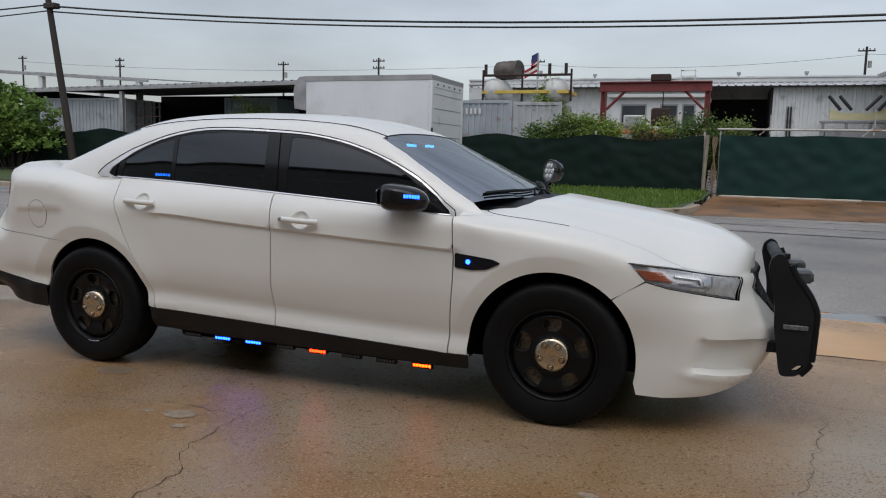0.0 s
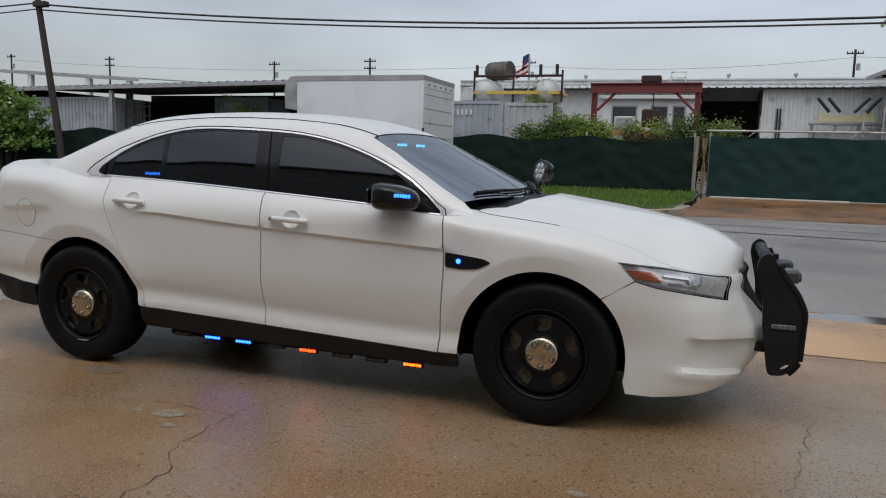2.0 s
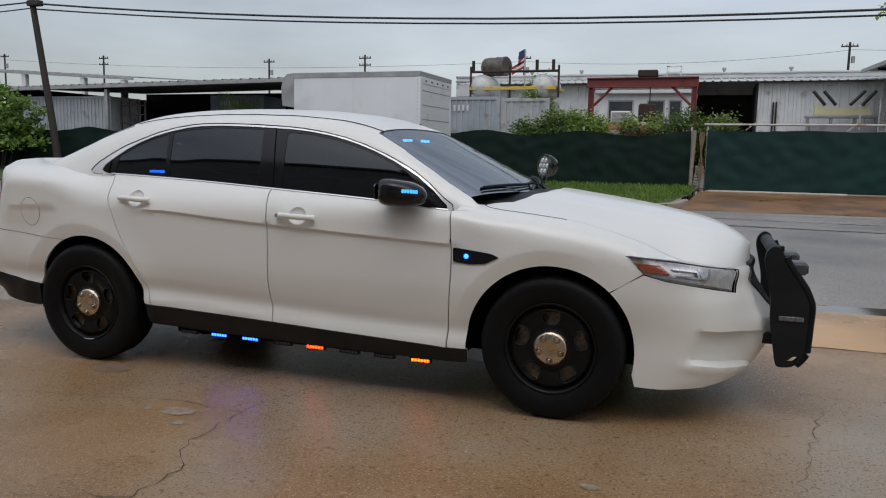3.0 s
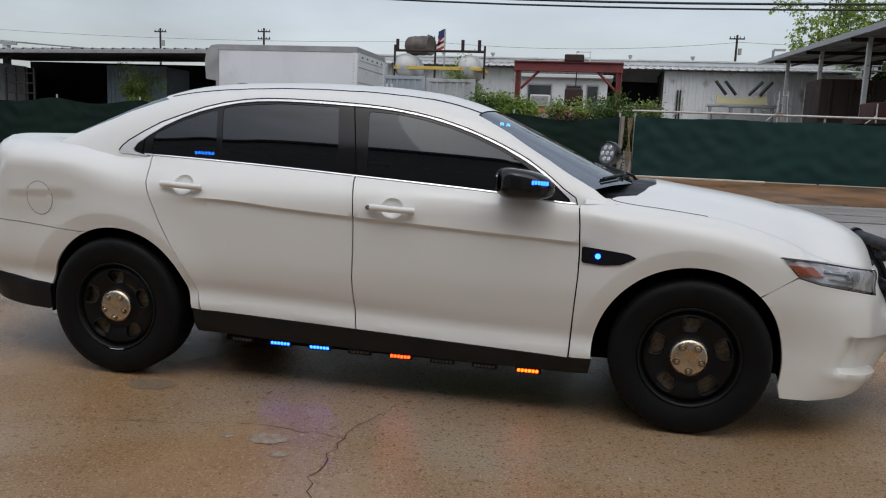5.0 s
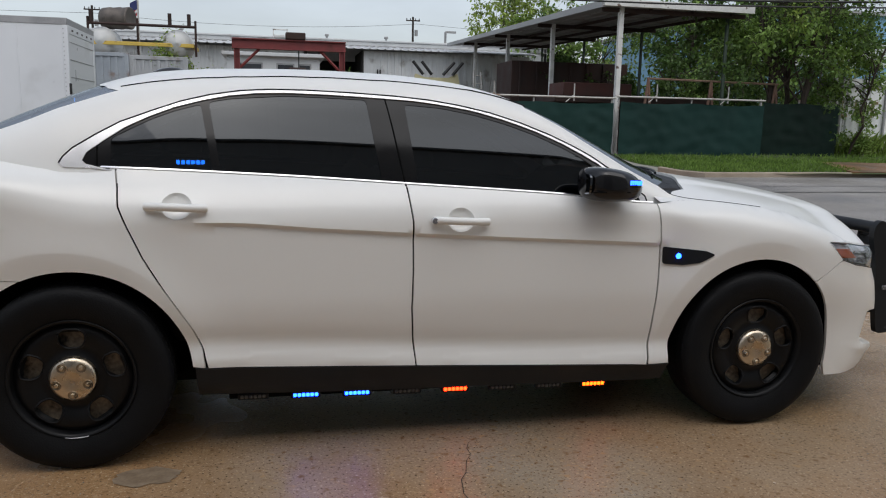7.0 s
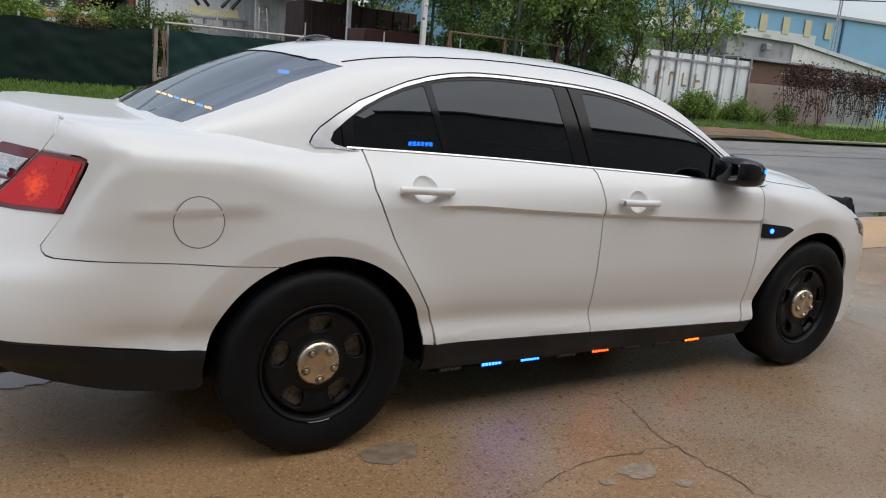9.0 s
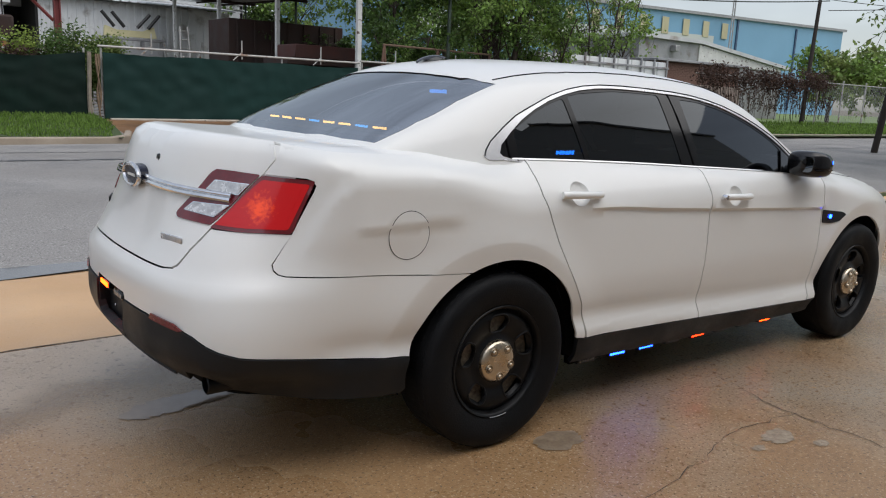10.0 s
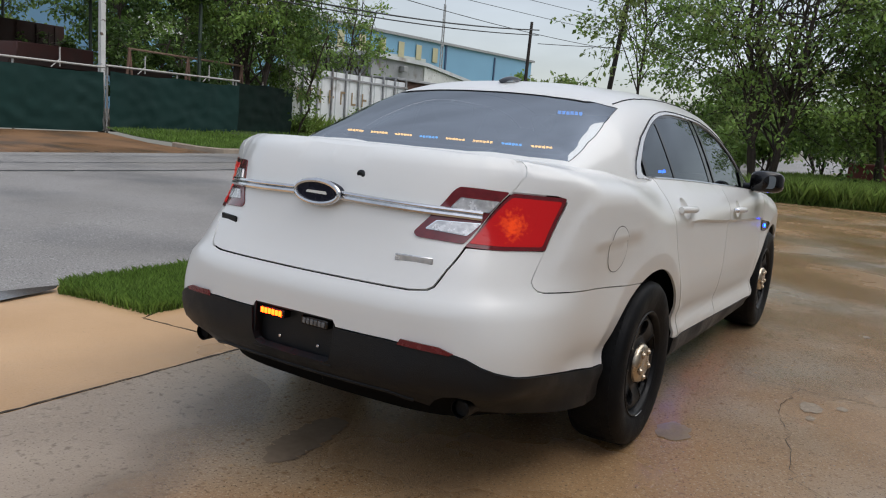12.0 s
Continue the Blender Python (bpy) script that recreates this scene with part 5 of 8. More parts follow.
plan_x, plan_y = eased(plan_x, 1.0), eased(plan_y, -1.0)
crease_z = smooth_curve((-2.2, 0.91), (-1.7, 0.935), (-0.89, 0.944), (-0.49, 0.919), (-0.165, 0.90), (0.326, 0.875), (0.914, 0.847), (1.3, 0.83))
lower_z = smooth_curve((-3.4, 0.46), (-0.92, 0.425), (0.87, 0.351), (3.1, 0.35))
top_z = smooth_curve((-3.35, 1.206), (-2.6, 1.212), (-2.4, 1.207), (-2.3, 1.196), (-2.1, 1.180), (-1.9, 1.172), (-1.6, 1.157), (-1.45, 1.149), (-1.278, 1.146), (-0.72, 1.124), (-0.18, 1.095), (0.56, 1.051), (0.89, 1.022), (1.06, 1.025), (1.45, 0.992), (1.86, 0.895), (2.06, 0.824), (2.12, 0.811), (2.3, 0.789), (2.52, 0.765), (2.73, 0.760), (3.06, 0.775))
round_r = smooth_curve((-3.35, 0.03), (-2.4, 0.05), (-2.0, 0.09), (-1.5, 0.09), (-1.2, 0.02), (0.9, 0.02), (1.15, 0.12), (2.0, 0.13), (2.3, 0.06), (3.06, 0.04))
rear_d = smooth_curve((0.2, -0.16), (0.34, -0.11), (0.40, -0.06), (0.46, -0.005), (0.52, 0.005), (0.62, 0.003), (0.70, 0.003), (0.722, -0.001), (0.745, -0.016), (0.765, -0.030), (0.79, -0.044), (0.83, -0.064), (0.90, -0.090), (1.04, -0.126), (1.12, -0.150), (1.19, -0.178), (1.22, -0.190))
front_d = smooth_curve((0.16, -0.05), (0.22, -0.01), (0.30, 0.01), (0.48, 0.02), (0.60, 0.008), (0.70, -0.016), (0.775, -0.010), (0.83, -0.03), (0.9, -0.06))
ARCH_X, ARCH_Z, ARCH_R = 1.425, 0.345, 0.428


nose_d = smooth_curve((0.15, 0.0), (0.2, 0.01), (0.3, 0.05), (0.38, 0.085), (0.47, 0.085), (0.57, 0.038), (0.65, 0.012), (0.72, 0.004), (0.80, 0.0))
wing_edge = smooth_curve((0.70, -2.36), (0.80, -2.32), (0.912, -2.262), (0.964, -2.23), (1.016, -2.194), (1.06, -2.154), (1.092, -2.11), (1.106, -2.07), (1.13, -2.0))


def wing_top(s):
    return 1.109 + 0.055 * np.clip(np.asarray(s, float) + 2.06, 0, 0.6)


def scoop_top(s):
    return 0.488 - 0.10 * (s - 2.16)


def scoop_low(s):
    return 0.325 - 0.14 * (s - 2.10)


# the wheel-arch flares: shift of the centre along and up, radius of the outer edge
FLARE = {-ARCH_X: (-0.035, -0.02, 0.520), ARCH_X: (0.0, 0.0, 0.505)}


def wrap(uv, lift=0.0, detail=1.0):
    """The body's flank, from the rear's middle (s -3.35) along its right side to the nose's middle (s 3.06), at height z."""
    s, z = uv[:, 0], uv[:, 1]
    e = 1e-3
    bx, by = plan_x(s), plan_y(s)
    tx, ty = plan_x(s + e) - plan_x(s - e), plan_y(s + e) - plan_y(s - e)
    ln = np.hypot(tx, ty) + 1e-12
    nx, ny = ty / ln, -tx / ln
    ends = np.clip(np.maximum(ramp(-2.05, -2.5, s), ramp(1.85, 2.35, s)), 0, 1)
    zl, zc, zt = lower_z(s), crease_z(s), top_z(s)
    d = -0.10 * np.clip((zl - 0.10 - z) / 0.18, 0, 1) ** 2
    d += 0.013 * np.exp(-(((z - zl + 0.02) / 0.035) ** 2)) - 0.010 * np.exp(-(((z - zl - 0.06) / 0.04) ** 2))
    d = d * (1 - ramp(1.55, 1.75, s)) - 0.028 * ramp(0.66, 0.40, z)
    c = z - zc
    ws = np.clip(ramp(-1.12, -0.85, s) * (1 - ramp(0.90, 0.98, s)) + 0.6 * ramp(-2.13, -2.02, s) * (1 - ramp(-1.72, -1.60, s)), 0, 1)
    d += ws * (0.011 * ramp(-0.007, 0.007, c) * np.exp(-np.maximum(c, 0) / 0.07) - 0.005 * np.exp(-np.maximum(-c, 0) / 0.09) * (c < 0.007))
    d -= 0.085 * np.clip((z - 0.945 - 0.115 * (1 - ramp(-1.85, -1.3, s))) / 0.16, 0, 1.1) ** 1.7 * (1 - ramp(0.95, 1.2, s)) * ramp(-2.2, -1.5, s)
    for cx in (-ARCH_X, ARCH_X):
        r = np.hypot(s - cx - FLARE[cx][0], z - ARCH_Z - FLARE[cx][1]) - FLARE[cx][2]
        fade = (1 - 0.8 * ramp(1.45, 1.72, s)) * ramp(0.2, 0.35, z)
        d += fade * detail * (0.013 * np.clip(1 - r / 0.15, 0, 1) ** 1.7 * (r >= 0) + (0.013 + 0.16 * np.maximum(r, -0.1)) * (r < 0))
    d = d * (1 - ends)
    d = d + ramp(-2.05, -2.5, s) * rear_d(z) + ramp(1.85, 2.35, s) * front_d(z)
    d += (0.035 * (1 - ramp(0.58, 0.78, z)) * ramp(0.36, 0.46, z)) * np.exp(-(((s + 2.53) / 0.2) ** 2))
    d -= 0.048 * ramp(0.82, 1.04, z) * np.exp(-(((s + 2.68) / 0.27) ** 2))
    d += 0.009 * ramp(0.0, 0.012, s - wing_edge(z)) * ramp(0.0, 1.0, (wing_top(s) - z) / 0.026) * (1 - ramp(-1.85, -1.38, s)) * ramp(0.80, 0.92, z)
    d += nose_d(z) * ramp(2.40, 2.85, s)
    # scoop in the front fascia's corner
    d -= detail * 0.050 * ramp(0.0, 0.16, s - 2.11 - 0.35 * (z - 0.40)) * (1 - ramp(2.60, 2.72, s)) * ramp(0.0, 0.011, scoop_top(s) - z) * ramp(0.0, 0.02, z - scoop_low(s))
    d += 0.012 * ramp(2.0, 2.2, s) * (1 - ramp(2.6, 2.7, s)) * np.exp(-(((z - scoop_low(s) + 0.016) / 0.022) ** 2))
    r = round_r(s)
    t = np.clip((z - (zt - r)) / r, 0, 1)
    d -= r * (1 - np.sqrt(1 - t * t)) * (1 - 0.3 * ends)
    d += lift
    return np.stack([bx + nx * d, by + ny * d, z], 1)


def wrap_in(uv):
    return wrap(uv, -0.07, 0.0)


belt_y = smooth_curve((-2.05, 0.66), (-1.9, 0.71), (-1.75, 0.748), (-1.6, 0.79), (-1.46, 0.812), (-1.28, 0.808), (-1.0, 0.806), (-0.72, 0.814), (0.0, 0.822), (0.9, 0.82), (1.3, 0.77))
belt_z = smooth_curve((-2.05, 1.15), (-1.85, 1.145), (-1.7, 1.11), (-1.58, 1.082), (-1.45, 1.075), (-1.28, 1.088), (-1.0, 1.105), (-0.72, 1.103), (-0.18, 1.078), (0.56, 1.034), (0.9, 1.0), (1.3, 0.99))
roof_z = smooth_curve((-2.05, 1.165), (-1.95, 1.216), (-1.8, 1.306), (-1.5, 1.445), (-1.28, 1.518), (-1.15, 1.542), (-0.9, 1.561), (-0.55, 1.568), (-0.2, 1.560), (0.1, 1.533), (0.25, 1.501), (0.4, 1.450), (0.6, 1.360), (0.9, 1.222), (1.1, 1.130), (1.3, 1.055))
bend_n = smooth_curve((-2.05, 1.6), (-1.95, 2.4), (-1.85, 3.6), (-1.5, 7.0), (-1.15, 10), (-0.6, 13), (0.0, 15), (0.4, 17), (0.7, 7.5), (0.95, 3.5), (1.3, 2.2))


def cabin(uv, lift=0.0):
    """The glasshouse, right half: x, and q from the belt (0) over the cantrail (1) to the roof's middle (2)."""
    x, q = uv[:, 0], uv[:, 1]
    zb, zt, n = belt_z(x), roof_z(x), bend_n(x)
    h = np.maximum(zt - zb, 0.01)

    def width(t):
        return (belt_y(x) - 0.36 * t * h - 0.25 * (t * h) ** 2) * np.maximum(1 - np.clip(t, 0, 1) ** n, 0) ** (1 / 2.2)

    t_low = np.clip(q, 0, 1) * 0.9
    y_low, edge = width(t_low), width(np.full_like(x, 0.9))
    y_top = edge * (2 - np.clip(q, 1, 2))
    lo, hi = np.full_like(x, 0.0), np.ones_like(x)
    for _ in range(40):
        mid = (lo + hi) / 2
        big = width(mid) > y_top
        lo, hi = np.where(big, mid, lo), np.where(big, hi, mid)
    t = np.where(q <= 1, t_low, lo)
    y = np.where(q <= 1, y_low, y_top)
    return np.stack([x, -(y + lift * (q < 1.3)), zb + t * h + lift * (q >= 1.0)], 1)


def cabin_q(points):
    """(x, z) on the side into (x, q)."""
    p = np.array(points, float)
    t = (p[:, 1] - belt_z(p[:, 0])) / np.maximum(roof_z(p[:, 0]) - belt_z(p[:, 0]), 0.01)
    return np.stack([p[:, 0], t / 0.9], 1)


def cabin_top(points):
    """(x, y) in plan, y from 0 to the cantrail, into (x, q)."""
    out = []
    for x, y in points:
        a = np.array([x], float)
        e = -cabin(np.array([[x, 1.0]]))[0, 1]
        if abs(y) <= e:
            out.append((x, 2 - abs(y) / e))
        else:
            qs = np.linspace(0, 1, 200)
            ys = -cabin(np.stack([np.full(200, x), qs], 1))[:, 1]
            out.append((x, float(qs[np.argmin(abs(ys - abs(y)))])))
    return np.array(out)


def both(name, geo, mat, parent, label=""):
    part(name, geo, mat, parent, label)
    return part(name, mirrored(geo), mat, parent, label)


def whole(geo):
    """A right half and its mirror image in one mesh, welded along the middle."""
    v, f = join(geo, mirrored(geo))
    bm = bmesh.new()
    bv = [bm.verts.new(p) for p in v]
    for q in f:
        try:
            bm.faces.new([bv[i] for i in q])
        except ValueError:
            pass
    bmesh.ops.remove_doubles(bm, verts=bm.verts[:], dist=0.0006)
    bm.verts.index_update()
    geo = [p.co.copy() for p in bm.verts], [[p.index for p in q.verts] for q in bm.faces]
    bm.free()
    return geo


MIRROR = surface("dark_mirror_glass", (0.10, 0.11, 0.12), (0.13, 0.14, 0.15), 2, 0.05, metal=1.0, rough_var=0.02)
car = thing("patrol_car", (0, 0, 0), "wet white four-door patrol sedan with black steel wheels and push bumper", "car")

crease_line = [(s, crease_z(s) + 0.008) for s in np.arange(-2.1, 1.25, 0.03)]
crease_low = [(s, crease_z(s) - 0.008) for s in np.arange(-2.1, 1.25, 0.03)]
sill_line = [(s, lower_z(s)) for s in np.arange(-1.0, 0.95, 0.03)]
GAP = 0.0034
b_seam = [(-0.171, 1.098), (-0.151, 0.95), (-0.148, 0.75), (-0.151, 0.60), (-0.143, 0.48), (-0.128, 0.356)]
front_edge = [(0.904, 1.018), (0.912, 0.93), (0.918, 0.80), (0.917, 0.70), (0.906, 0.52), (0.895, 0.314)]
rear_edge = [(-1.27, 1.152), (-1.255, 1.08), (-1.248, 1.01), (-1.215, 0.93), (-1.165, 0.82), (-1.107, 0.72), (-1.05, 0.63), (-0.995, 0.54), (-0.962, 0.46), (-0.945, 0.385)]


def shifted(line, dx):
    return [(a + dx, b) for a, b in line]


def belt_run(x0, x1, n, dz=-0.004):
    return [(x, float(top_z(x)) + dz) for x in np.linspace(x0, x1, n)]


front_door = shifted(b_seam, GAP)[::-1] + belt_run(-0.16, 0.89, 12)[0:] + shifted(front_edge, -GAP)
rear_door = shifted(rear_edge, GAP)[::-1] + belt_run(-1.255, -0.185, 12) + shifted(b_seam, -GAP)
for shape, hx, hz, key in ((front_door, -0.081, 0.957, True), (rear_door, -1.164, 1.011, False)):
    recess = [(hx + 0.1225 + 0.055 * math.cos(a), hz + 0.048 * math.sin(a)) for a in np.linspace(0, 2 * math.pi, 33)[:-1]]
    cx, cz = hx + 0.1225, hz
    cup = sheet(lambda uv: wrap(uv, 0.0) + np.stack([0 * uv[:, 0], 0.020 * np.clip(1 - ((uv[:, 0] - cx) / 0.055) ** 2 - ((uv[:, 1] - cz) / 0.048) ** 2, 0, 1) ** 0.5, 0 * uv[:, 0]], 1), recess, (), 0.012)
    skin = sheet(wrap, shape, [recess], 0.026, (crease_line, crease_low, sill_line), 0.014)
    grip_line = [(hx + 0.012, hz), (hx + 0.05, hz + 0.001), (hx + 0.12, hz - 0.001), (hx + 0.19, hz - 0.004), (hx + 0.232, hz - 0.006)]
    base = wrap(np.array(grip_line))
    offs = (0.012, 0.026, 0.034, 0.028, 0.012)
    grip = tube([(p[0], p[1] - o, p[2]) for p, o in zip(base, offs)], 0.0155, 10)
    for side in (1, -1):
        put = (lambda g: g) if side == 1 else mirrored
        door = part("door", put(skin), PAINT, car)
        part("handle_recess", put(cup), PAINT, door)
        part("handle", put(grip), PAINT, door, "white pull handle")
        if key and side == 1:
            k = wrap(np.array([(hx + 0.012, hz)]))[0]
            part("key_lock", moved(lathe([(0.001, -0.024), (0.011, -0.024), (0.013, -0.02), (0.0135, 0)], 16), Matrix.Translation(Vector(k) + Vector((0, -0.006, 0)))), CHROME, door)

flare = [arc(c + FLARE[c][0], ARCH_Z + FLARE[c][1], FLARE[c][2] + r, 12, 168, 44) for c in (-ARCH_X, ARCH_X) for r in (-0.005, 0.005)]
fender = [(0.9005, 0.317)] + [(ARCH_X - 0.42, 0.315)] + arc(ARCH_X, ARCH_Z, ARCH_R, 184, 48, 30) + [(1.757, 0.688), (1.80, 0.715), (1.872, 0.757), (1.79, 0.842), (1.95, 0.827), (2.10, 0.810), (2.10, float(top_z(2.10)))]
fender += [(s, float(top_z(s))) for s in np.arange(2.05, 0.95, -0.05)] + [(0.9075, 1.018)] + shifted(front_edge, GAP)[1:-1]
both("front_fender", sheet(wrap, fender, (), 0.028, (crease_line, crease_low, *flare), 0.014), PAINT, car)

quarter = shifted(rear_edge, -GAP)[::-1]
quarter = [(-0.955, 0.385)] + shifted(rear_edge, -GAP)[::-1][1:] + [(-1.3, float(top_z(-1.3)))] + [(s, float(top_z(s))) for s in np.arange(-1.35, -2.36, -0.05)]
quarter += [(-2.372, 1.150), (-2.425, 1.100), (-2.262, 1.096), (-2.240, 1.090), (-2.228, 1.074), (-2.236, 1.055), (-2.316, 0.915), (-2.392, 0.812), (-2.388, 0.796), (-2.372, 0.784), (-2.345, 0.778), (-2.04, 0.767), (-1.66, 0.7425), (-1.603, 0.7395)] + arc(-ARCH_X, ARCH_Z, ARCH_R, 113, 6, 30)
wing_crease = [(float(wing_edge(z)), z) for z in np.linspace(0.84, 1.095, 16)] + [(x, float(wing_top(x))) for x in np.arange(-2.06, -1.40, 0.03)]
wing_inner = [(float(wing_edge(z)) + 0.014, z) for z in np.linspace(0.84, 1.065, 14)] + [(x, float(wing_top(x)) - 0.026) for x in np.arange(-2.06, -1.40, 0.03)]
both("quarter_panel", sheet(wrap, quarter, (), 0.028, (crease_line, crease_low, wing_crease, wing_inner, *flare), 0.012), PAINT, car)

fuel = [(-1.876 + 0.082 * math.cos(a), 0.899 + 0.086 * math.sin(a)) for a in np.linspace(0, 2 * math.pi, 37)[:-1]]
fuel_gap = sheet(lambda uv: wrap(uv, 0.0012), [(-1.876 + 0.0845 * math.cos(a), 0.899 + 0.0885 * math.sin(a)) for a in np.linspace(0, 2 * math.pi, 37)[:-1]], [fuel], 0.02)
flap = part("fuel_flap", sheet(lambda uv: wrap(uv, 0.0018), fuel, (), 0.02, (crease_line, crease_low), 0.002), PAINT, car, "round white fuel filler flap")
part("flap_gap", fuel_gap, UNDER, flap)

rear_bumper = [(-3.35, 0.628), (-3.172, 0.626), (-3.158, 0.604), (-2.95, 0.603), (-2.72, 0.588), (-2.67, 0.577), (-2.62, 0.554), (-2.57, 0.537), (-2.5, 0.521), (-2.38, 0.508), (-2.14, 0.474), (-1.878, 0.446)]
rear_bumper += arc(-ARCH_X, ARCH_Z, ARCH_R, 167, 114.5, 16) + [(-1.608, 0.7355), (-1.66, 0.7385), (-2.04, 0.763), (-2.347, 0.774), (-2.375, 0.780), (-2.392, 0.793), (-2.397, 0.812), (-2.321, 0.909), (-2.50, 0.908), (-2.695, 0.911), (-2.768, 0.838), (-2.806, 0.785), (-2.83, 0.773), (-2.90, 0.766), (-3.35, 0.766)]
part("rear_bumper", whole(sheet(wrap, rear_bumper, (), 0.028, flare, 0.014)), PAINT, car)
valance = [(-3.35, 0.412), (-2.98, 0.416), (-2.90, 0.395), (-2.80, 0.372), (-2.775, 0.405), (-2.74, 0.432), (-2.69, 0.440), (-2.64, 0.430), (-2.605, 0.400), (-2.59, 0.362), (-2.42, 0.338), (-2.2, 0.325), (-1.87, 0.30)] + arc(-ARCH_X, ARCH_Z, ARCH_R, 184, 167, 4) + [(-1.878, 0.442), (-2.14, 0.470), (-2.38, 0.504), (-2.5, 0.517), (-2.57, 0.533), (-2.62, 0.550), (-2.67, 0.573), (-2.72, 0.584), (-2.95, 0.599), (-3.158, 0.600), (-3.166, 0.52), (-3.18, 0.482), (-3.20, 0.470), (-3.35, 0.468)]
part("rear_valance", whole(sheet(lambda uv: wrap(uv, 0.006), valance, (), 0.03, (), 0.03)), TRIM_BLACK, car, "black textured lower bumper")
lip = [tuple(p) for p in wrap(np.array([(s, 0.413 - 0.02 * float(ramp(-2.98, -2.86, s))) for s in np.linspace(-3.35, -2.86, 16)]), 0.004)]
part("bumper_lip", tube(lip[::-1] + [(p[0], -p[1], p[2]) for p in lip[1:]], 0.009, 6), TRIM_BLACK, car, "rolled lower bumper edge")

deck_edge = [(-3.35, 0.772), (-2.90, 0.772), (-2.837, 0.778), (-2.814, 0.790), (-2.774, 0.843), (-2.702, 0.917), (-2.432, 1.098), (-2.380, 1.150), (-2.380, float(top_z(-2.380)))]
deck_edge += [(s, float(top_z(s))) for s in np.arange(-2.42, -3.34, -0.05)] + [(-3.35, float(top_z(-3.35)))]
trunk_face = whole(sheet(wrap, deck_edge, (), 0.028, (), 0.012))

border = wrap(np.array([(s, float(top_z(s))) for s in np.linspace(-3.35, -1.3, 90)]))
o = np.argsort(border[:, 0])
deck_y, deck_z = (lambda x: np.interp(x, border[o, 0], -border[o, 1])), (lambda x: np.interp(x, border[o, 0], border[o, 2]))
deck_c = smooth_curve((-2.52, 1.206), (-2.46, 1.222), (-2.40, 1.221), (-2.25, 1.211), (-2.1, 1.202), (-1.9, 1.196), (-1.75, 1.20))


def deck(uv):
    x, w = uv[:, 0], uv[:, 1]
    y = deck_y(x) * w
    zs = deck_z(x)
    zc = zs + (deck_c(x) - zs) * ramp(border[:, 0].min(), border[:, 0].min() + 0.05, x)
    return np.stack([x, y, zs + (zc - zs) * (1 - abs(w) ** 8)], 1)


x_end = float(border[:, 0].min()) + 0.001
x_lid = float(wrap(np.array([(-2.376, float(top_z(-2.376)))]))[0, 0])
def edge_bead(s0, s1, n, r):
    b = wrap(np.array([(s, float(top_z(s))) for s in np.linspace(s0, s1, n)]), -0.8 * r)
    return tube([(p[0], p[1], p[2] - r * 0.85) for p in b], r, 8)


lid_run = [x_end + (x_lid - x_end) * u * u for u in np.linspace(0, 1, 15)]
lid_bead = edge_bead(-3.35, -2.382, 50, 0.008)
part("trunk_lid", join(trunk_face, lid_bead, mirrored(lid_bead), sheet(deck, [(x, 1) for x in lid_run] + [(x_lid + 0.03, 0.965), (-2.1, 0.885), (-1.9, 0.84), (-1.9, -0.84), (-2.1, -0.885), (x_lid + 0.03, -0.965)] + [(x, -1) for x in lid_run[::-1]], (), 0.03)), PAINT, car)
both("shoulder_backing", sheet(lambda uv: wrap(uv, -0.007), [(-2.75, 1.09), (-2.75, 1.207), (-2.45, 1.203), (-2.3, 1.191), (-2.3, 1.09)], (), 0.04), PAINT, car)
part("deck_backing", sheet(lambda uv: deck(uv) - np.array([0.0, 0.0, 0.007]), [(x_end + 0.02, -0.99), (x_end + 0.02, 0.99), (-1.4, 0.99), (-1.4, -0.99)], (), 0.05), PAINT, car)
both("wing_bead", edge_bead(-2.374, -1.46, 40, 0.007), PAINT, car)
for side in (1, -1):
    part("wing_top", sheet(deck, [(x_lid + 0.002, side * 1.0), (-1.3, side * 1.0), (-1.3, side * 0.7), (-1.895, side * 0.7), (-1.895, side * 0.843), (-2.1, side * 0.888), (x_lid + 0.032, side * 0.968)], (), 0.03, flip=side > 0), PAINT, car)

rocker = [(-0.985, 0.262), (-0.5, 0.245), (0.9, 0.230), (0.992, 0.234), (1.002, 0.313), (0.895, 0.311), (-0.128, 0.352), (-0.945, 0.381), (-0.992, 0.384)]
both("rocker_cover", sheet(lambda uv: wrap(uv, 0.004 - 0.03 * ramp(0.33, 0.23, uv[:, 1])), rocker, (), 0.03, (), 0.02), TRIM_BLACK, car, "black plastic sill cover")

front_bumper = arc(ARCH_X, ARCH_Z, ARCH_R, 47, -12, 18) + [(1.86, 0.20), (2.0, 0.19), (2.25, 0.19), (2.45, 0.205), (2.7, 0.225), (3.06, 0.235), (3.06, 0.265), (2.78, 0.265), (2.74, 0.38), (3.06, 0.40), (3.06, 0.465), (3.0, 0.475), (2.85, 0.562), (2.665, 0.692), (2.735, 0.756), (2.545, 0.762), (2.533, 0.757), (2.463, 0.6455), (2.2, 0.688), (1.987, 0.722), (1.877, 0.751), (1.80, 0.7125), (1.757, 0.6855)]
scoop_lines = [[(x, f(x) + o) for x in np.arange(2.1, 2.68, 0.03)] for f, o in ((scoop_top, 0.0), (scoop_top, -0.011), (scoop_low, 0.0), (scoop_low, 0.02))]
part("front_bumper", whole(sheet(wrap, front_bumper, (), 0.022, scoop_lines, 0.012)), PAINT, car)

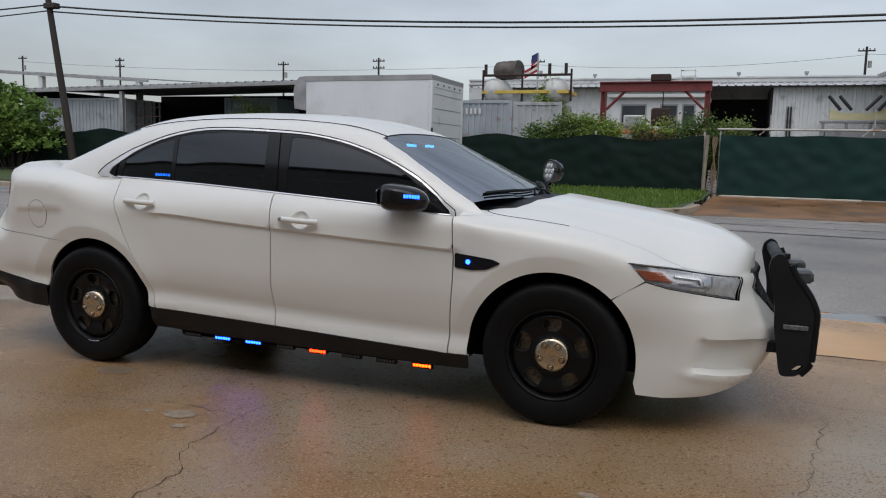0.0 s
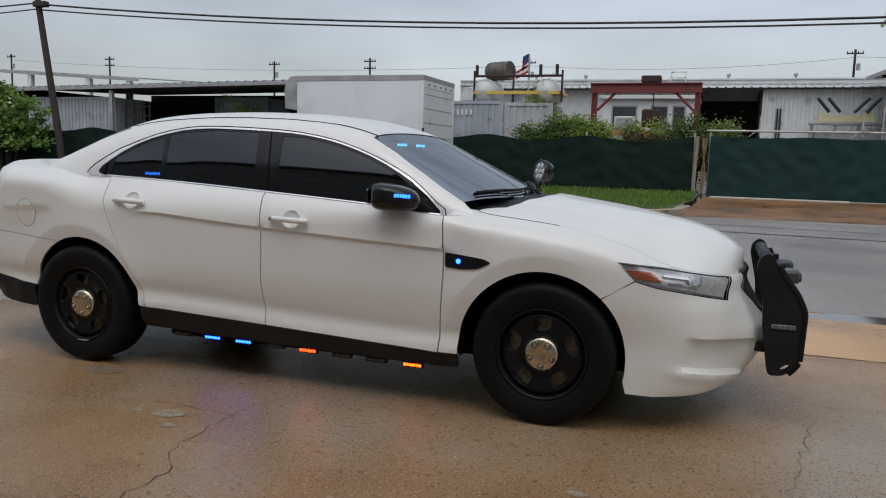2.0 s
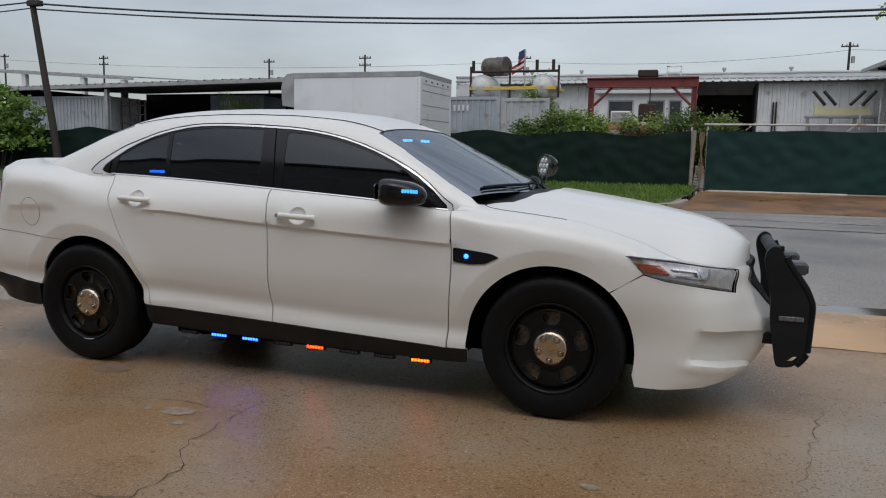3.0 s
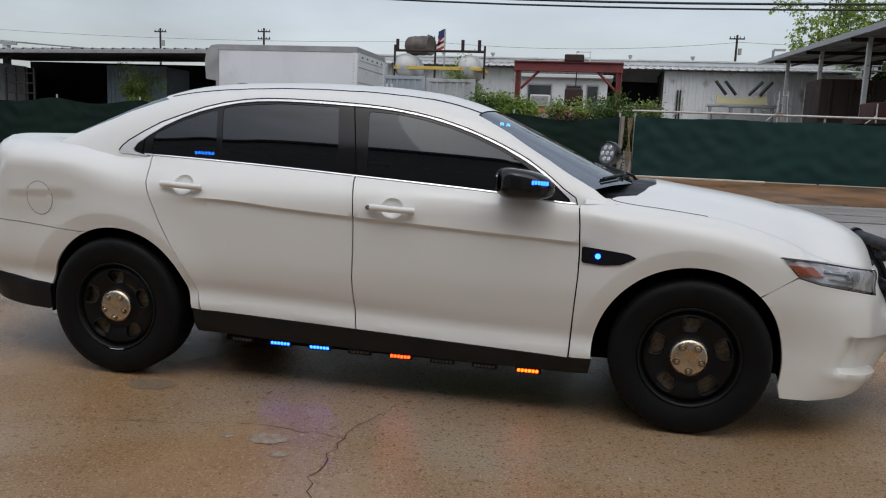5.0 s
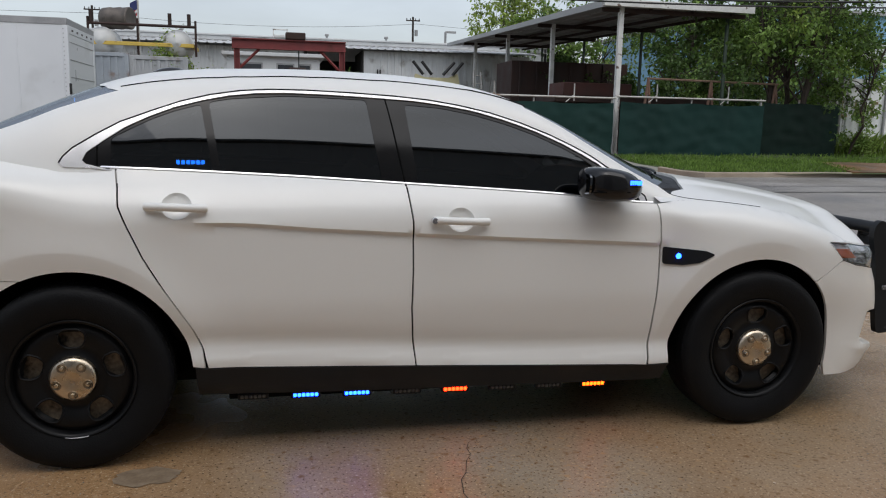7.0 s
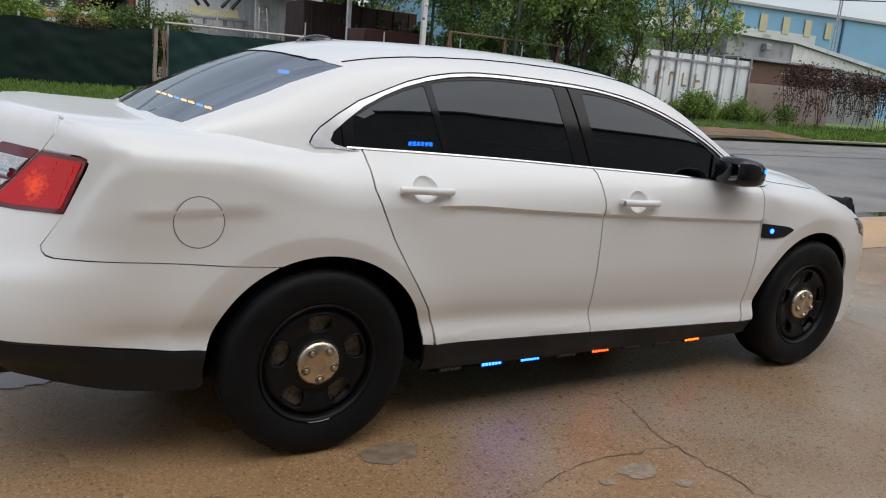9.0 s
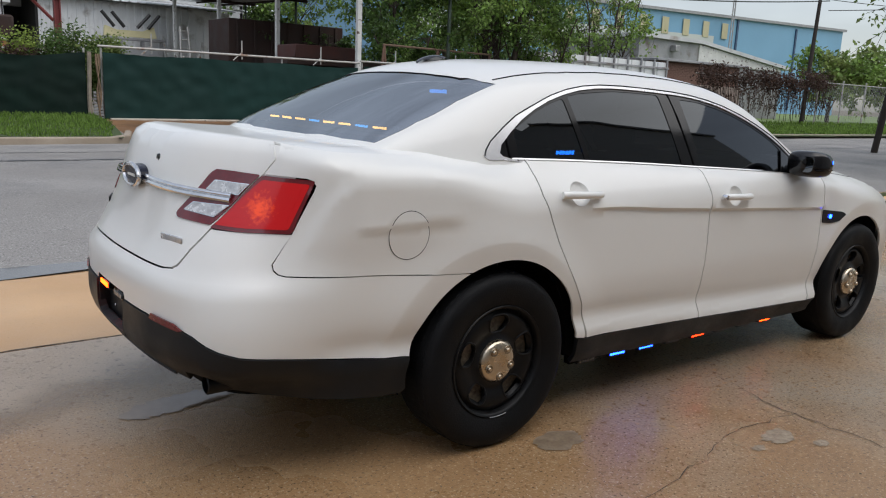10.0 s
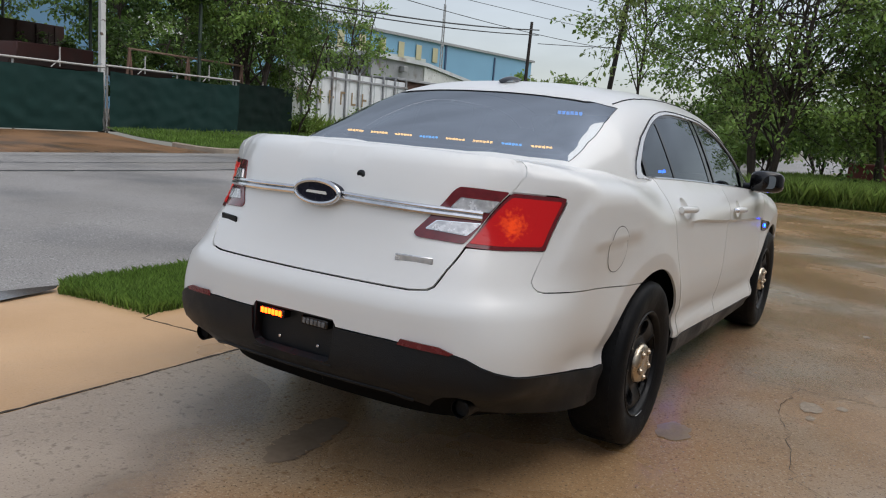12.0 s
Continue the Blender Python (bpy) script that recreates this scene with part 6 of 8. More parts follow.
border2 = wrap(np.array([(s, float(top_z(s))) for s in np.linspace(0.9, 3.06, 110)]))
hood_y, hood_e = (lambda x: np.interp(x, border2[:, 0], -border2[:, 1])), (lambda x: np.interp(x, border2[:, 0], border2[:, 2]))
hood_c = smooth_curve((0.9, 1.12), (1.2, 1.103), (1.3, 1.096), (1.45, 1.076), (1.78, 1.031), (2.0, 0.990), (2.084, 0.972), (2.176, 0.945), (2.267, 0.910), (2.328, 0.876), (2.375, 0.830), (2.40, 0.79))


def hood(uv):
    x, w = uv[:, 0], uv[:, 1]
    y = hood_y(x) * w
    zs = hood_e(x)
    zc = np.maximum(hood_c(x), zs)
    dome = 0.010 * ramp(0.66, 0.54, abs(w)) * (1 - ramp(2.15, 2.35, x))
    return np.stack([x, y, zs + (zc - zs) * (1 - abs(w) ** 2.6) + dome], 1)


x_nose = float(border2[:, 0].max()) - 0.002
HOOD_EDGE = rounded([(1.030, 0.895), (1.085, 0.962), (1.16, 0.988), (1.30, 0.990), (1.5, 0.986), (1.8, 0.984), (2.0, 0.988), (2.06, 1.0)], 0.05, 4)[2:-2]
hood_bead = edge_bead(2.06, 3.06, 50, 0.007)
part("hood", join(hood_bead, mirrored(hood_bead), sheet(hood, [(1.165, -0.80), (1.075, -0.862)] + [(x, -w) for x, w in HOOD_EDGE] + [(x_nose, -1), (x_nose, 1)] + [(x, w) for x, w in HOOD_EDGE[::-1]] + [(1.075, 0.862), (1.165, 0.80), (1.275, 0.4), (1.295, 0), (1.275, -0.4)], (), 0.026, [[(1.2, k), (2.3, k)] for k in (-0.66, -0.54, 0.54, 0.66)], 0.012)), PAINT, car)
for side in (1, -1):
    part("fender_top", sheet(hood, [(0.93, side), (2.058, side)] + [(x - 0.002, side * min(1.0, w + 0.0022)) for x, w in HOOD_EDGE[::-1][2:]] + [(0.93, side * 0.86)], (), 0.03, flip=side > 0), PAINT, car)
seam = hood(np.array([(x - 0.001, min(1.0, w + 0.002)) for x, w in HOOD_EDGE if x < 1.5]))
both("hood_seam", tube([(p[0], -p[1], p[2] - 0.0005) for p in seam], 0.0026, 5), UNDER, car)
part("cowl", sheet(lambda uv: hood(uv) - np.array([0, 0, 0.012]), [(0.90, -0.92), (1.07, -0.90), (1.25, -0.8), (1.345, -0.4), (1.365, 0), (1.345, 0.4), (1.25, 0.8), (1.07, 0.90), (0.90, 0.92)], (), 0.05), TRIM_BLACK, car, "black plastic windscreen cowl")

# glasshouse skin, glass and frames
dlo_out = [(-1.468, 1.162), (-1.455, 1.185), (-1.423, 1.217), (-1.345, 1.268), (-1.259, 1.317), (-1.17, 1.36), (-1.076, 1.399), (-0.97, 1.43), (-0.859, 1.452), (-0.75, 1.464), (-0.637, 1.468), (-0.45, 1.465), (-0.251, 1.457), (-0.1, 1.447), (0.02, 1.433), (0.16, 1.41), (0.286, 1.377), (0.42, 1.332), (0.547, 1.28), (0.63, 1.24), (0.70, 1.20), (0.80, 1.13), (0.885, 1.045), (0.895, 1.012)]
dlo_in = [(-1.388, 1.172), (-1.372, 1.203), (-1.315, 1.246), (-1.24, 1.297), (-1.15, 1.342), (-1.065, 1.376), (-0.96, 1.406), (-0.855, 1.428), (-0.75, 1.44), (-0.637, 1.444), (-0.45, 1.441), (-0.255, 1.433), (-0.1, 1.424), (0.012, 1.411), (0.15, 1.387), (0.272, 1.355), (0.405, 1.311), (0.53, 1.258), (0.61, 1.217), (0.68, 1.178), (0.775, 1.11), (0.855, 1.04), (0.865, 1.014)]
dlo_out = dlo_out[:5] + [(a + (c - a) * g, b + (d - b) * g) for (a, b), (c, d), g in zip(dlo_out[5:22], dlo_in[5:22], np.linspace(0.32, 0.55, 17))] + dlo_out[22:]
low = [(x, float(top_z(x)) - 0.012 + 0.010 * float(ramp(-1.26, -1.38, x))) for x in np.linspace(0.88, -1.45, 30)]
low_in = [(x, float(top_z(x)) - 0.012 + 0.024 * float(ramp(-1.26, -1.38, x))) for x in np.linspace(0.85, -1.375, 30)]
shield = cabin_top([(0.405, -0.001), (0.405, -0.3), (0.40, -0.48), (0.385, -0.618), (0.55, -0.662), (0.75, -0.708), (0.90, -0.742), (0.968, -0.760), (1.055, -0.64), (1.135, -0.42), (1.185, -0.2), (1.20, -0.001)])
shield[[0, -1], 1] = 2.0
back = cabin_top([(-1.415, -0.001), (-1.41, -0.2), (-1.40, -0.35), (-1.37, -0.48), (-1.325, -0.565), (-1.280, -0.606), (-1.5, -0.632), (-1.7, -0.648), (-1.885, -0.652), (-1.93, -0.5), (-1.958, -0.25), (-1.965, -0.001)])
back[[0, -1], 1] = 2.0
skin_edge = [(-2.0, 0.0)] + [(x, 0.0) for x in np.linspace(-1.9, 1.0, 40)] + [(1.05, 0.0), (1.045, 0.5 * float(shield[7, 1]))] + [tuple(p) for p in shield[7::-1]] + [tuple(p) for p in back] + [(-2.0, 2.0)]
dlo_hole = np.vstack([cabin_q(dlo_out), cabin_q(low)])
part("cabin_shell", whole(sheet(cabin, skin_edge, [dlo_hole], 0.03, (), 0.0)), PAINT, car, "white roof and pillars")
part("windscreen", whole(sheet(lambda uv: cabin(uv, -0.004), shield, (), 0.04)), GLASS_SHIELD, car, "dark tinted windscreen")
part("rear_window", whole(sheet(lambda uv: cabin(uv, -0.004), back, (), 0.04)), GLASS_SHIELD, car, "dark tinted rear window")
ring = sheet(lambda uv: cabin(uv, 0.005), np.vstack([cabin_q(dlo_out), cabin_q(low)]), [np.vstack([cabin_q(dlo_in), cabin_q(low_in)])], 0.02, (), 0.008)
both("window_surround", ring, surface("satin_chrome_trim", (0.80, 0.80, 0.805), (0.88, 0.88, 0.885), 20, 0.24, metal=0.5, rough_var=0.05), car, "bright chrome window surround")
panes = {
    "front": [(-0.115, 1.078), (-0.155, 1.408), (0.0, 1.398), (0.14, 1.373), (0.262, 1.342), (0.395, 1.298), (0.52, 1.245), (0.60, 1.205), (0.66, 1.165), (0.70, 1.03)],
    "rear": [(-0.885, 1.125), (-0.935, 1.40), (-0.85, 1.415), (-0.637, 1.431), (-0.45, 1.428), (-0.315, 1.424), (-0.262, 1.09)],
    "quarter": [(-1.285, 1.145), (-1.29, 1.255), (-1.145, 1.330), (-1.06, 1.363), (-0.965, 1.39), (-0.915, 1.125)],
}
frame_hole = [cabin_q(rounded(p, 0.015, 2)) for p in panes.values()]
both("window_frame", sheet(lambda uv: cabin(uv, -0.002), np.vstack([cabin_q(dlo_in), cabin_q(low_in)]), frame_hole, 0.025, (), 0.004), PILLAR, car, "satin black pillar trim")
seam_b = cabin(cabin_q([(-0.171, 1.098), (-0.19, 1.2), (-0.212, 1.32), (-0.236, 1.432)]), 0.0)
both("door_gap", tube(seam_b, 0.0035, 5), UNDER, car)
seam_c = cabin(cabin_q([(-1.335, 1.140), (-1.337, 1.19), (-1.338, 1.235)]), 0.001)
both("door_gap", tube(seam_c, 0.0030, 5), UNDER, car)
for p in panes.values():
    both("side_window", sheet(lambda uv: cabin(uv, -0.005), cabin_q(rounded(p, 0.015, 2)), (), 0.05), GLASS_DARK, car, "dark tinted side window")
belt_pts = wrap(np.array([(x, float(top_z(x)) - 0.002) for x in np.linspace(-1.44, 0.885, 40)]))
both("belt_strip", tube([(p[0], p[1] + 0.002, p[2] + 0.003) for p in belt_pts], 0.0052, 6), CHROME, car, "thin chrome belt strip")

seal = cabin(cabin_q(dlo_out), 0.006)
both("window_seal", tube(seal, 0.0028, 5), RUBBER, car)
ditch = cabin(cabin_top([(x, -y) for x, y in zip(np.linspace(0.40, -1.275, 28), 0.577 - 0.012 * np.sin(np.linspace(0, math.pi, 28)))]), 0.0015)
both("roof_seam", tube(ditch, 0.0032, 5), RUBBER, car, "black roof seam strip")

# inner shell behind the gaps, floor and wheel wells
inner = [(-3.35, 0.30), (-1.9, 0.30)] + arc(-ARCH_X, ARCH_Z, ARCH_R + 0.01, 186, -6, 40) + [(-0.9, 0.25), (0.9, 0.25)] + arc(ARCH_X, ARCH_Z, ARCH_R + 0.01, 186, -6, 40) + [(1.9, 0.22), (3.06, 0.26)] + [(s, float(top_z(s)) - 0.03) for s in np.arange(3.06, -3.36, -0.1)]
part("inner_shell", whole(sheet(wrap_in, inner, (), 0.06)), UNDER, car)
part("underbody", box(-2.15, 2.0, -0.66, 0.66, 0.25, 0.33, 0.03), UNDER, car)
for cx in (-ARCH_X, ARCH_X):
    pts = arc(cx, ARCH_Z, ARCH_R + 0.012, -8, 188, 30)
    n = len(pts)
    v = [(a, -0.825, b) for a, b in pts] + [(a, -0.52, b) for a, b in pts]
    f = [[i, i + 1, n + i + 1, n + i] for i in range(n - 1)] + [list(range(n, 2 * n))]
    both("wheel_well", (v, f), UNDER, car)
seat_mat = surface("dark_seat_cloth", (0.015, 0.015, 0.016), (0.03, 0.03, 0.032), 10, 0.9)
for sx, sy in ((-0.05, -0.38), (-0.05, 0.38)):
    seat = part("front_seat", join(box(sx - 0.08, sx + 0.45, sy - 0.25, sy + 0.25, 0.40, 0.58, 0.05), box(sx - 0.28, sx - 0.08, sy - 0.25, sy + 0.25, 0.45, 1.12, 0.07)), seat_mat, car, "dark cloth front seat")
    part("headrest", box(sx - 0.27, sx - 0.17, sy - 0.13, sy + 0.13, 1.14, 1.32, 0.04), seat_mat, seat)
part("rear_seat", join(box(-1.15, -0.65, -0.62, 0.62, 0.40, 0.60, 0.06), box(-1.38, -1.15, -0.62, 0.62, 0.5, 1.13, 0.08)), seat_mat, car, "dark rear bench seat")
part("parcel_shelf", box(-1.85, -1.3, -0.60, 0.60, 1.18, 1.22, 0.01), seat_mat, car)
part("dashboard", box(0.78, 1.22, -0.70, 0.70, 0.8, 1.06, 0.08), seat_mat, car)


# wheels
def wheel_at(x, side):
    hub = thing("wheel", (x, 0, 0), "", "")
    hub.parent = car
    yc = -0.795
    prof = [(0.223, yc - 0.096), (0.24, yc - 0.107), (0.285, yc - 0.118), (0.315, yc - 0.119), (0.338, yc - 0.112), (0.352, yc - 0.098), (0.359, yc - 0.07), (0.36, yc), (0.359, yc + 0.07), (0.352, yc + 0.098), (0.315, yc + 0.119), (0.25, yc + 0.108), (0.223, yc + 0.096)]
    put = (lambda g: moved(g, pose(0, 0, 0.36))) if side < 0 else (lambda g: mirrored(moved(g, pose(0, 0, 0.36))))
    tyre = part("tyre", put(lathe(prof, 72)), RUBBER, hub, "worn black tyre")
    blocks = []
    for k in range(64):
        w = 2 * math.pi * (k + 0.5) / 64
        for row, (a, b) in enumerate(((-0.082, -0.055), (-0.047, 0.047), (0.055, 0.082))):
            g = box(-0.0125, 0.0125, yc + a, yc + b, 0.350, 0.3605 if row == 1 else 0.3585, 0.001)
            blocks.append(moved(g, pose(0, 0, 0, 0, math.degrees(w) + (2.8 if row == 1 else 0), 0)))
    part("tread", put(join(*blocks)), RUBBER, hub)
    rim = [(0.224, yc - 0.096), (0.230, yc - 0.103), (0.227, yc - 0.107), (0.221, yc - 0.105), (0.216, yc - 0.098), (0.212, yc - 0.080), (0.206, yc - 0.066), (0.20, yc + 0.09), (0.223, yc + 0.096)]
    part("rim", put(lathe(rim, 72)), STEEL_BLACK, hub, "black steel rim")
    depth = smooth_curve((0.0, -0.086), (0.075, -0.088), (0.095, -0.078), (0.115, -0.074), (0.14, -0.084), (0.17, -0.090), (0.190, -0.089), (0.203, -0.080), (0.214, -0.070))

    def disc(uv):
        r = np.hypot(uv[:, 0], uv[:, 1])
        return np.stack([uv[:, 0], yc + depth(r), uv[:, 1]], 1)

    holes, lips = [], []
    for k in range(5):
        w = math.radians(90 + 72 * k)
        ell = rounded([(0.114, -0.026), (0.136, -0.046), (0.174, -0.050), (0.191, -0.026), (0.191, 0.026), (0.174, 0.050), (0.136, 0.046), (0.114, 0.026)], 0.014, 3)
        holes.append([(p * math.cos(w) - q * math.sin(w), p * math.sin(w) + q * math.cos(w)) for p, q in ell])
        ring = disc(np.array(holes[-1] + holes[-1][:1]))
        lips.append(tube([(p[0], p[1] + 0.001, p[2]) for p in ring], 0.0046, 6))
    edge = [(0.213 * math.cos(a), 0.213 * math.sin(a)) for a in np.linspace(0, 2 * math.pi, 73)[:-1]]
    part("wheel_disc", put(sheet(disc, edge, holes, 0.012, (), 0.022)), STEEL_BLACK, hub, "black steel disc with five slots")
    for lip in lips:
        part("slot_lip", put(lip), STEEL_BLACK, hub)
    part("brake_drum", put(lathe([(0.0, yc - 0.052), (0.13, yc - 0.052), (0.15, yc - 0.046), (0.188, yc - 0.050), (0.19, yc + 0.02)], 36)), surface("brake_iron", (0.012, 0.010, 0.008), (0.30, 0.24, 0.17), 13, 0.5, metal=0.2), hub)
    cap = [(0.0, yc - 0.1085), (0.016, yc - 0.1085), (0.030, yc - 0.1120), (0.048, yc - 0.1115), (0.070, yc - 0.1075), (0.081, yc - 0.101), (0.087, yc - 0.090), (0.087, yc - 0.072)]
    part("hub_cap", put(lathe(cap, 48)), CAP_METAL, hub, "satin metal hub cap")
    for k in range(5):
        w = math.radians(90 + 72 * k + 36)
        nut = lathe([(0.0, -0.015), (0.007, -0.0145), (0.0105, -0.009), (0.0115, 0.002)], 12)
        part("lug_recess", put(moved(lathe([(0.0125, -0.004), (0.0165, -0.0055), (0.0185, -0.002)], 14), pose(0.058 * math.cos(w), yc - 0.1085, 0.058 * math.sin(w)))), CAP_DARK, hub)
        part("lug_nut", put(moved(nut, pose(0.058 * math.cos(w), yc - 0.1055, 0.058 * math.sin(w)))), CAP_METAL, hub)
    if x < 0 and side < 0:
        part("rim_scuff", put(tube([(0.2285 * math.sin(math.radians(a)), yc - 0.1075, -0.2285 * math.cos(math.radians(a))) for a in np.linspace(-9, 12, 9)], 0.0022, 5)), LENS_CLEAR, hub, "bare scuffed metal on the rim edge")
    return hub


for x in (-1.434, 1.434):
    for side in (-1, 1):
        wheel_at(x, side)

# lamps
hl = [(1.784, 0.839), (1.95, 0.823), (2.12, 0.804), (2.3, 0.783), (2.53, 0.757), (2.461, 0.648), (2.2, 0.690), (1.985, 0.724), (1.878, 0.753)]
hl_c = (2.12, 0.755)
hl_in = [(p + (hl_c[0] - p) * 0.009, q + (hl_c[1] - q) * 0.035) for p, q in hl]
lamp_in = sheet(lambda uv: wrap(uv, -0.022), hl, (), 0.03)
lamp_rim = sheet(lambda uv: wrap(uv, 0.001), hl, [hl_in], 0.02, (), 0.006)
signal = sheet(lambda uv: wrap(uv, -0.012), [(1.825, 0.808), (1.958, 0.798), (2.015, 0.752), (1.885, 0.762)], (), 0.02, (), 0.01)
signal_rib = [sheet(lambda uv: wrap(uv, -0.009), [(1.83 + 0.02 * k, 0.806 - 0.012 * k), (1.965 + 0.016 * k, 0.796 - 0.012 * k), (1.967 + 0.016 * k, 0.793 - 0.012 * k), (1.832 + 0.02 * k, 0.803 - 0.012 * k)], (), 0.02, (), 0.003) for k in range(4)]
housing = sheet(lambda uv: wrap(uv, -0.008), [(2.21, 0.700), (2.44, 0.662), (2.505, 0.748), (2.26, 0.775), (2.25, 0.725)], (), 0.02, (), 0.012)
strip = sheet(lambda uv: wrap(uv, -0.007), [(2.03, 0.785), (2.18, 0.770), (2.19, 0.728), (2.05, 0.748), (2.055, 0.755), (2.175, 0.736), (2.168, 0.762), (2.03, 0.777)], (), 0.02, (), 0.01)
beam = sheet(lambda uv: wrap(uv, -0.004), [(2.178, 0.778), (2.235, 0.772), (2.235, 0.728), (2.19, 0.735)], (), 0.02, (), 0.012)
lower_trim = sheet(lambda uv: wrap(uv, -0.010), [(1.93, 0.742), (2.2, 0.703), (2.43, 0.664), (2.438, 0.676), (2.2, 0.716), (1.94, 0.752)], (), 0.02, (), 0.006)
lens_cover = sheet(lambda uv: wrap(uv, 0.0), hl_in, (), 0.03)
for side in (1, -1):
    put = (lambda g: g) if side == 1 else mirrored
    lamp = part("headlamp", put(lamp_in), surface("headlamp_bowl", (0.55, 0.555, 0.56), (0.75, 0.755, 0.76), 14, 0.3, metal=0.2, coat=0.3), car, "clear headlamp with amber signal")
    part("turn_signal", put(signal), LENS_AMBER, lamp, "amber signal lens")
    part("signal_ribs", put(join(*signal_rib)), LENS_AMBER, lamp)
    part("reflector_strip", put(strip), LENS_CLEAR, lamp)
    part("inner_housing", put(housing), surface("lamp_housing_grey", (0.52, 0.525, 0.53), (0.72, 0.725, 0.73), 20, 0.3, coat=0.5), lamp)
    part("main_beam", put(beam), LENS_CLEAR, lamp, "silver main beam reflector")
    part("lower_trim", put(lower_trim), LENS_CLEAR, lamp)
    cover = part("lens_cover", put(lens_cover), GLASS_CLEAR, lamp, "clear plastic lens cover")
    cover.visible_shadow = False
    part("bezel", put(lamp_rim), GLOSS_BLACK, lamp)

tail_o = [(-2.700, 0.919), (-2.57, 1.002), (-2.432, 1.093), (-2.235, 1.088), (-2.324, 0.914), (-2.5, 0.912)]
tail_i = [(-2.710, 0.925), (-2.92, 0.934), (-2.937, 0.948), (-2.90, 0.985), (-2.79, 1.092), (-2.758, 1.106), (-2.6, 1.104), (-2.442, 1.098), (-2.575, 1.008)]
tail_rim = rounded(tail_o, 0.012, 3)
tail_core = [(p + (-2.45 - p) * 0.075, q + (1.0 - q) * 0.12) for p, q in tail_rim]
tail_rim = [(p + (p + 2.45) * 0.018, q + (q - 1.0) * 0.03) for p, q in tail_rim]
DARK_RED = surface("dark_red_lens", (0.12, 0.005, 0.009), (0.18, 0.008, 0.013), 30, 0.08, coat=0.6)
glossy_ribs = []
for k in range(7):
    z0 = 0.935 + 0.021 * k
    left = -2.665 + 1.55 * (z0 - 0.92)
    glossy_ribs.append(sheet(lambda uv: wrap(uv, 0.0075), [(left, z0), (-2.42 + 0.5 * (z0 - 0.93), z0 - 0.001), (-2.42 + 0.5 * (z0 - 0.93), z0 + 0.009), (left + 0.012, z0 + 0.010)], (), 0.03, (), 0.004))
for k in range(3):
    z0 = 0.945 + 0.045 * k
    glossy_ribs.append(sheet(lambda uv: wrap(uv, 0.0075), [(-2.39 + 0.5 * (z0 - 0.93), z0), (-2.345 + 0.5 * (z0 - 0.93), z0), (-2.335 + 0.5 * (z0 - 0.93), z0 + 0.03), (-2.375 + 0.5 * (z0 - 0.93), z0 + 0.03)], (), 0.03, (), 0.004))
LENS_LIT = lit_lens("lit_red_lens", (0.24, 0.0030, 0.004), (0.62, 0.055, 0.006), 0.75, wrap(np.array(tail_core)).mean(0))
for side in (1, -1):
    put = (lambda g: g) if side == 1 else mirrored
    tl = part("tail_lamp", put(sheet(lambda uv: wrap(uv, 0.004), tail_rim, (), 0.03, (), 0.007)), DARK_RED, car, "red tail lamp lens in a dark red rim")
    part("red_lens", put(sheet(lambda uv: wrap(uv, 0.006), tail_core, (), 0.03, (), 0.004)), LENS_LIT, tl, "lit red lens with an orange glow")
    part("lens_ribs", put(join(*glossy_ribs)), LENS_LIT, tl)
    ti = part("inner_lamp", put(sheet(lambda uv: wrap(uv, 0.005), rounded(tail_i, 0.012, 3), (), 0.03, (), 0.02)), DARK_RED, car, "dark red lamp housing on the trunk lid")
    for q in ([(-2.79, 1.038), (-2.745, 1.069), (-2.50, 1.064), (-2.562, 1.029)], [(-2.886, 0.964), (-2.845, 0.991), (-2.615, 0.990), (-2.70, 0.953)]):
        c = np.mean(q, axis=0)
        rim = rounded([(c[0] + (a - c[0]) * 1.05, c[1] + (b - c[1]) * 1.13) for a, b in q], 0.008, 2)
        core = rounded(q, 0.008, 2)
        lens = part("reversing_lens", put(sheet(lambda uv: wrap(uv, 0.008), rim, (), 0.02, (), 0.004)), CHROME, ti, "clear reversing lamp lens")
        part("reflector_cup", put(sheet(lambda uv: wrap(uv, 0.010), core, (), 0.02, (), 0.002)), surface("dull_reversing_reflector", (0.46, 0.465, 0.47), (0.78, 0.785, 0.79), 40, 0.22, metal=0.35, coat=0.6), lens)
bar_pts = wrap(np.array([(s, 1.038 - 0.022 * (s + 3.35) / 0.75 ) for s in np.linspace(-3.35, -2.60, 26)]), 0.009)
bar_line = [tuple(p) for p in bar_pts]
bar_line = bar_line[::-1] + [(p[0], -p[1], p[2]) for p in bar_line[1:]]
part("chrome_bar", join(tube([(p[0], p[1], p[2] + 0.008) for p in bar_line], 0.0075, 8), tube([(p[0] - 0.004, p[1], p[2] - 0.008) for p in bar_line], 0.010, 8)), CHROME, car, "twin-ribbed chrome trunk bar")
oval = [(0.105 * math.cos(a), 0.043 * math.sin(a)) for a in np.linspace(0, 2 * math.pi, 37)[:-1]]
badge = part("rear_badge", slab([(-p * 0.95, q * 0.92 + 1.038) for p, q in oval], "x", -2.562, -2.52), BADGE_BLUE, car, "chrome-ringed dark oval badge")
part("badge_ring", tube([(-2.562, p * 0.95, q * 0.93 + 1.038) for p, q in oval + oval[:2]], 0.0085, 8), CHROME, badge, "chrome ring")
part("badge_mark", slab(rounded([(-0.048, 1.032), (-0.042, 1.043), (0.044, 1.042), (0.050, 1.033)], 0.004, 2), "x", -2.564, -2.54), PAINT, badge, "plain bright bar")
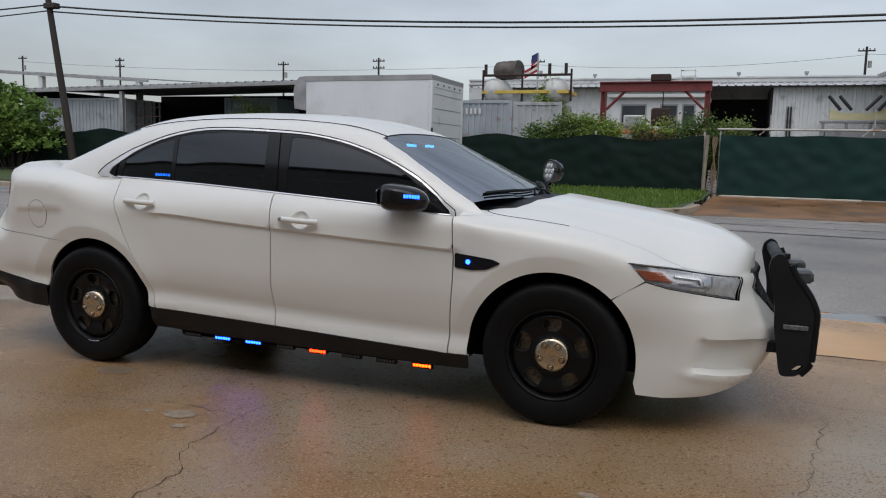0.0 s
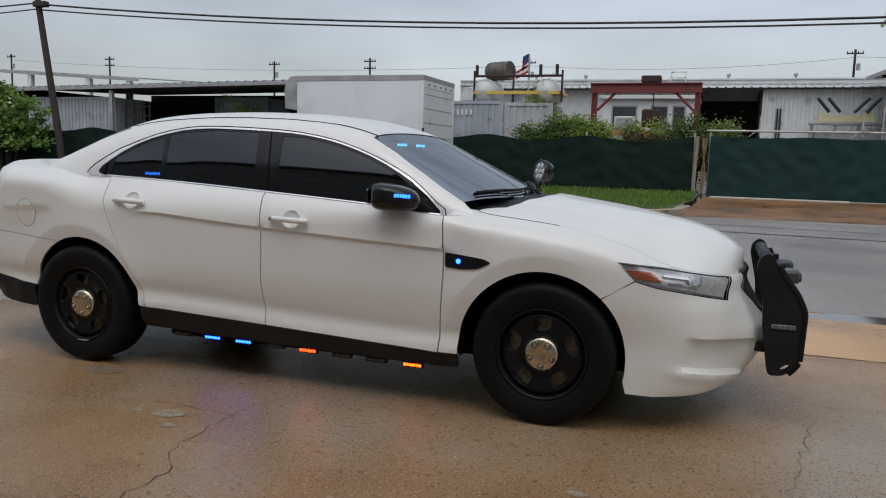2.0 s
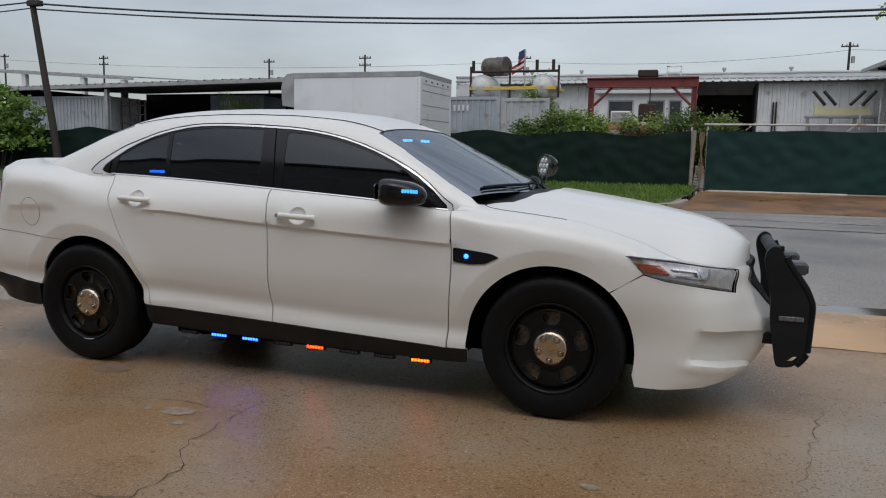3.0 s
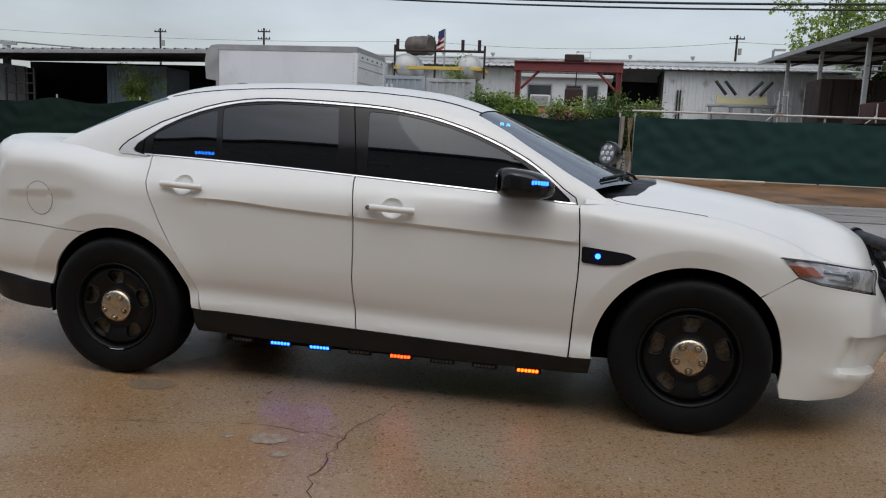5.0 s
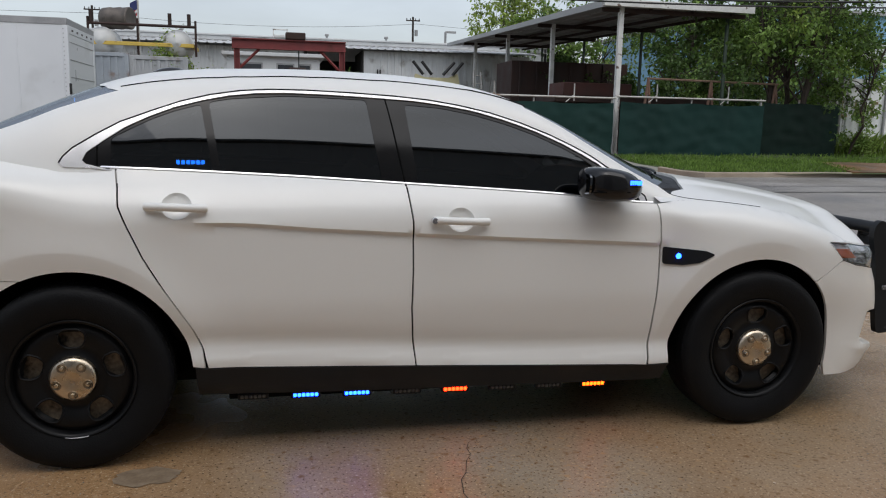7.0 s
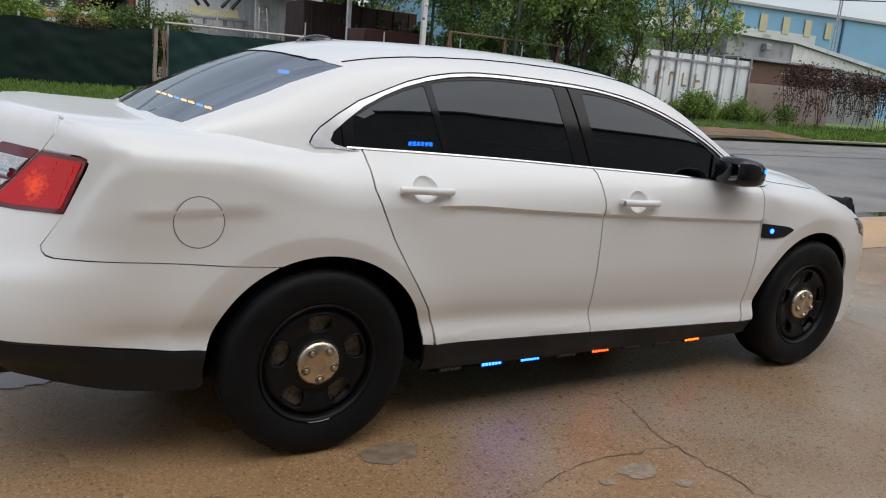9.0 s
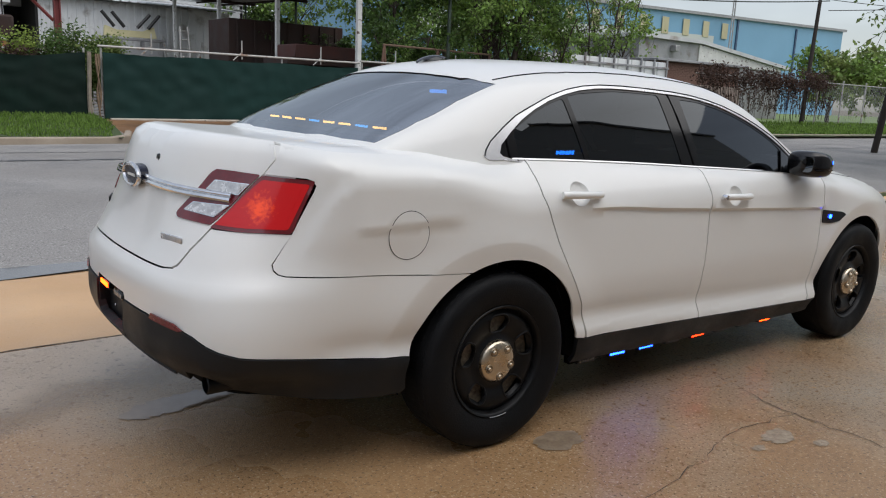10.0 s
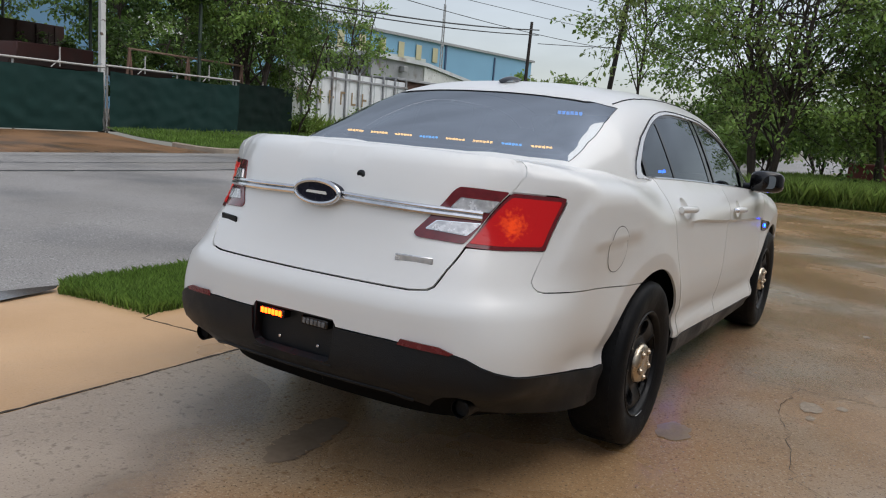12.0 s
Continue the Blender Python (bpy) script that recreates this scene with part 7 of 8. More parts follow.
part("trunk_lock", moved(lathe([(0.0, -0.004), (0.013, -0.005), (0.018, -0.003), (0.02, 0.01)], 20), pose(-2.502, -0.146, 1.110, 0, 0, -90)), GLOSS_BLACK, car, "black trunk lock")
for y, w, z in ((0.50, 0.13, 0.885), (-0.44, 0.135, 0.862)):
    near = wrap(np.array([(-3.35 + abs(y) - 0.03, z), (-3.35 + abs(y), z), (-3.35 + abs(y) + 0.03, z)]), 0.001)
    k, run = near[1], near[2] - near[0]
    turn = math.degrees(math.atan2(run[0], -run[1]))
    part("name_bar", moved(box(-0.003, 0.004, -w / 2, w / 2, -0.012, 0.012, 0.003), Matrix.Translation((k[0], math.copysign(k[1], y), z)) @ pose(0, 0, 0, 0, 0, math.copysign(turn, -y))), LENS_CLEAR if y < 0 else STEEL_BLACK, car, "plain badge bar")
for side in (1, -1):
    put = (lambda g: g) if side == 1 else mirrored
    part("rear_reflector", put(sheet(lambda uv: wrap(uv, 0.010), [(-2.912, 0.594), (-2.900, 0.614), (-2.765, 0.606), (-2.715, 0.590), (-2.73, 0.583)], (), 0.02, (), 0.006)), surface("reflector_red", (0.12, 0.004, 0.006), (0.17, 0.006, 0.009), 40, 0.25, coat=0.2), car, "dark red bumper reflector")
    pipe = lathe([(0.029, 0.0), (0.034, 0.004), (0.034, 0.16), (0.029, 0.16), (0.028, 0.02), (0.0, 0.02)], 24)
    part("exhaust_tip", put(moved(pipe, pose(-2.515, -0.62, 0.386, 0, 0, -90))), STEEL_BLACK, car, "dark exhaust tip")
recess = part("plate_recess", join(box(-2.616, -2.604, -0.19, 0.19, 0.456, 0.632, 0.002), box(-2.654, -2.614, 0.181, 0.190, 0.466, 0.628, 0.002), box(-2.654, -2.614, -0.190, -0.181, 0.466, 0.628, 0.002), box(-2.655, -2.614, -0.182, 0.182, 0.457, 0.469, 0.003), box(-2.648, -2.614, -0.182, 0.182, 0.617, 0.630, 0.002)), TRIM_BLACK, car, "black empty number plate holder")
for y, m in ((0.105, LED_AMBER), (-0.095, LED_OFF)):
    lamp = part("warning_light", box(-2.652, -2.612, y - 0.06, y + 0.06, 0.582, 0.614, 0.004), GLOSS_BLACK, recess)
    part("led_lens", join(*[box(-2.656, -2.651, y - 0.050 + 0.0172 * c, y - 0.050 + 0.0172 * c + 0.0142, 0.588, 0.608, 0.003) for c in range(6)]), m, lamp)
for y in (0.09, -0.09):
    part("plate_screw", box(-2.621, -2.615, y - 0.006, y + 0.006, 0.500, 0.512, 0.002), CHROME, recess)

# mirrors
for side in (1, -1):
    put = (lambda g: g) if side == 1 else mirrored
    bm = bmesh.new()
    bmesh.ops.create_cube(bm, size=1)
    bmesh.ops.subdivide_edges(bm, edges=bm.edges[:], cuts=9, use_grid_fill=True)
    for v in bm.verts:
        c = v.co * 2
        c = c / max(1e-6, (abs(c.x) ** 3.4 + abs(c.y) ** 3.4 + abs(c.z) ** 3.4) ** (1 / 3.4)) * max(abs(c.x), abs(c.y), abs(c.z))
        fore = max(0.0, c.x)
        v.co = (0.660 + c.x * 0.134 * (1 - 0.28 * (c.y < 0) * abs(c.y)), -0.962 + c.y * 0.100 * (1 - 0.30 * fore), 1.103 + c.z * 0.066 * (1 - 0.14 * c.x) - 0.020 * fore * fore * (c.z > 0) - 0.008 * c.x)
    shell = [v.co.copy() for v in bm.verts], [[v.index for v in f.verts] for f in bm.faces]
    bm.free()
    mir = part("door_mirror", put(shell), GLOSS_BLACK, car, "black door mirror")
    part("mirror_glass", put(slab(rounded([(-1.025, 1.068), (-1.03, 1.148), (-0.91, 1.15), (-0.905, 1.068)], 0.025, 4), "x", 0.5365, 0.545)), MIRROR, mir, "mirror glass")
    part("mirror_arm", put(tube([(0.66, -0.82, 1.06), (0.655, -0.87, 1.062), (0.65, -0.93, 1.075)], 0.028, 10)), GLOSS_BLACK, mir)
    part("sail", put(sheet(lambda uv: cabin(uv, 0.006), cabin_q([(0.60, 1.035), (0.66, 1.165), (0.77, 1.10), (0.85, 1.03)]), (), 0.03, (), 0.004)), GLOSS_BLACK, mir)
    part("mirror_warning_light", put(moved(box(-0.045, 0.045, -0.012, 0.012, -0.014, 0.014, 0.006), pose(0.726, -1.018, 1.116, 0, 3, 30))), TRIM_BLACK, mir)
    part("led_lens", put(moved(join(*[box(-0.040 + 0.0137 * c, -0.028 + 0.0137 * c, -0.0155, -0.0105, -0.009, 0.009, 0.002) for c in range(6)]), pose(0.726, -1.018, 1.116, 0, 3, 30))), LED_MIRROR if side == 1 else LED_OFF, mir, "lit blue warning light")
    part("mirror_seam", put(box(0.545, 0.700, -1.054, -1.035, 1.078, 1.082, 0.001)), UNDER, mir)

# vent with its light, sill lights, window lights
for side in (1, -1):
    put = (lambda g: g) if side == 1 else mirrored
    vent = part("fender_vent", put(sheet(lambda uv: wrap(uv, 0.006), rounded([(0.927, 0.838), (0.929, 0.764), (1.02, 0.757), (1.10, 0.765), (1.172, 0.800), (1.13, 0.817)], 0.012, 3), (), 0.02, (), 0.006)), GLOSS_BLACK, car, "gloss black fender vent")
    k = wrap(np.array([(1.0, 0.797)]), 0.007)[0]
    part("vent_light", put(moved(lathe([(0.0, -0.008), (0.010, -0.006), (0.0125, 0.0)], 16), Matrix.Translation(k))), LED_BLUE if side == 1 else LED_OFF, vent, "small round warning light")
    rail = part("sill_light_rail", put(box(-0.88, 0.82, -0.76, -0.72, 0.20, 0.25, 0.005)), UNDER, car)
    for k in range(8):
        x, z = -0.783 + 0.213 * k, 0.213 - 0.003 * k
        lit = {1: LED_BLUE, 2: LED_BLUE, 4: LED_RED, 7: LED_AMBER}.get(k, LED_OFF)
        head = part("sill_light", put(box(x - 0.062, x + 0.062, -0.778, -0.755, z - 0.014, z + 0.014, 0.004)), TRIM_BLACK, rail)
        part("led_lens", put(join(*[box(x - 0.052 + 0.0175 * c, x - 0.052 + 0.0175 * c + 0.0145, -0.7815, -0.774, z - 0.0075, z + 0.0075, 0.003) for c in range(6)])), lit, head)
wq = cabin(cabin_q([(-1.0, 1.165)]))[0]
qlight = part("window_light", box(-1.06, -0.94, wq[1] + 0.03, wq[1] + 0.05, 1.155, 1.18, 0.003), TRIM_BLACK, car)
part("led_lens", join(*[box(-1.055 + 0.0185 * c, -1.055 + 0.0185 * c + 0.014, wq[1] + 0.026, wq[1] + 0.031, 1.159, 1.175, 0.002) for c in range(6)]), glow("lit_blue_window_led", (0.01, 0.16, 1.0), 60), qlight)
shelf = part("rear_light_bar", box(-1.743, -1.71, -0.55, 0.56, 1.222, 1.258, 0.004), TRIM_BLACK, car)
amber_dim, ice_dim = glow("lit_yellow_led", (1.0, 0.58, 0.13), 6.0), glow("lit_blue_shelf_led", (0.05, 0.40, 1.0), 4.0)
for k, lamp in enumerate((amber_dim, ice_dim, amber_dim, amber_dim, ice_dim, amber_dim, amber_dim, amber_dim)):
    y = -0.47 + 0.137 * k
    head = part("shelf_light", box(-1.748, -1.743, y - 0.055, y + 0.055, 1.238, 1.256, 0.002), TRIM_BLACK, shelf)
    part("led_lens", join(*[box(-1.753, -1.747, y - 0.049 + 0.0165 * c, y - 0.049 + 0.0165 * c + 0.0125, 1.2425, 1.2515, 0.002) for c in range(6)]), lamp, head)
top_bar = part("windscreen_light_bar", box(0.44, 0.475, -0.50, -0.06, 1.362, 1.388, 0.004), TRIM_BLACK, car)
for y in (-0.42, -0.13):
    part("led_lens", box(0.474, 0.480, y - 0.07, y + 0.07, 1.367, 1.382, 0.002), LED_CYAN, top_bar)

roof_led = part("rear_window_light", box(-1.46, -1.44, -0.52, -0.39, 1.385, 1.410, 0.003), TRIM_BLACK, car)
part("led_lens", join(*[box(-1.4655, -1.459, -0.515 + 0.02 * c, -0.500 + 0.02 * c, 1.390, 1.405, 0.002) for c in range(6)]), glow("lit_blue_roof_led", (0.04, 0.30, 1.0), 3), roof_led)

# roof fin, spotlight, wipers
fin = sheet(lambda uv: np.stack([uv[:, 0], uv[:, 1], roof_z(uv[:, 0]) - 0.004 + 0.03 * np.clip(1 - ((uv[:, 0] + 1.17) / 0.085) ** 2, 0, 1) ** 0.5 * np.clip(1 - (uv[:, 1] / 0.045) ** 2, 0, 1) ** 0.5], 1), [(-1.17 + 0.085 * math.cos(a), 0.045 * math.sin(a)) for a in np.linspace(0, 2 * math.pi, 25)[:-1]], (), 0.012)
part("roof_aerial", fin, GLOSS_BLACK, car, "black roof aerial base")
spot = part("spotlight", moved(lathe([(0.0, 0.085), (0.03, 0.082), (0.06, 0.06), (0.077, 0.02), (0.08, -0.02), (0.078, -0.025), (0.070, -0.024), (0.066, -0.018), (0.0, -0.012)], 28), pose(1.044, 0.775, 1.228, -6, 0, -47)), GLOSS_BLACK, car, "round black roof-pillar spotlight")
part("spotlight_lens", moved(lathe([(0.0, -0.021), (0.068, -0.019)], 28), pose(1.044, 0.775, 1.228, -6, 0, -47)), LED_OFF, spot)
for k in range(7):
    a = 2 * math.pi * k / 6
    r = 0.042 if k < 6 else 0.0
    part("spotlight_cell", moved(lathe([(0.0, -0.024), (0.013, -0.024), (0.017, -0.019)], 10), pose(1.044, 0.775, 1.228, -6, 0, -47) @ pose(r * math.cos(a), 0, r * math.sin(a))), LENS_CLEAR, spot)
part("spotlight_arm", tube([(0.93, 0.76, 1.05), (0.99, 0.775, 1.09), (1.044, 0.775, 1.15)], 0.014, 8), GLOSS_BLACK, spot)
foot = smooth_curve((0.0, 1.20), (0.2, 1.185), (0.42, 1.135), (0.64, 1.055), (0.76, 0.968))
for y0, y1, up in ((-0.66, -0.04, 0.035), (-0.02, 0.62, 0.05)):
    line = []
    for k, y in enumerate(np.linspace(y0, y1, 9)):
        x = float(foot(abs(y))) - 0.045 - up * k / 8
        line.append((x, y, float(cabin(cabin_top([(x, y)]))[0, 2])))
    wip = part("wiper", tube([(a + 0.006, b, c + 0.016) for a, b, c in line], 0.0060, 6), TRIM_BLACK, car, "black wiper")
    part("wiper_blade", tube([(a - 0.008, b, c + 0.008) for a, b, c in line], 0.0055, 5), RUBBER, wip)
    a, b, c = line[-1]
    part("wiper_arm", tube([(a + 0.006, b, c + 0.016), (a + 0.05, b + 0.05, c + 0.004), (a + 0.08, b + 0.10, c - 0.03)], 0.008, 6), TRIM_BLACK, wip)

# grille and push bumper
cell = []
for r in range(13):
    z = 0.495 + r * 0.0215
    side_s = float(np.interp(z, (0.475, 0.562, 0.692, 0.756), (3.0, 2.85, 2.67, 2.74)))
    for k in range(-12, 13):
        s = 3.06 - abs(k) * 0.036 - (0.018 if r % 2 else 0)
        if s > side_s + 0.01:
            p = wrap(np.array([(s, z)]), -0.010)[0]
            p[1] = math.copysign(p[1], k) if k else (0.018 if r % 2 else 0)
            cell.append(moved(lathe([(0.013, 0), (0.017, -0.006), (0.017, 0.01)], 6), Matrix.Translation(p) @ pose(0, 0, 0, 0, 0, 90)))
part("grille", join(*cell), TRIM_BLACK, car, "black honeycomb grille")
part("grille_surround", whole(sheet(lambda uv: wrap(uv, 0.004), [(3.06, 0.765), (2.735, 0.752), (2.665, 0.691), (2.85, 0.560), (3.0, 0.474), (3.06, 0.465), (3.06, 0.485), (3.01, 0.492), (2.87, 0.574), (2.692, 0.692), (2.75, 0.738), (3.06, 0.748)], (), 0.02, (), 0.02)), GLOSS_BLACK, car)
guard = part("push_bumper", join(tube([(2.47, -0.39, 0.83), (2.47, 0.39, 0.83)], 0.032, 14), tube([(2.58, -0.39, 0.58), (2.58, 0.39, 0.58)], 0.03, 12), box(2.56, 2.62, -0.39, 0.39, 0.34, 0.50, 0.01), box(2.42, 2.55, -0.36, -0.32, 0.36, 0.42, 0.006), box(2.42, 2.55, 0.32, 0.36, 0.36, 0.42, 0.006)), TRIM_BLACK, car, "black steel push bumper")
plate = rounded([(2.415, 0.80), (2.425, 0.85), (2.46, 0.878), (2.495, 0.862), (2.52, 0.79), (2.61, 0.665), (2.645, 0.585), (2.635, 0.33), (2.58, 0.262), (2.50, 0.256), (2.49, 0.31), (2.46, 0.50), (2.455, 0.62)], 0.03, 4)
slot = rounded([(2.545, 0.288), (2.58, 0.320), (2.61, 0.320), (2.58, 0.288)], 0.01, 3)
for y in (-0.40, 0.40):
    face = sheet(lambda uv: np.stack([uv[:, 0], np.full(len(uv), y - 0.018), uv[:, 1]], 1), plate, [slot], 0.06, (), 0.036)
    backf = sheet(lambda uv: np.stack([uv[:, 0], np.full(len(uv), y + 0.018), uv[:, 1]], 1), plate, [slot], 0.06, (), 0.0, True)
    up = part("upright", join(face, backf), TRIM_BLACK, guard, "black steel upright with rubber edge")
    part("upright_light", box(2.50, 2.615, y - 0.028 if y < 0 else y + 0.018, y - 0.018 if y < 0 else y + 0.028, 0.500, 0.524, 0.003), LED_OFF, up)
    part("rubber_edge", tube([(p + 0.004, y, q) for p, q in plate[20:42]], 0.022, 8), RUBBER, up)
POD = surface("dull_grey_pod", (0.045, 0.048, 0.052), (0.075, 0.079, 0.084), 8, 0.4)
for y in (-0.22, 0.22):
    pod = part("pod_light", box(2.535, 2.632, y - 0.07, y + 0.07, 0.716, 0.780, 0.012), POD, guard, "small grey pod light")
    part("led_lens", box(2.631, 2.637, y - 0.06, y + 0.06, 0.726, 0.768, 0.004), LED_OFF, pod)
    part("pod_bracket", box(2.50, 2.56, y - 0.02, y + 0.02, 0.77, 0.81, 0.004), TRIM_BLACK, pod)

# ---- plants ----
def leaf_mat(name, a, b):
    m = surface(name, a, b, 1.3, 0.5, spec=0.35)
    t, p = m.node_tree, m.node_tree.nodes["Principled BSDF"]
    g = t.nodes.new("ShaderNodeNewGeometry")
    hs = t.nodes.new("ShaderNodeHueSaturation")
    k = t.nodes.new("ShaderNodeMapRange")
    k.inputs["To Min"].default_value, k.inputs["To Max"].default_value = 0.55, 1.45
    t.links.new(g.outputs["Random Per Island"], k.inputs["Value"])
    t.links.new(k.outputs["Result"], hs.inputs["Value"])
    t.links.new(p.inputs["Base Color"].links[0].from_socket, hs.inputs["Color"])
    t.links.new(hs.outputs["Color"], p.inputs["Base Color"])
    thin = t.nodes.new("ShaderNodeBsdfTranslucent")
    blend = t.nodes.new("ShaderNodeMixShader")
    blend.inputs["Fac"].default_value = 0.42
    t.links.new(hs.outputs["Color"], thin.inputs["Color"])
    t.links.new(p.outputs[0], blend.inputs[1])
    t.links.new(thin.outputs[0], blend.inputs[2])
    t.links.new(blend.outputs[0], t.nodes["Material Output"].inputs["Surface"])
    return m


LEAF = leaf_mat("mid_green_leaf", (0.13, 0.22, 0.045), (0.23, 0.34, 0.085))
LEAF_DARK = leaf_mat("dark_green_leaf", (0.055, 0.11, 0.026), (0.11, 0.18, 0.045))
LEAF_LIGHT = leaf_mat("yellow_green_leaf", (0.20, 0.28, 0.055), (0.33, 0.41, 0.10))
LEAF_OLIVE = leaf_mat("olive_leaf", (0.16, 0.215, 0.06), (0.27, 0.33, 0.11))
LEAF_DEAD = leaf_mat("dead_brown_leaf", (0.05, 0.028, 0.020), (0.10, 0.06, 0.045))
BARK = surface("dark_bark", (0.030, 0.022, 0.017), (0.07, 0.052, 0.04), 6, 0.95, bump=0.6, fine=40)
GRASS = leaf_mat("grass_blade", (0.105, 0.185, 0.030), (0.19, 0.30, 0.06))
WEED = leaf_mat("tall_weed", (0.15, 0.235, 0.04), (0.26, 0.36, 0.09))


def leaves(centres, n, spread, size, seed, flat=0.6):
    """n small folded leaves scattered round each of the centres."""
    rng = np.random.default_rng(seed)
    c = np.repeat(np.array(centres, float), n, 0)
    m = len(c)
    p = c + rng.normal(0, 1, (m, 3)) * np.array([spread, spread, spread * 0.7])
    d = rng.normal(0, 1, (m, 3)) * np.array([1, 1, flat])
    d /= np.linalg.norm(d, axis=1, keepdims=True)
    s = np.cross(d, rng.normal(0, 1, (m, 3)))
    s /= np.linalg.norm(s, axis=1, keepdims=True)
    n3 = np.cross(d, s)
    L = size * rng.uniform(0.6, 1.3, (m, 1))
    v = np.stack([p, p + d * L * 0.5 + s * L * 0.28 - n3 * L * 0.05, p + d * L, p + d * L * 0.5 - s * L * 0.28 - n3 * L * 0.05], 1).reshape(-1, 3)
    i = 4 * np.arange(m)[:, None]
    f = np.concatenate([i + [0, 1, 2], i + [0, 2, 3]], 0)
    return v, f


def raw(name, geo, mat, parent, label="", kind=""):
    me = bpy.data.meshes.new(name)
    v, f = geo
    me.vertices.add(len(v))
    me.vertices.foreach_set("co", np.asarray(v, np.float32).ravel())
    me.loops.add(f.size)
    me.loops.foreach_set("vertex_index", f.ravel().astype(np.int32))
    me.polygons.add(len(f))
    me.polygons.foreach_set("loop_start", np.arange(len(f), dtype=np.int32) * f.shape[1])
    me.update()
    me.validate()
    me.materials.append(mat)
    ob = new(name, me)
    if parent is not None:
        ob.parent = parent
    return tagged(ob, label, kind=kind)


def sprays(runs, n, spread, size, seed, droop=0.25):
    """n folded leaves along each of the twigs (from, to), leaning outwards and hanging a little."""
    rng = np.random.default_rng(seed)
    a = np.repeat(np.array([r[0] for r in runs], float), n, 0)
    b = np.repeat(np.array([r[1] for r in runs], float), n, 0)
    m = len(a)
    u = rng.uniform(0.1, 1.08, (m, 1))
    p = a + (b - a) * u + rng.normal(0, spread, (m, 3)) * np.array([1, 1, 0.7])
    along = (b - a) / (np.linalg.norm(b - a, axis=1, keepdims=True) + 1e-6)
    d = 0.5 * along + rng.normal(0, 0.6, (m, 3)) - np.array([0, 0, droop])
    d /= np.linalg.norm(d, axis=1, keepdims=True)
    side = np.cross(d, rng.normal(0, 0.45, (m, 3)) + np.array([0, 0, 1.0]))
    side /= np.linalg.norm(side, axis=1, keepdims=True) + 1e-9
    up = np.cross(d, side)
    L = size * rng.uniform(0.55, 1.3, (m, 1))
    v = np.stack([p, p + d * L * 0.45 + side * L * 0.30 - up * L * 0.06, p + d * L, p + d * L * 0.45 - side * L * 0.30 - up * L * 0.06], 1).reshape(-1, 3)
    i = 4 * np.arange(m)[:, None]
    return v, np.concatenate([i + [0, 1, 2], i + [0, 2, 3]], 0)


def tree(at, h, crown, mats, seed, label, trunk_r=0.16, stems=1, low=0.3, n=12, spread=0.10, size=0.16, limbs=26, lean=(0, 0), twigs=4, splay=0.25):
    """crown: half-sizes in x, y and z. Limbs leave the stems and fork into twigs; leaves sit along the twigs in sprays."""
    rng = random.Random(seed)
    top = thing("tree", at, label, "tree")
    wood, runs = [], []
    cz = h - crown[2]
    reach = 0.22 * max(crown)
    for s in range(stems):
        a = 2 * math.pi * s / max(1, stems) + seed
        off = Vector((splay * math.cos(a), splay * math.sin(a), 0)) * (stems > 1)
        end = Vector((lean[0] + off.x * 6, lean[1] + off.y * 6, h * rng.uniform(0.78, 0.9)))
        pts = [off.lerp(end, k / 7) + Vector((rng.uniform(-0.15, 0.15), rng.uniform(-0.15, 0.15), 0)) * (0 < k < 7) for k in range(8)]
        pts[0].z -= 0.3
        wood.append(tube(pts, trunk_r * rng.uniform(0.75, 1.1), 9, 0.03))
        for k in range(limbs // stems):
            u = rng.uniform(low, 0.98)
            b = pts[min(6, int(u * 7))].lerp(pts[min(7, int(u * 7) + 1)], u * 7 % 1)
            th = rng.uniform(0, 2 * math.pi)
            ph = math.acos(rng.uniform(-0.85, 0.95))
            q = rng.uniform(0.5, 1.05)
            e = Vector((lean[0] + crown[0] * q * math.sin(ph) * math.cos(th), lean[1] + crown[1] * q * math.sin(ph) * math.sin(th), cz + crown[2] * q * math.cos(ph)))
            mid = b.lerp(e, 0.5) + Vector((rng.uniform(-0.25, 0.25), rng.uniform(-0.25, 0.25), rng.uniform(0.1, 0.5)))
            wood.append(tube([b, b.lerp(mid, 0.5) + Vector((0, 0, 0.08)), mid, e], 0.02 + 0.2 * trunk_r * (1 - u), 5, 0.006))
            out = (e - mid).normalized()
            runs.append((mid.lerp(e, 0.4), e))
            for w in range(twigs):
                f = mid.lerp(e, rng.uniform(0.05, 1)) if w else e
                t = f + (out * 0.6 + Vector((rng.uniform(-1, 1), rng.uniform(-1, 1), rng.uniform(-0.7, 0.6)))) * reach * rng.uniform(0.5, 1.1)
                wood.append(tube([f, f.lerp(t, 0.5) + Vector((0, 0, 0.04)), t], 0.010, 4, 0.003, caps=False))
                runs.append((f, t))
                for _ in range(2):
                    f2 = f.lerp(t, rng.uniform(0.3, 1))
                    t2 = f2 + Vector((rng.uniform(-1, 1), rng.uniform(-1, 1), rng.uniform(-0.9, 0.35))) * reach * 0.55
                    runs.append((f2, t2))
    part("trunk", join(*wood), BARK, top, "dark bark trunk and limbs")
    groups = [[] for _ in mats]
    for r in runs:
        groups[min(len(mats) - 1, int(len(mats) * (0.5 + 0.5 * noise.noise((r[1].x * 0.45, r[1].y * 0.45, r[1].z * 0.6 + seed))) * rng.uniform(0.85, 1.15)))].append(r)
    for i, m in enumerate(mats):
        if groups[i]:
            raw("crown" if i == 0 else "foliage", sprays(groups[i], n, spread, size, seed * 7 + i), m, top)
    return top


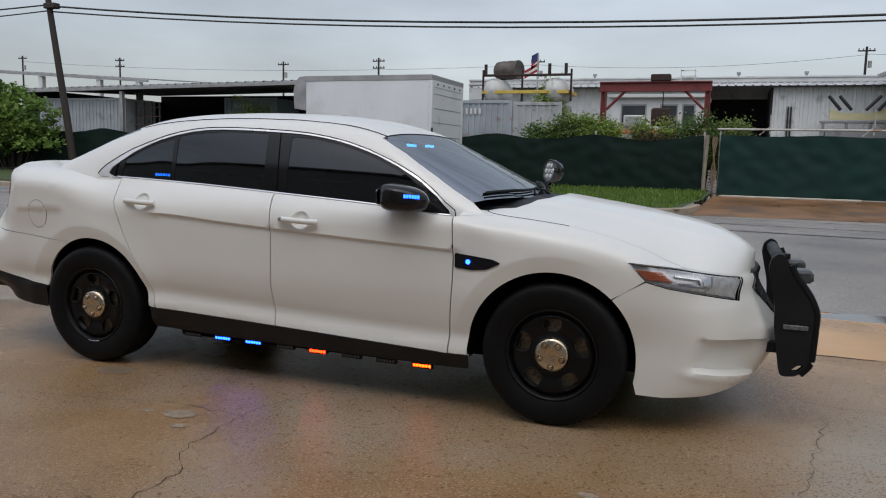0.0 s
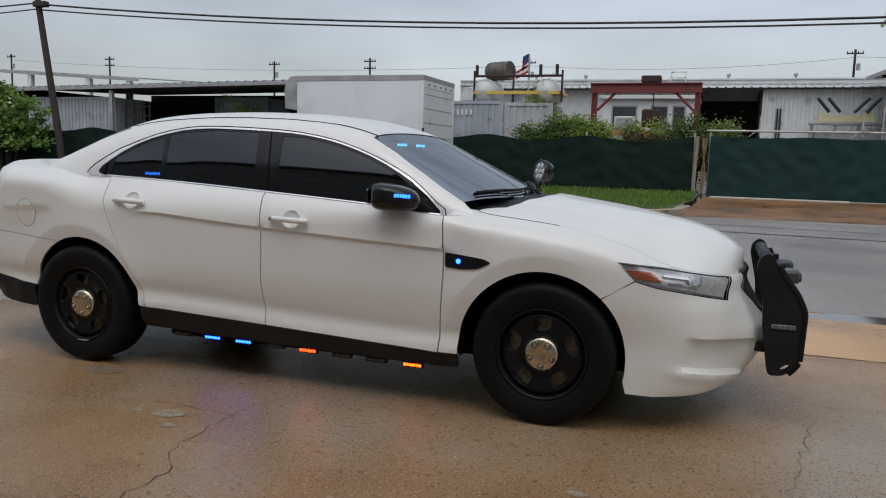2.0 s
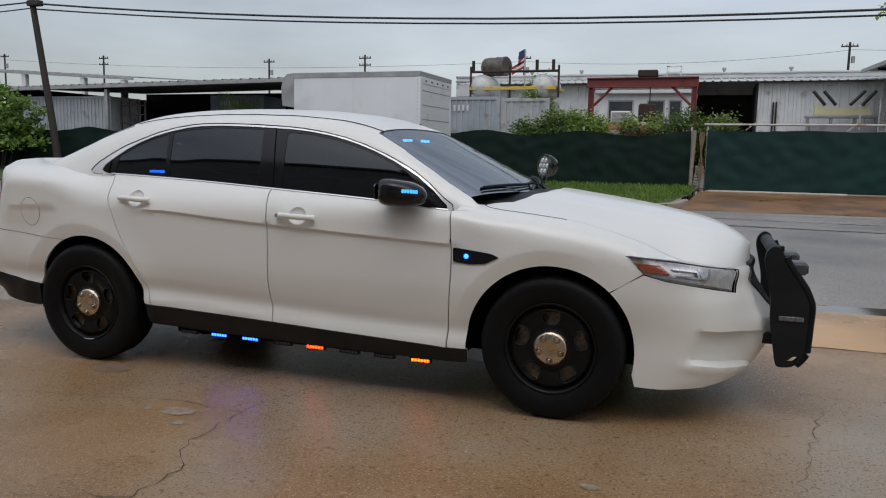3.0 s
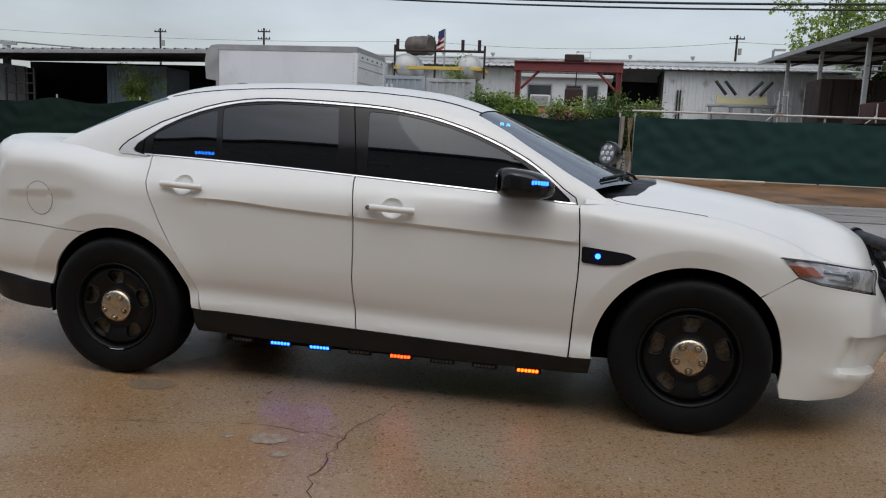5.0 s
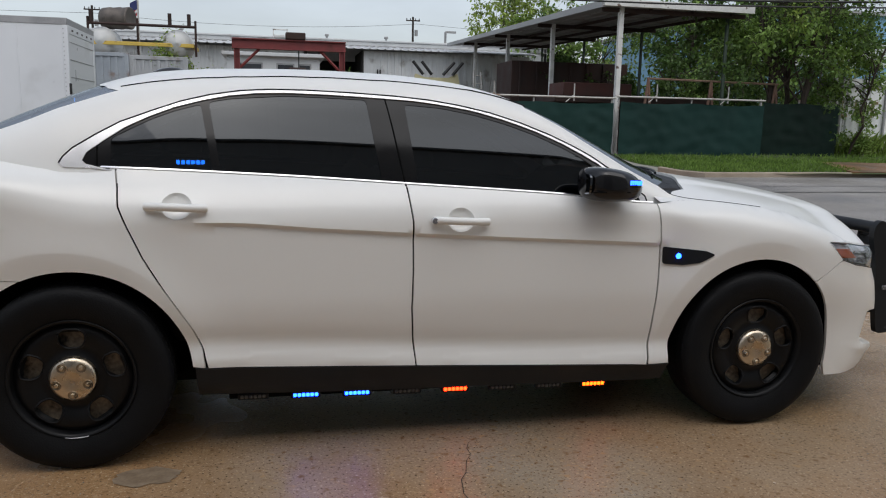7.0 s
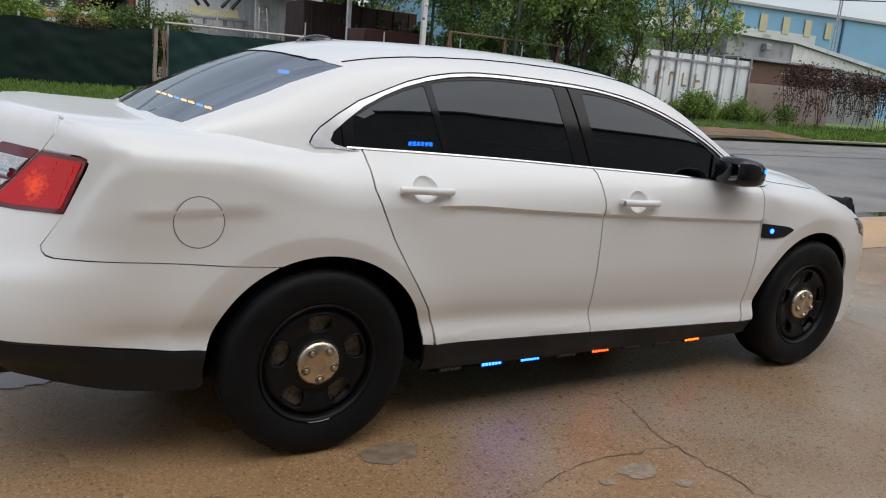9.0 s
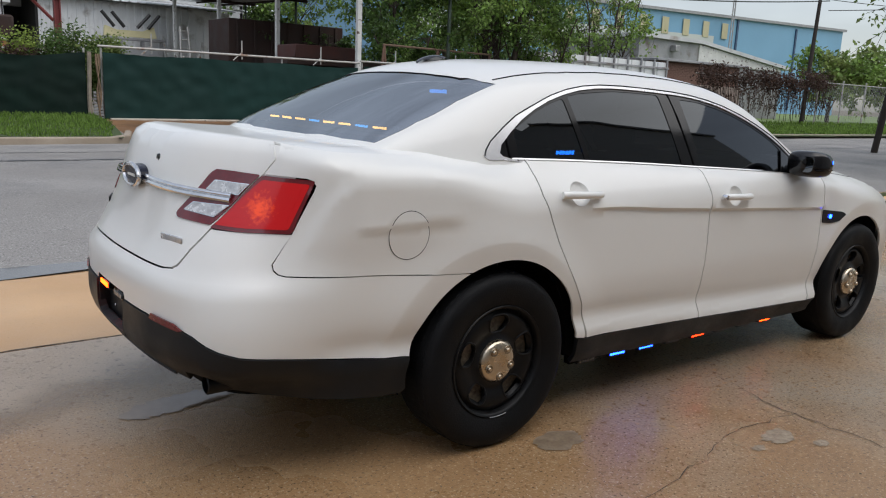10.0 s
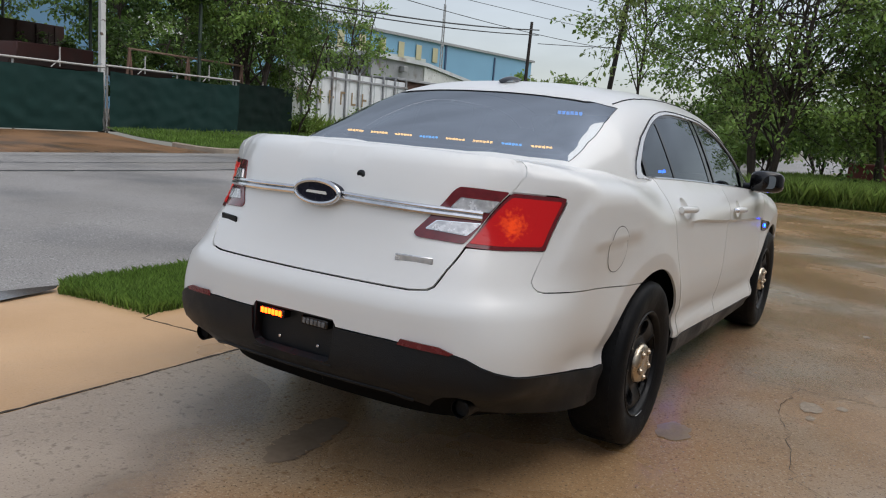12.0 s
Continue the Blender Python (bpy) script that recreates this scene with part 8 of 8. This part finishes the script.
def bush(at, half, mats, seed, label, n=60, clumps=40, size=0.11):
    rng = random.Random(seed)
    top = thing("bush", at, label, "bush", "bushes along the yard fence")
    c = [(rng.gauss(0, 0.42) * half[0], rng.gauss(0, 0.35) * half[1], half[2] * rng.uniform(0.35, 1.0) * (1 - 0.3 * rng.random())) for _ in range(clumps)]
    part("stem_tangle", join(*[tube([(p[0] * 0.3, p[1] * 0.3, -0.3), (p[0] * 0.8, p[1] * 0.8, p[2] * 0.6), p], 0.014, 4, 0.005, caps=False) for p in c[:24]]), BARK, top)
    for i, m in enumerate(mats):
        raw("foliage", leaves(c[i :: len(mats)], n, 0.17, size, seed * 5 + i), m, top)
    return top


def blades(name, region, count, h, w, mat, label, category, seed, base=0.05, kind="stuff"):
    """Upright grass blades over a rectangle or polygon."""
    rng = np.random.default_rng(seed)
    poly = np.array(region, float)
    lo, hi = poly.min(0), poly.max(0)
    p = rng.uniform(lo, hi, (int(count * 2.2), 2))
    p = p[within(poly, p)][:count]
    m = len(p)
    z = np.array([ground_z(a, b) for a, b in p]) + base
    a = rng.uniform(0, 2 * np.pi, m)
    d = np.stack([np.cos(a), np.sin(a)], 1)
    H = h * rng.uniform(0.4, 1.25, m)
    lean = rng.normal(0, 0.35, (m, 2)) * H[:, None]
    v = np.zeros((m, 4, 3))
    v[:, 0, :2], v[:, 1, :2] = p - d * w, p + d * w
    v[:, 2, :2], v[:, 3, :2] = p + d * w * 0.7 + lean * 0.4, p + lean
    v[:, 0, 2] = v[:, 1, 2] = z - 0.02
    v[:, 2, 2], v[:, 3, 2] = z + H * 0.6, z + H
    i = 4 * np.arange(m)[:, None]
    f = np.concatenate([i + [0, 1, 2], i + [0, 2, 3]], 0)
    ob = raw(name, (v.reshape(-1, 3), f), mat, None, label, kind)
    return tagged(ob, category=category)


blades("grass_island", [(-1.55, 2.22), (2.12, 2.22), (2.2, 3.47), (-1.33, 3.47), (-1.55, 3.2)], 40000, 0.062, 0.003, GRASS, "short bright green grass on the island", "grass", 1, 0.02)
blades("verge_grass", [(-14, road_far(-10) + 0.3), (1.0, road_far(1) + 0.3), (1.6, 17.2), (1.7, 19.3), (-14, 19.3)], 26000, 0.10, 0.012, GRASS, "green verge grass before the fence", "grass", 2, 0.11)
blades("verge_grass", [(10.6, road_far(10.5) + 0.3), (16.2, road_far(16) + 0.3), (16.6, 17.9), (26, 18.2), (26.4, road_far(26) + 0.3), (28, road_far(28) + 0.3), (28, 19.6), (10.0, 19.3), (9.8, 17.2)], 19000, 0.10, 0.014, GRASS, "green verge grass before the fence", "grass", 3, 0.11)
blades("verge_grass", [(28, road_far(28) + 0.3), (60, road_far(60) + 0.3), (60, 20.2), (28, 19.6)], 14000, 0.16, 0.03, GRASS, "rough verge grass along the road", "grass", 4, 0.11)
blades("tall_weeds", [(17.2, -7), (23, -7), (26, 2.3), (17.0, 2.3), (17.3, -1.5)], 80000, 0.55, 0.0055, WEED, "tall green weeds beside the forecourt", "weeds", 5, 0.0)
blades("tall_weeds", [(18, 21.0), (30, 21.0), (30, 21.4), (18, 21.4)], 900, 0.8, 0.02, WEED, "tall weeds along the tin fence", "weeds", 6, 0.05)
blades("roadside_grass", [(14.6, 3.25), (40, 3.25), (40, 2.0), (17, 1.9)], 9000, 0.22, 0.012, GRASS, "rough grass beside the kerb", "grass", 7, 0.06)

for x, y, half, mats, seed in (
    (-3.7, 20.5, (0.8, 0.4, 2.0), (LEAF_DARK, LEAF_DARK, LEAF_DARK), 1), (-2.75, 20.6, (0.7, 0.4, 2.55), (LEAF_DARK, LEAF_OLIVE, LEAF_DARK), 2), (-1.95, 20.5, (0.55, 0.35, 2.5), (LEAF, LEAF_LIGHT), 3),
    (-1.45, 20.45, (0.5, 0.3, 2.2), (LEAF_LIGHT, LEAF_LIGHT, LEAF), 4), (-0.4, 20.5, (0.7, 0.3, 1.85), (LEAF_DARK, LEAF_DEAD, LEAF_DEAD), 5), (0.55, 20.5, (0.7, 0.35, 1.9), (LEAF_DARK, LEAF_DEAD), 6),
    (1.55, 20.3, (0.75, 0.4, 2.45), (LEAF_DARK, LEAF_DARK, LEAF_OLIVE), 7), (2.25, 20.3, (0.5, 0.3, 2.3), (LEAF_DARK, LEAF_OLIVE), 14), (-24.2, 18.3, (1.7, 1.2, 3.2), (LEAF, LEAF, LEAF_DARK), 8), (-26.0, 18.2, (2.0, 1.2, 3.6), (LEAF, LEAF_DARK), 9),
    (-20.0, 28.5, (1.0, 0.7, 3.6), (LEAF, LEAF_OLIVE), 10), (-4.0, 23.6, (0.6, 0.4, 3.9), (LEAF_LIGHT, LEAF), 12), (0.35, 20.9, (0.16, 0.2, 2.75), (LEAF_LIGHT, LEAF_LIGHT), 13), (-0.35, 20.9, (0.14, 0.2, 2.5), (LEAF_LIGHT, LEAF), 15),
):
    big = half[0] > 1.5
    bush((x, y, ground_z(x, 19)), half, mats, seed, ("large leafy bush before the fence" if big else "leafy vine bush growing over the fence"), 90 if big else 120, 110 if big else (60 if half[0] > 0.3 else 22), 0.19 if big else 0.095)

tree((17.2, 20.9, 0.3), 9.2, (3.4, 2.2, 4.1), (LEAF_DARK, LEAF_DARK, LEAF, LEAF_LIGHT), 3, "dense green roadside tree with low hanging limbs", 0.13, 3, 0.22, 14, 0.15, 0.17, 92)
tree((19.4, 20.7, 0.3), 4.9, (2.0, 1.0, 2.1), (LEAF_DARK, LEAF, LEAF_OLIVE), 5, "low dark green tree hanging over the tin fence", 0.07, 2, 0.3, 10, 0.10, 0.15, 26)
for k, (x, w, h) in enumerate(((20.4, 0.4, 0.9), (24.4, 0.55, 1.7), (25.3, 0.4, 1.3), (27.6, 0.5, 1.2), (31.0, 0.7, 1.0))):
    bush((x, 20.9, ground_z(x, 19.3) + 0.1), (w, 0.35, h), (LEAF, WEED), 40 + k, "tall leafy weed clump before the tin fence", 60, 26, 0.11)
for k, (x, y, h, c, mats, sd) in enumerate((
    (16.5, 47, 9.8, (3.6, 3, 3.4), (LEAF_DARK, LEAF), 11), (20.5, 46, 11.5, (3.8, 3, 4.6), (LEAF_DARK, LEAF, LEAF_OLIVE), 12), (24.5, 40, 11.0, (3.4, 3, 4.6), (LEAF_DARK, LEAF), 13),
    (20.6, 34, 9.5, (2.6, 3, 4.0), (LEAF_DARK, LEAF_DARK, LEAF), 14), (21.5, 30, 9.6, (3.4, 3, 4.2), (LEAF_DARK, LEAF), 15), (26.0, 33, 9.0, (3.4, 3, 3.8), (LEAF_DARK, LEAF), 16), (15.2, 50, 13.0, (3.6, 3, 4.2), (LEAF_OLIVE, LEAF_LIGHT, LEAF), 17),
)):
    tree((x, y, 0.3), h, c, mats, sd, "dark leafy tree behind the canopy", 0.16, 1, 0.25, 8, 0.18, 0.28, 40)
for k, (x, y, h) in enumerate(((12.6, 31, 4.2), (14.6, 30, 3.9), (17.0, 27.5, 4.4), (19.6, 26.5, 4.2), (22.5, 27, 4.2))):
    tree((x, y, 0.3), h, (1.7, 1.4, h * 0.45), (LEAF_DARK, LEAF_DARK, LEAF), 110 + k, "low green tree beyond the canopy", 0.07, 2, 0.1, 9, 0.12, 0.2, 30)
tree((32.6, 29.3, 0.3), 9.4, (4.0, 2.6, 3.8), (LEAF_OLIVE, LEAF, LEAF_LIGHT), 21, "sparse olive-green tree with upright stems behind the workshop", 0.07, 6, 0.35, 6, 0.13, 0.24, 66, twigs=3, splay=0.35)
tree((20.4, 2.4, 0.0), 9.4, (4.9, 4.4, 4.5), (LEAF_DARK, LEAF, LEAF_OLIVE), 31, "broad leafy tree with several stems beside the forecourt", 0.12, 4, 0.14, 11, 0.13, 0.145, 150)
tree((22.6, -0.8, 0.0), 8.2, (3.2, 3.0, 3.8), (LEAF_DARK, LEAF, LEAF_OLIVE), 32, "dark leafy tree at the forecourt's edge", 0.12, 3, 0.12, 11, 0.15, 0.155, 90)
tree((22.4, 7.0, 0.0), 8.8, (2.3, 2.6, 3.0), (LEAF_OLIVE, LEAF), 33, "thin sparse tree near the road", 0.07, 1, 0.35, 5, 0.12, 0.2, 30, lean=(0.3, 0.3))
for k, (x, y, h) in enumerate(((60, 10, 8), (75, 14, 9), (95, 16, 9), (52, 25, 6), (58, 24, 6.5))):
    tree((x, y, 0), h, (h * 0.5, h * 0.4, h * 0.42), (LEAF, LEAF_OLIVE), 50 + k, "leafy tree on rough ground beyond the weeds", 0.18, 1, 0.15, 10, 0.25, 0.38, 30)

for k, (x, y, h) in enumerate(((28.5, -1.2, 3.4), (29, 1.2, 4.2), (31, 4.0, 3.6), (34, 6.0, 4.0), (44, 8.0, 4.5), (38, 3.0, 4.5))):
    tree((x, y, 0), h, (h * 0.62, h * 0.55, h * 0.42), (LEAF_DARK, LEAF, LEAF_OLIVE), 80 + k, "low leafy thicket tree beyond the weeds", 0.08, 2, 0.1, 10, 0.16, 0.25, 30)

vine = thing("dead_vine_fence", (0, 19.6, 0.3), "tangle of dead brown vines over an old fence", "vines")
rngv = random.Random(8)
part("stem_tangle", join(*[tube([(28.6 + 0.1 * k + rngv.uniform(-0.2, 0.2), 0, 2.6), (28.6 + 0.1 * k, -0.15, 1.6 + rngv.uniform(-0.5, 0.5)), (28.6 + 0.1 * k + rngv.uniform(-0.4, 0.4), -0.1, rngv.uniform(0.2, 1.4))], 0.014, 4, caps=False) for k in range(120)]), BARK, vine)
raw("foliage", leaves([(28.6 + rngv.random() * 12, rngv.uniform(-0.3, 0.1), 2.45 + rngv.gauss(0, 0.25)) for _ in range(140)], 40, 0.22, 0.14, 77), LEAF_DEAD, vine)
raw("hanging_leaves", leaves([(28.6 + rngv.random() * 12, rngv.uniform(-0.3, 0.1), 0.9 + rngv.random() * 1.4) for _ in range(80)], 20, 0.2, 0.12, 78), LEAF_DEAD, vine)
part("wire_top", tube([(28.4, 0, 2.5), (40.8, 0, 2.6)], 0.03, 5), PIPE, vine)
red = thing("rusty_trailer", (24.5, -0.6, 0), "rusty red trailer half hidden in weeds", "trailer")
part("body", box(-0.9, 0.9, -1.2, 0.9, 0.55, 1.1, 0.04), surface("dull_red_paint", (0.16, 0.03, 0.025), (0.24, 0.06, 0.05), 3, 0.6), red)
for y in (-0.8, 0.5):
    part("wheel", moved(lathe([(0.1, -0.1), (0.32, -0.1), (0.34, 0), (0.32, 0.1), (0.1, 0.1)], 20, True), pose(-0.5, y, 0.34, 0, 0, 0)), RUBBER, red)
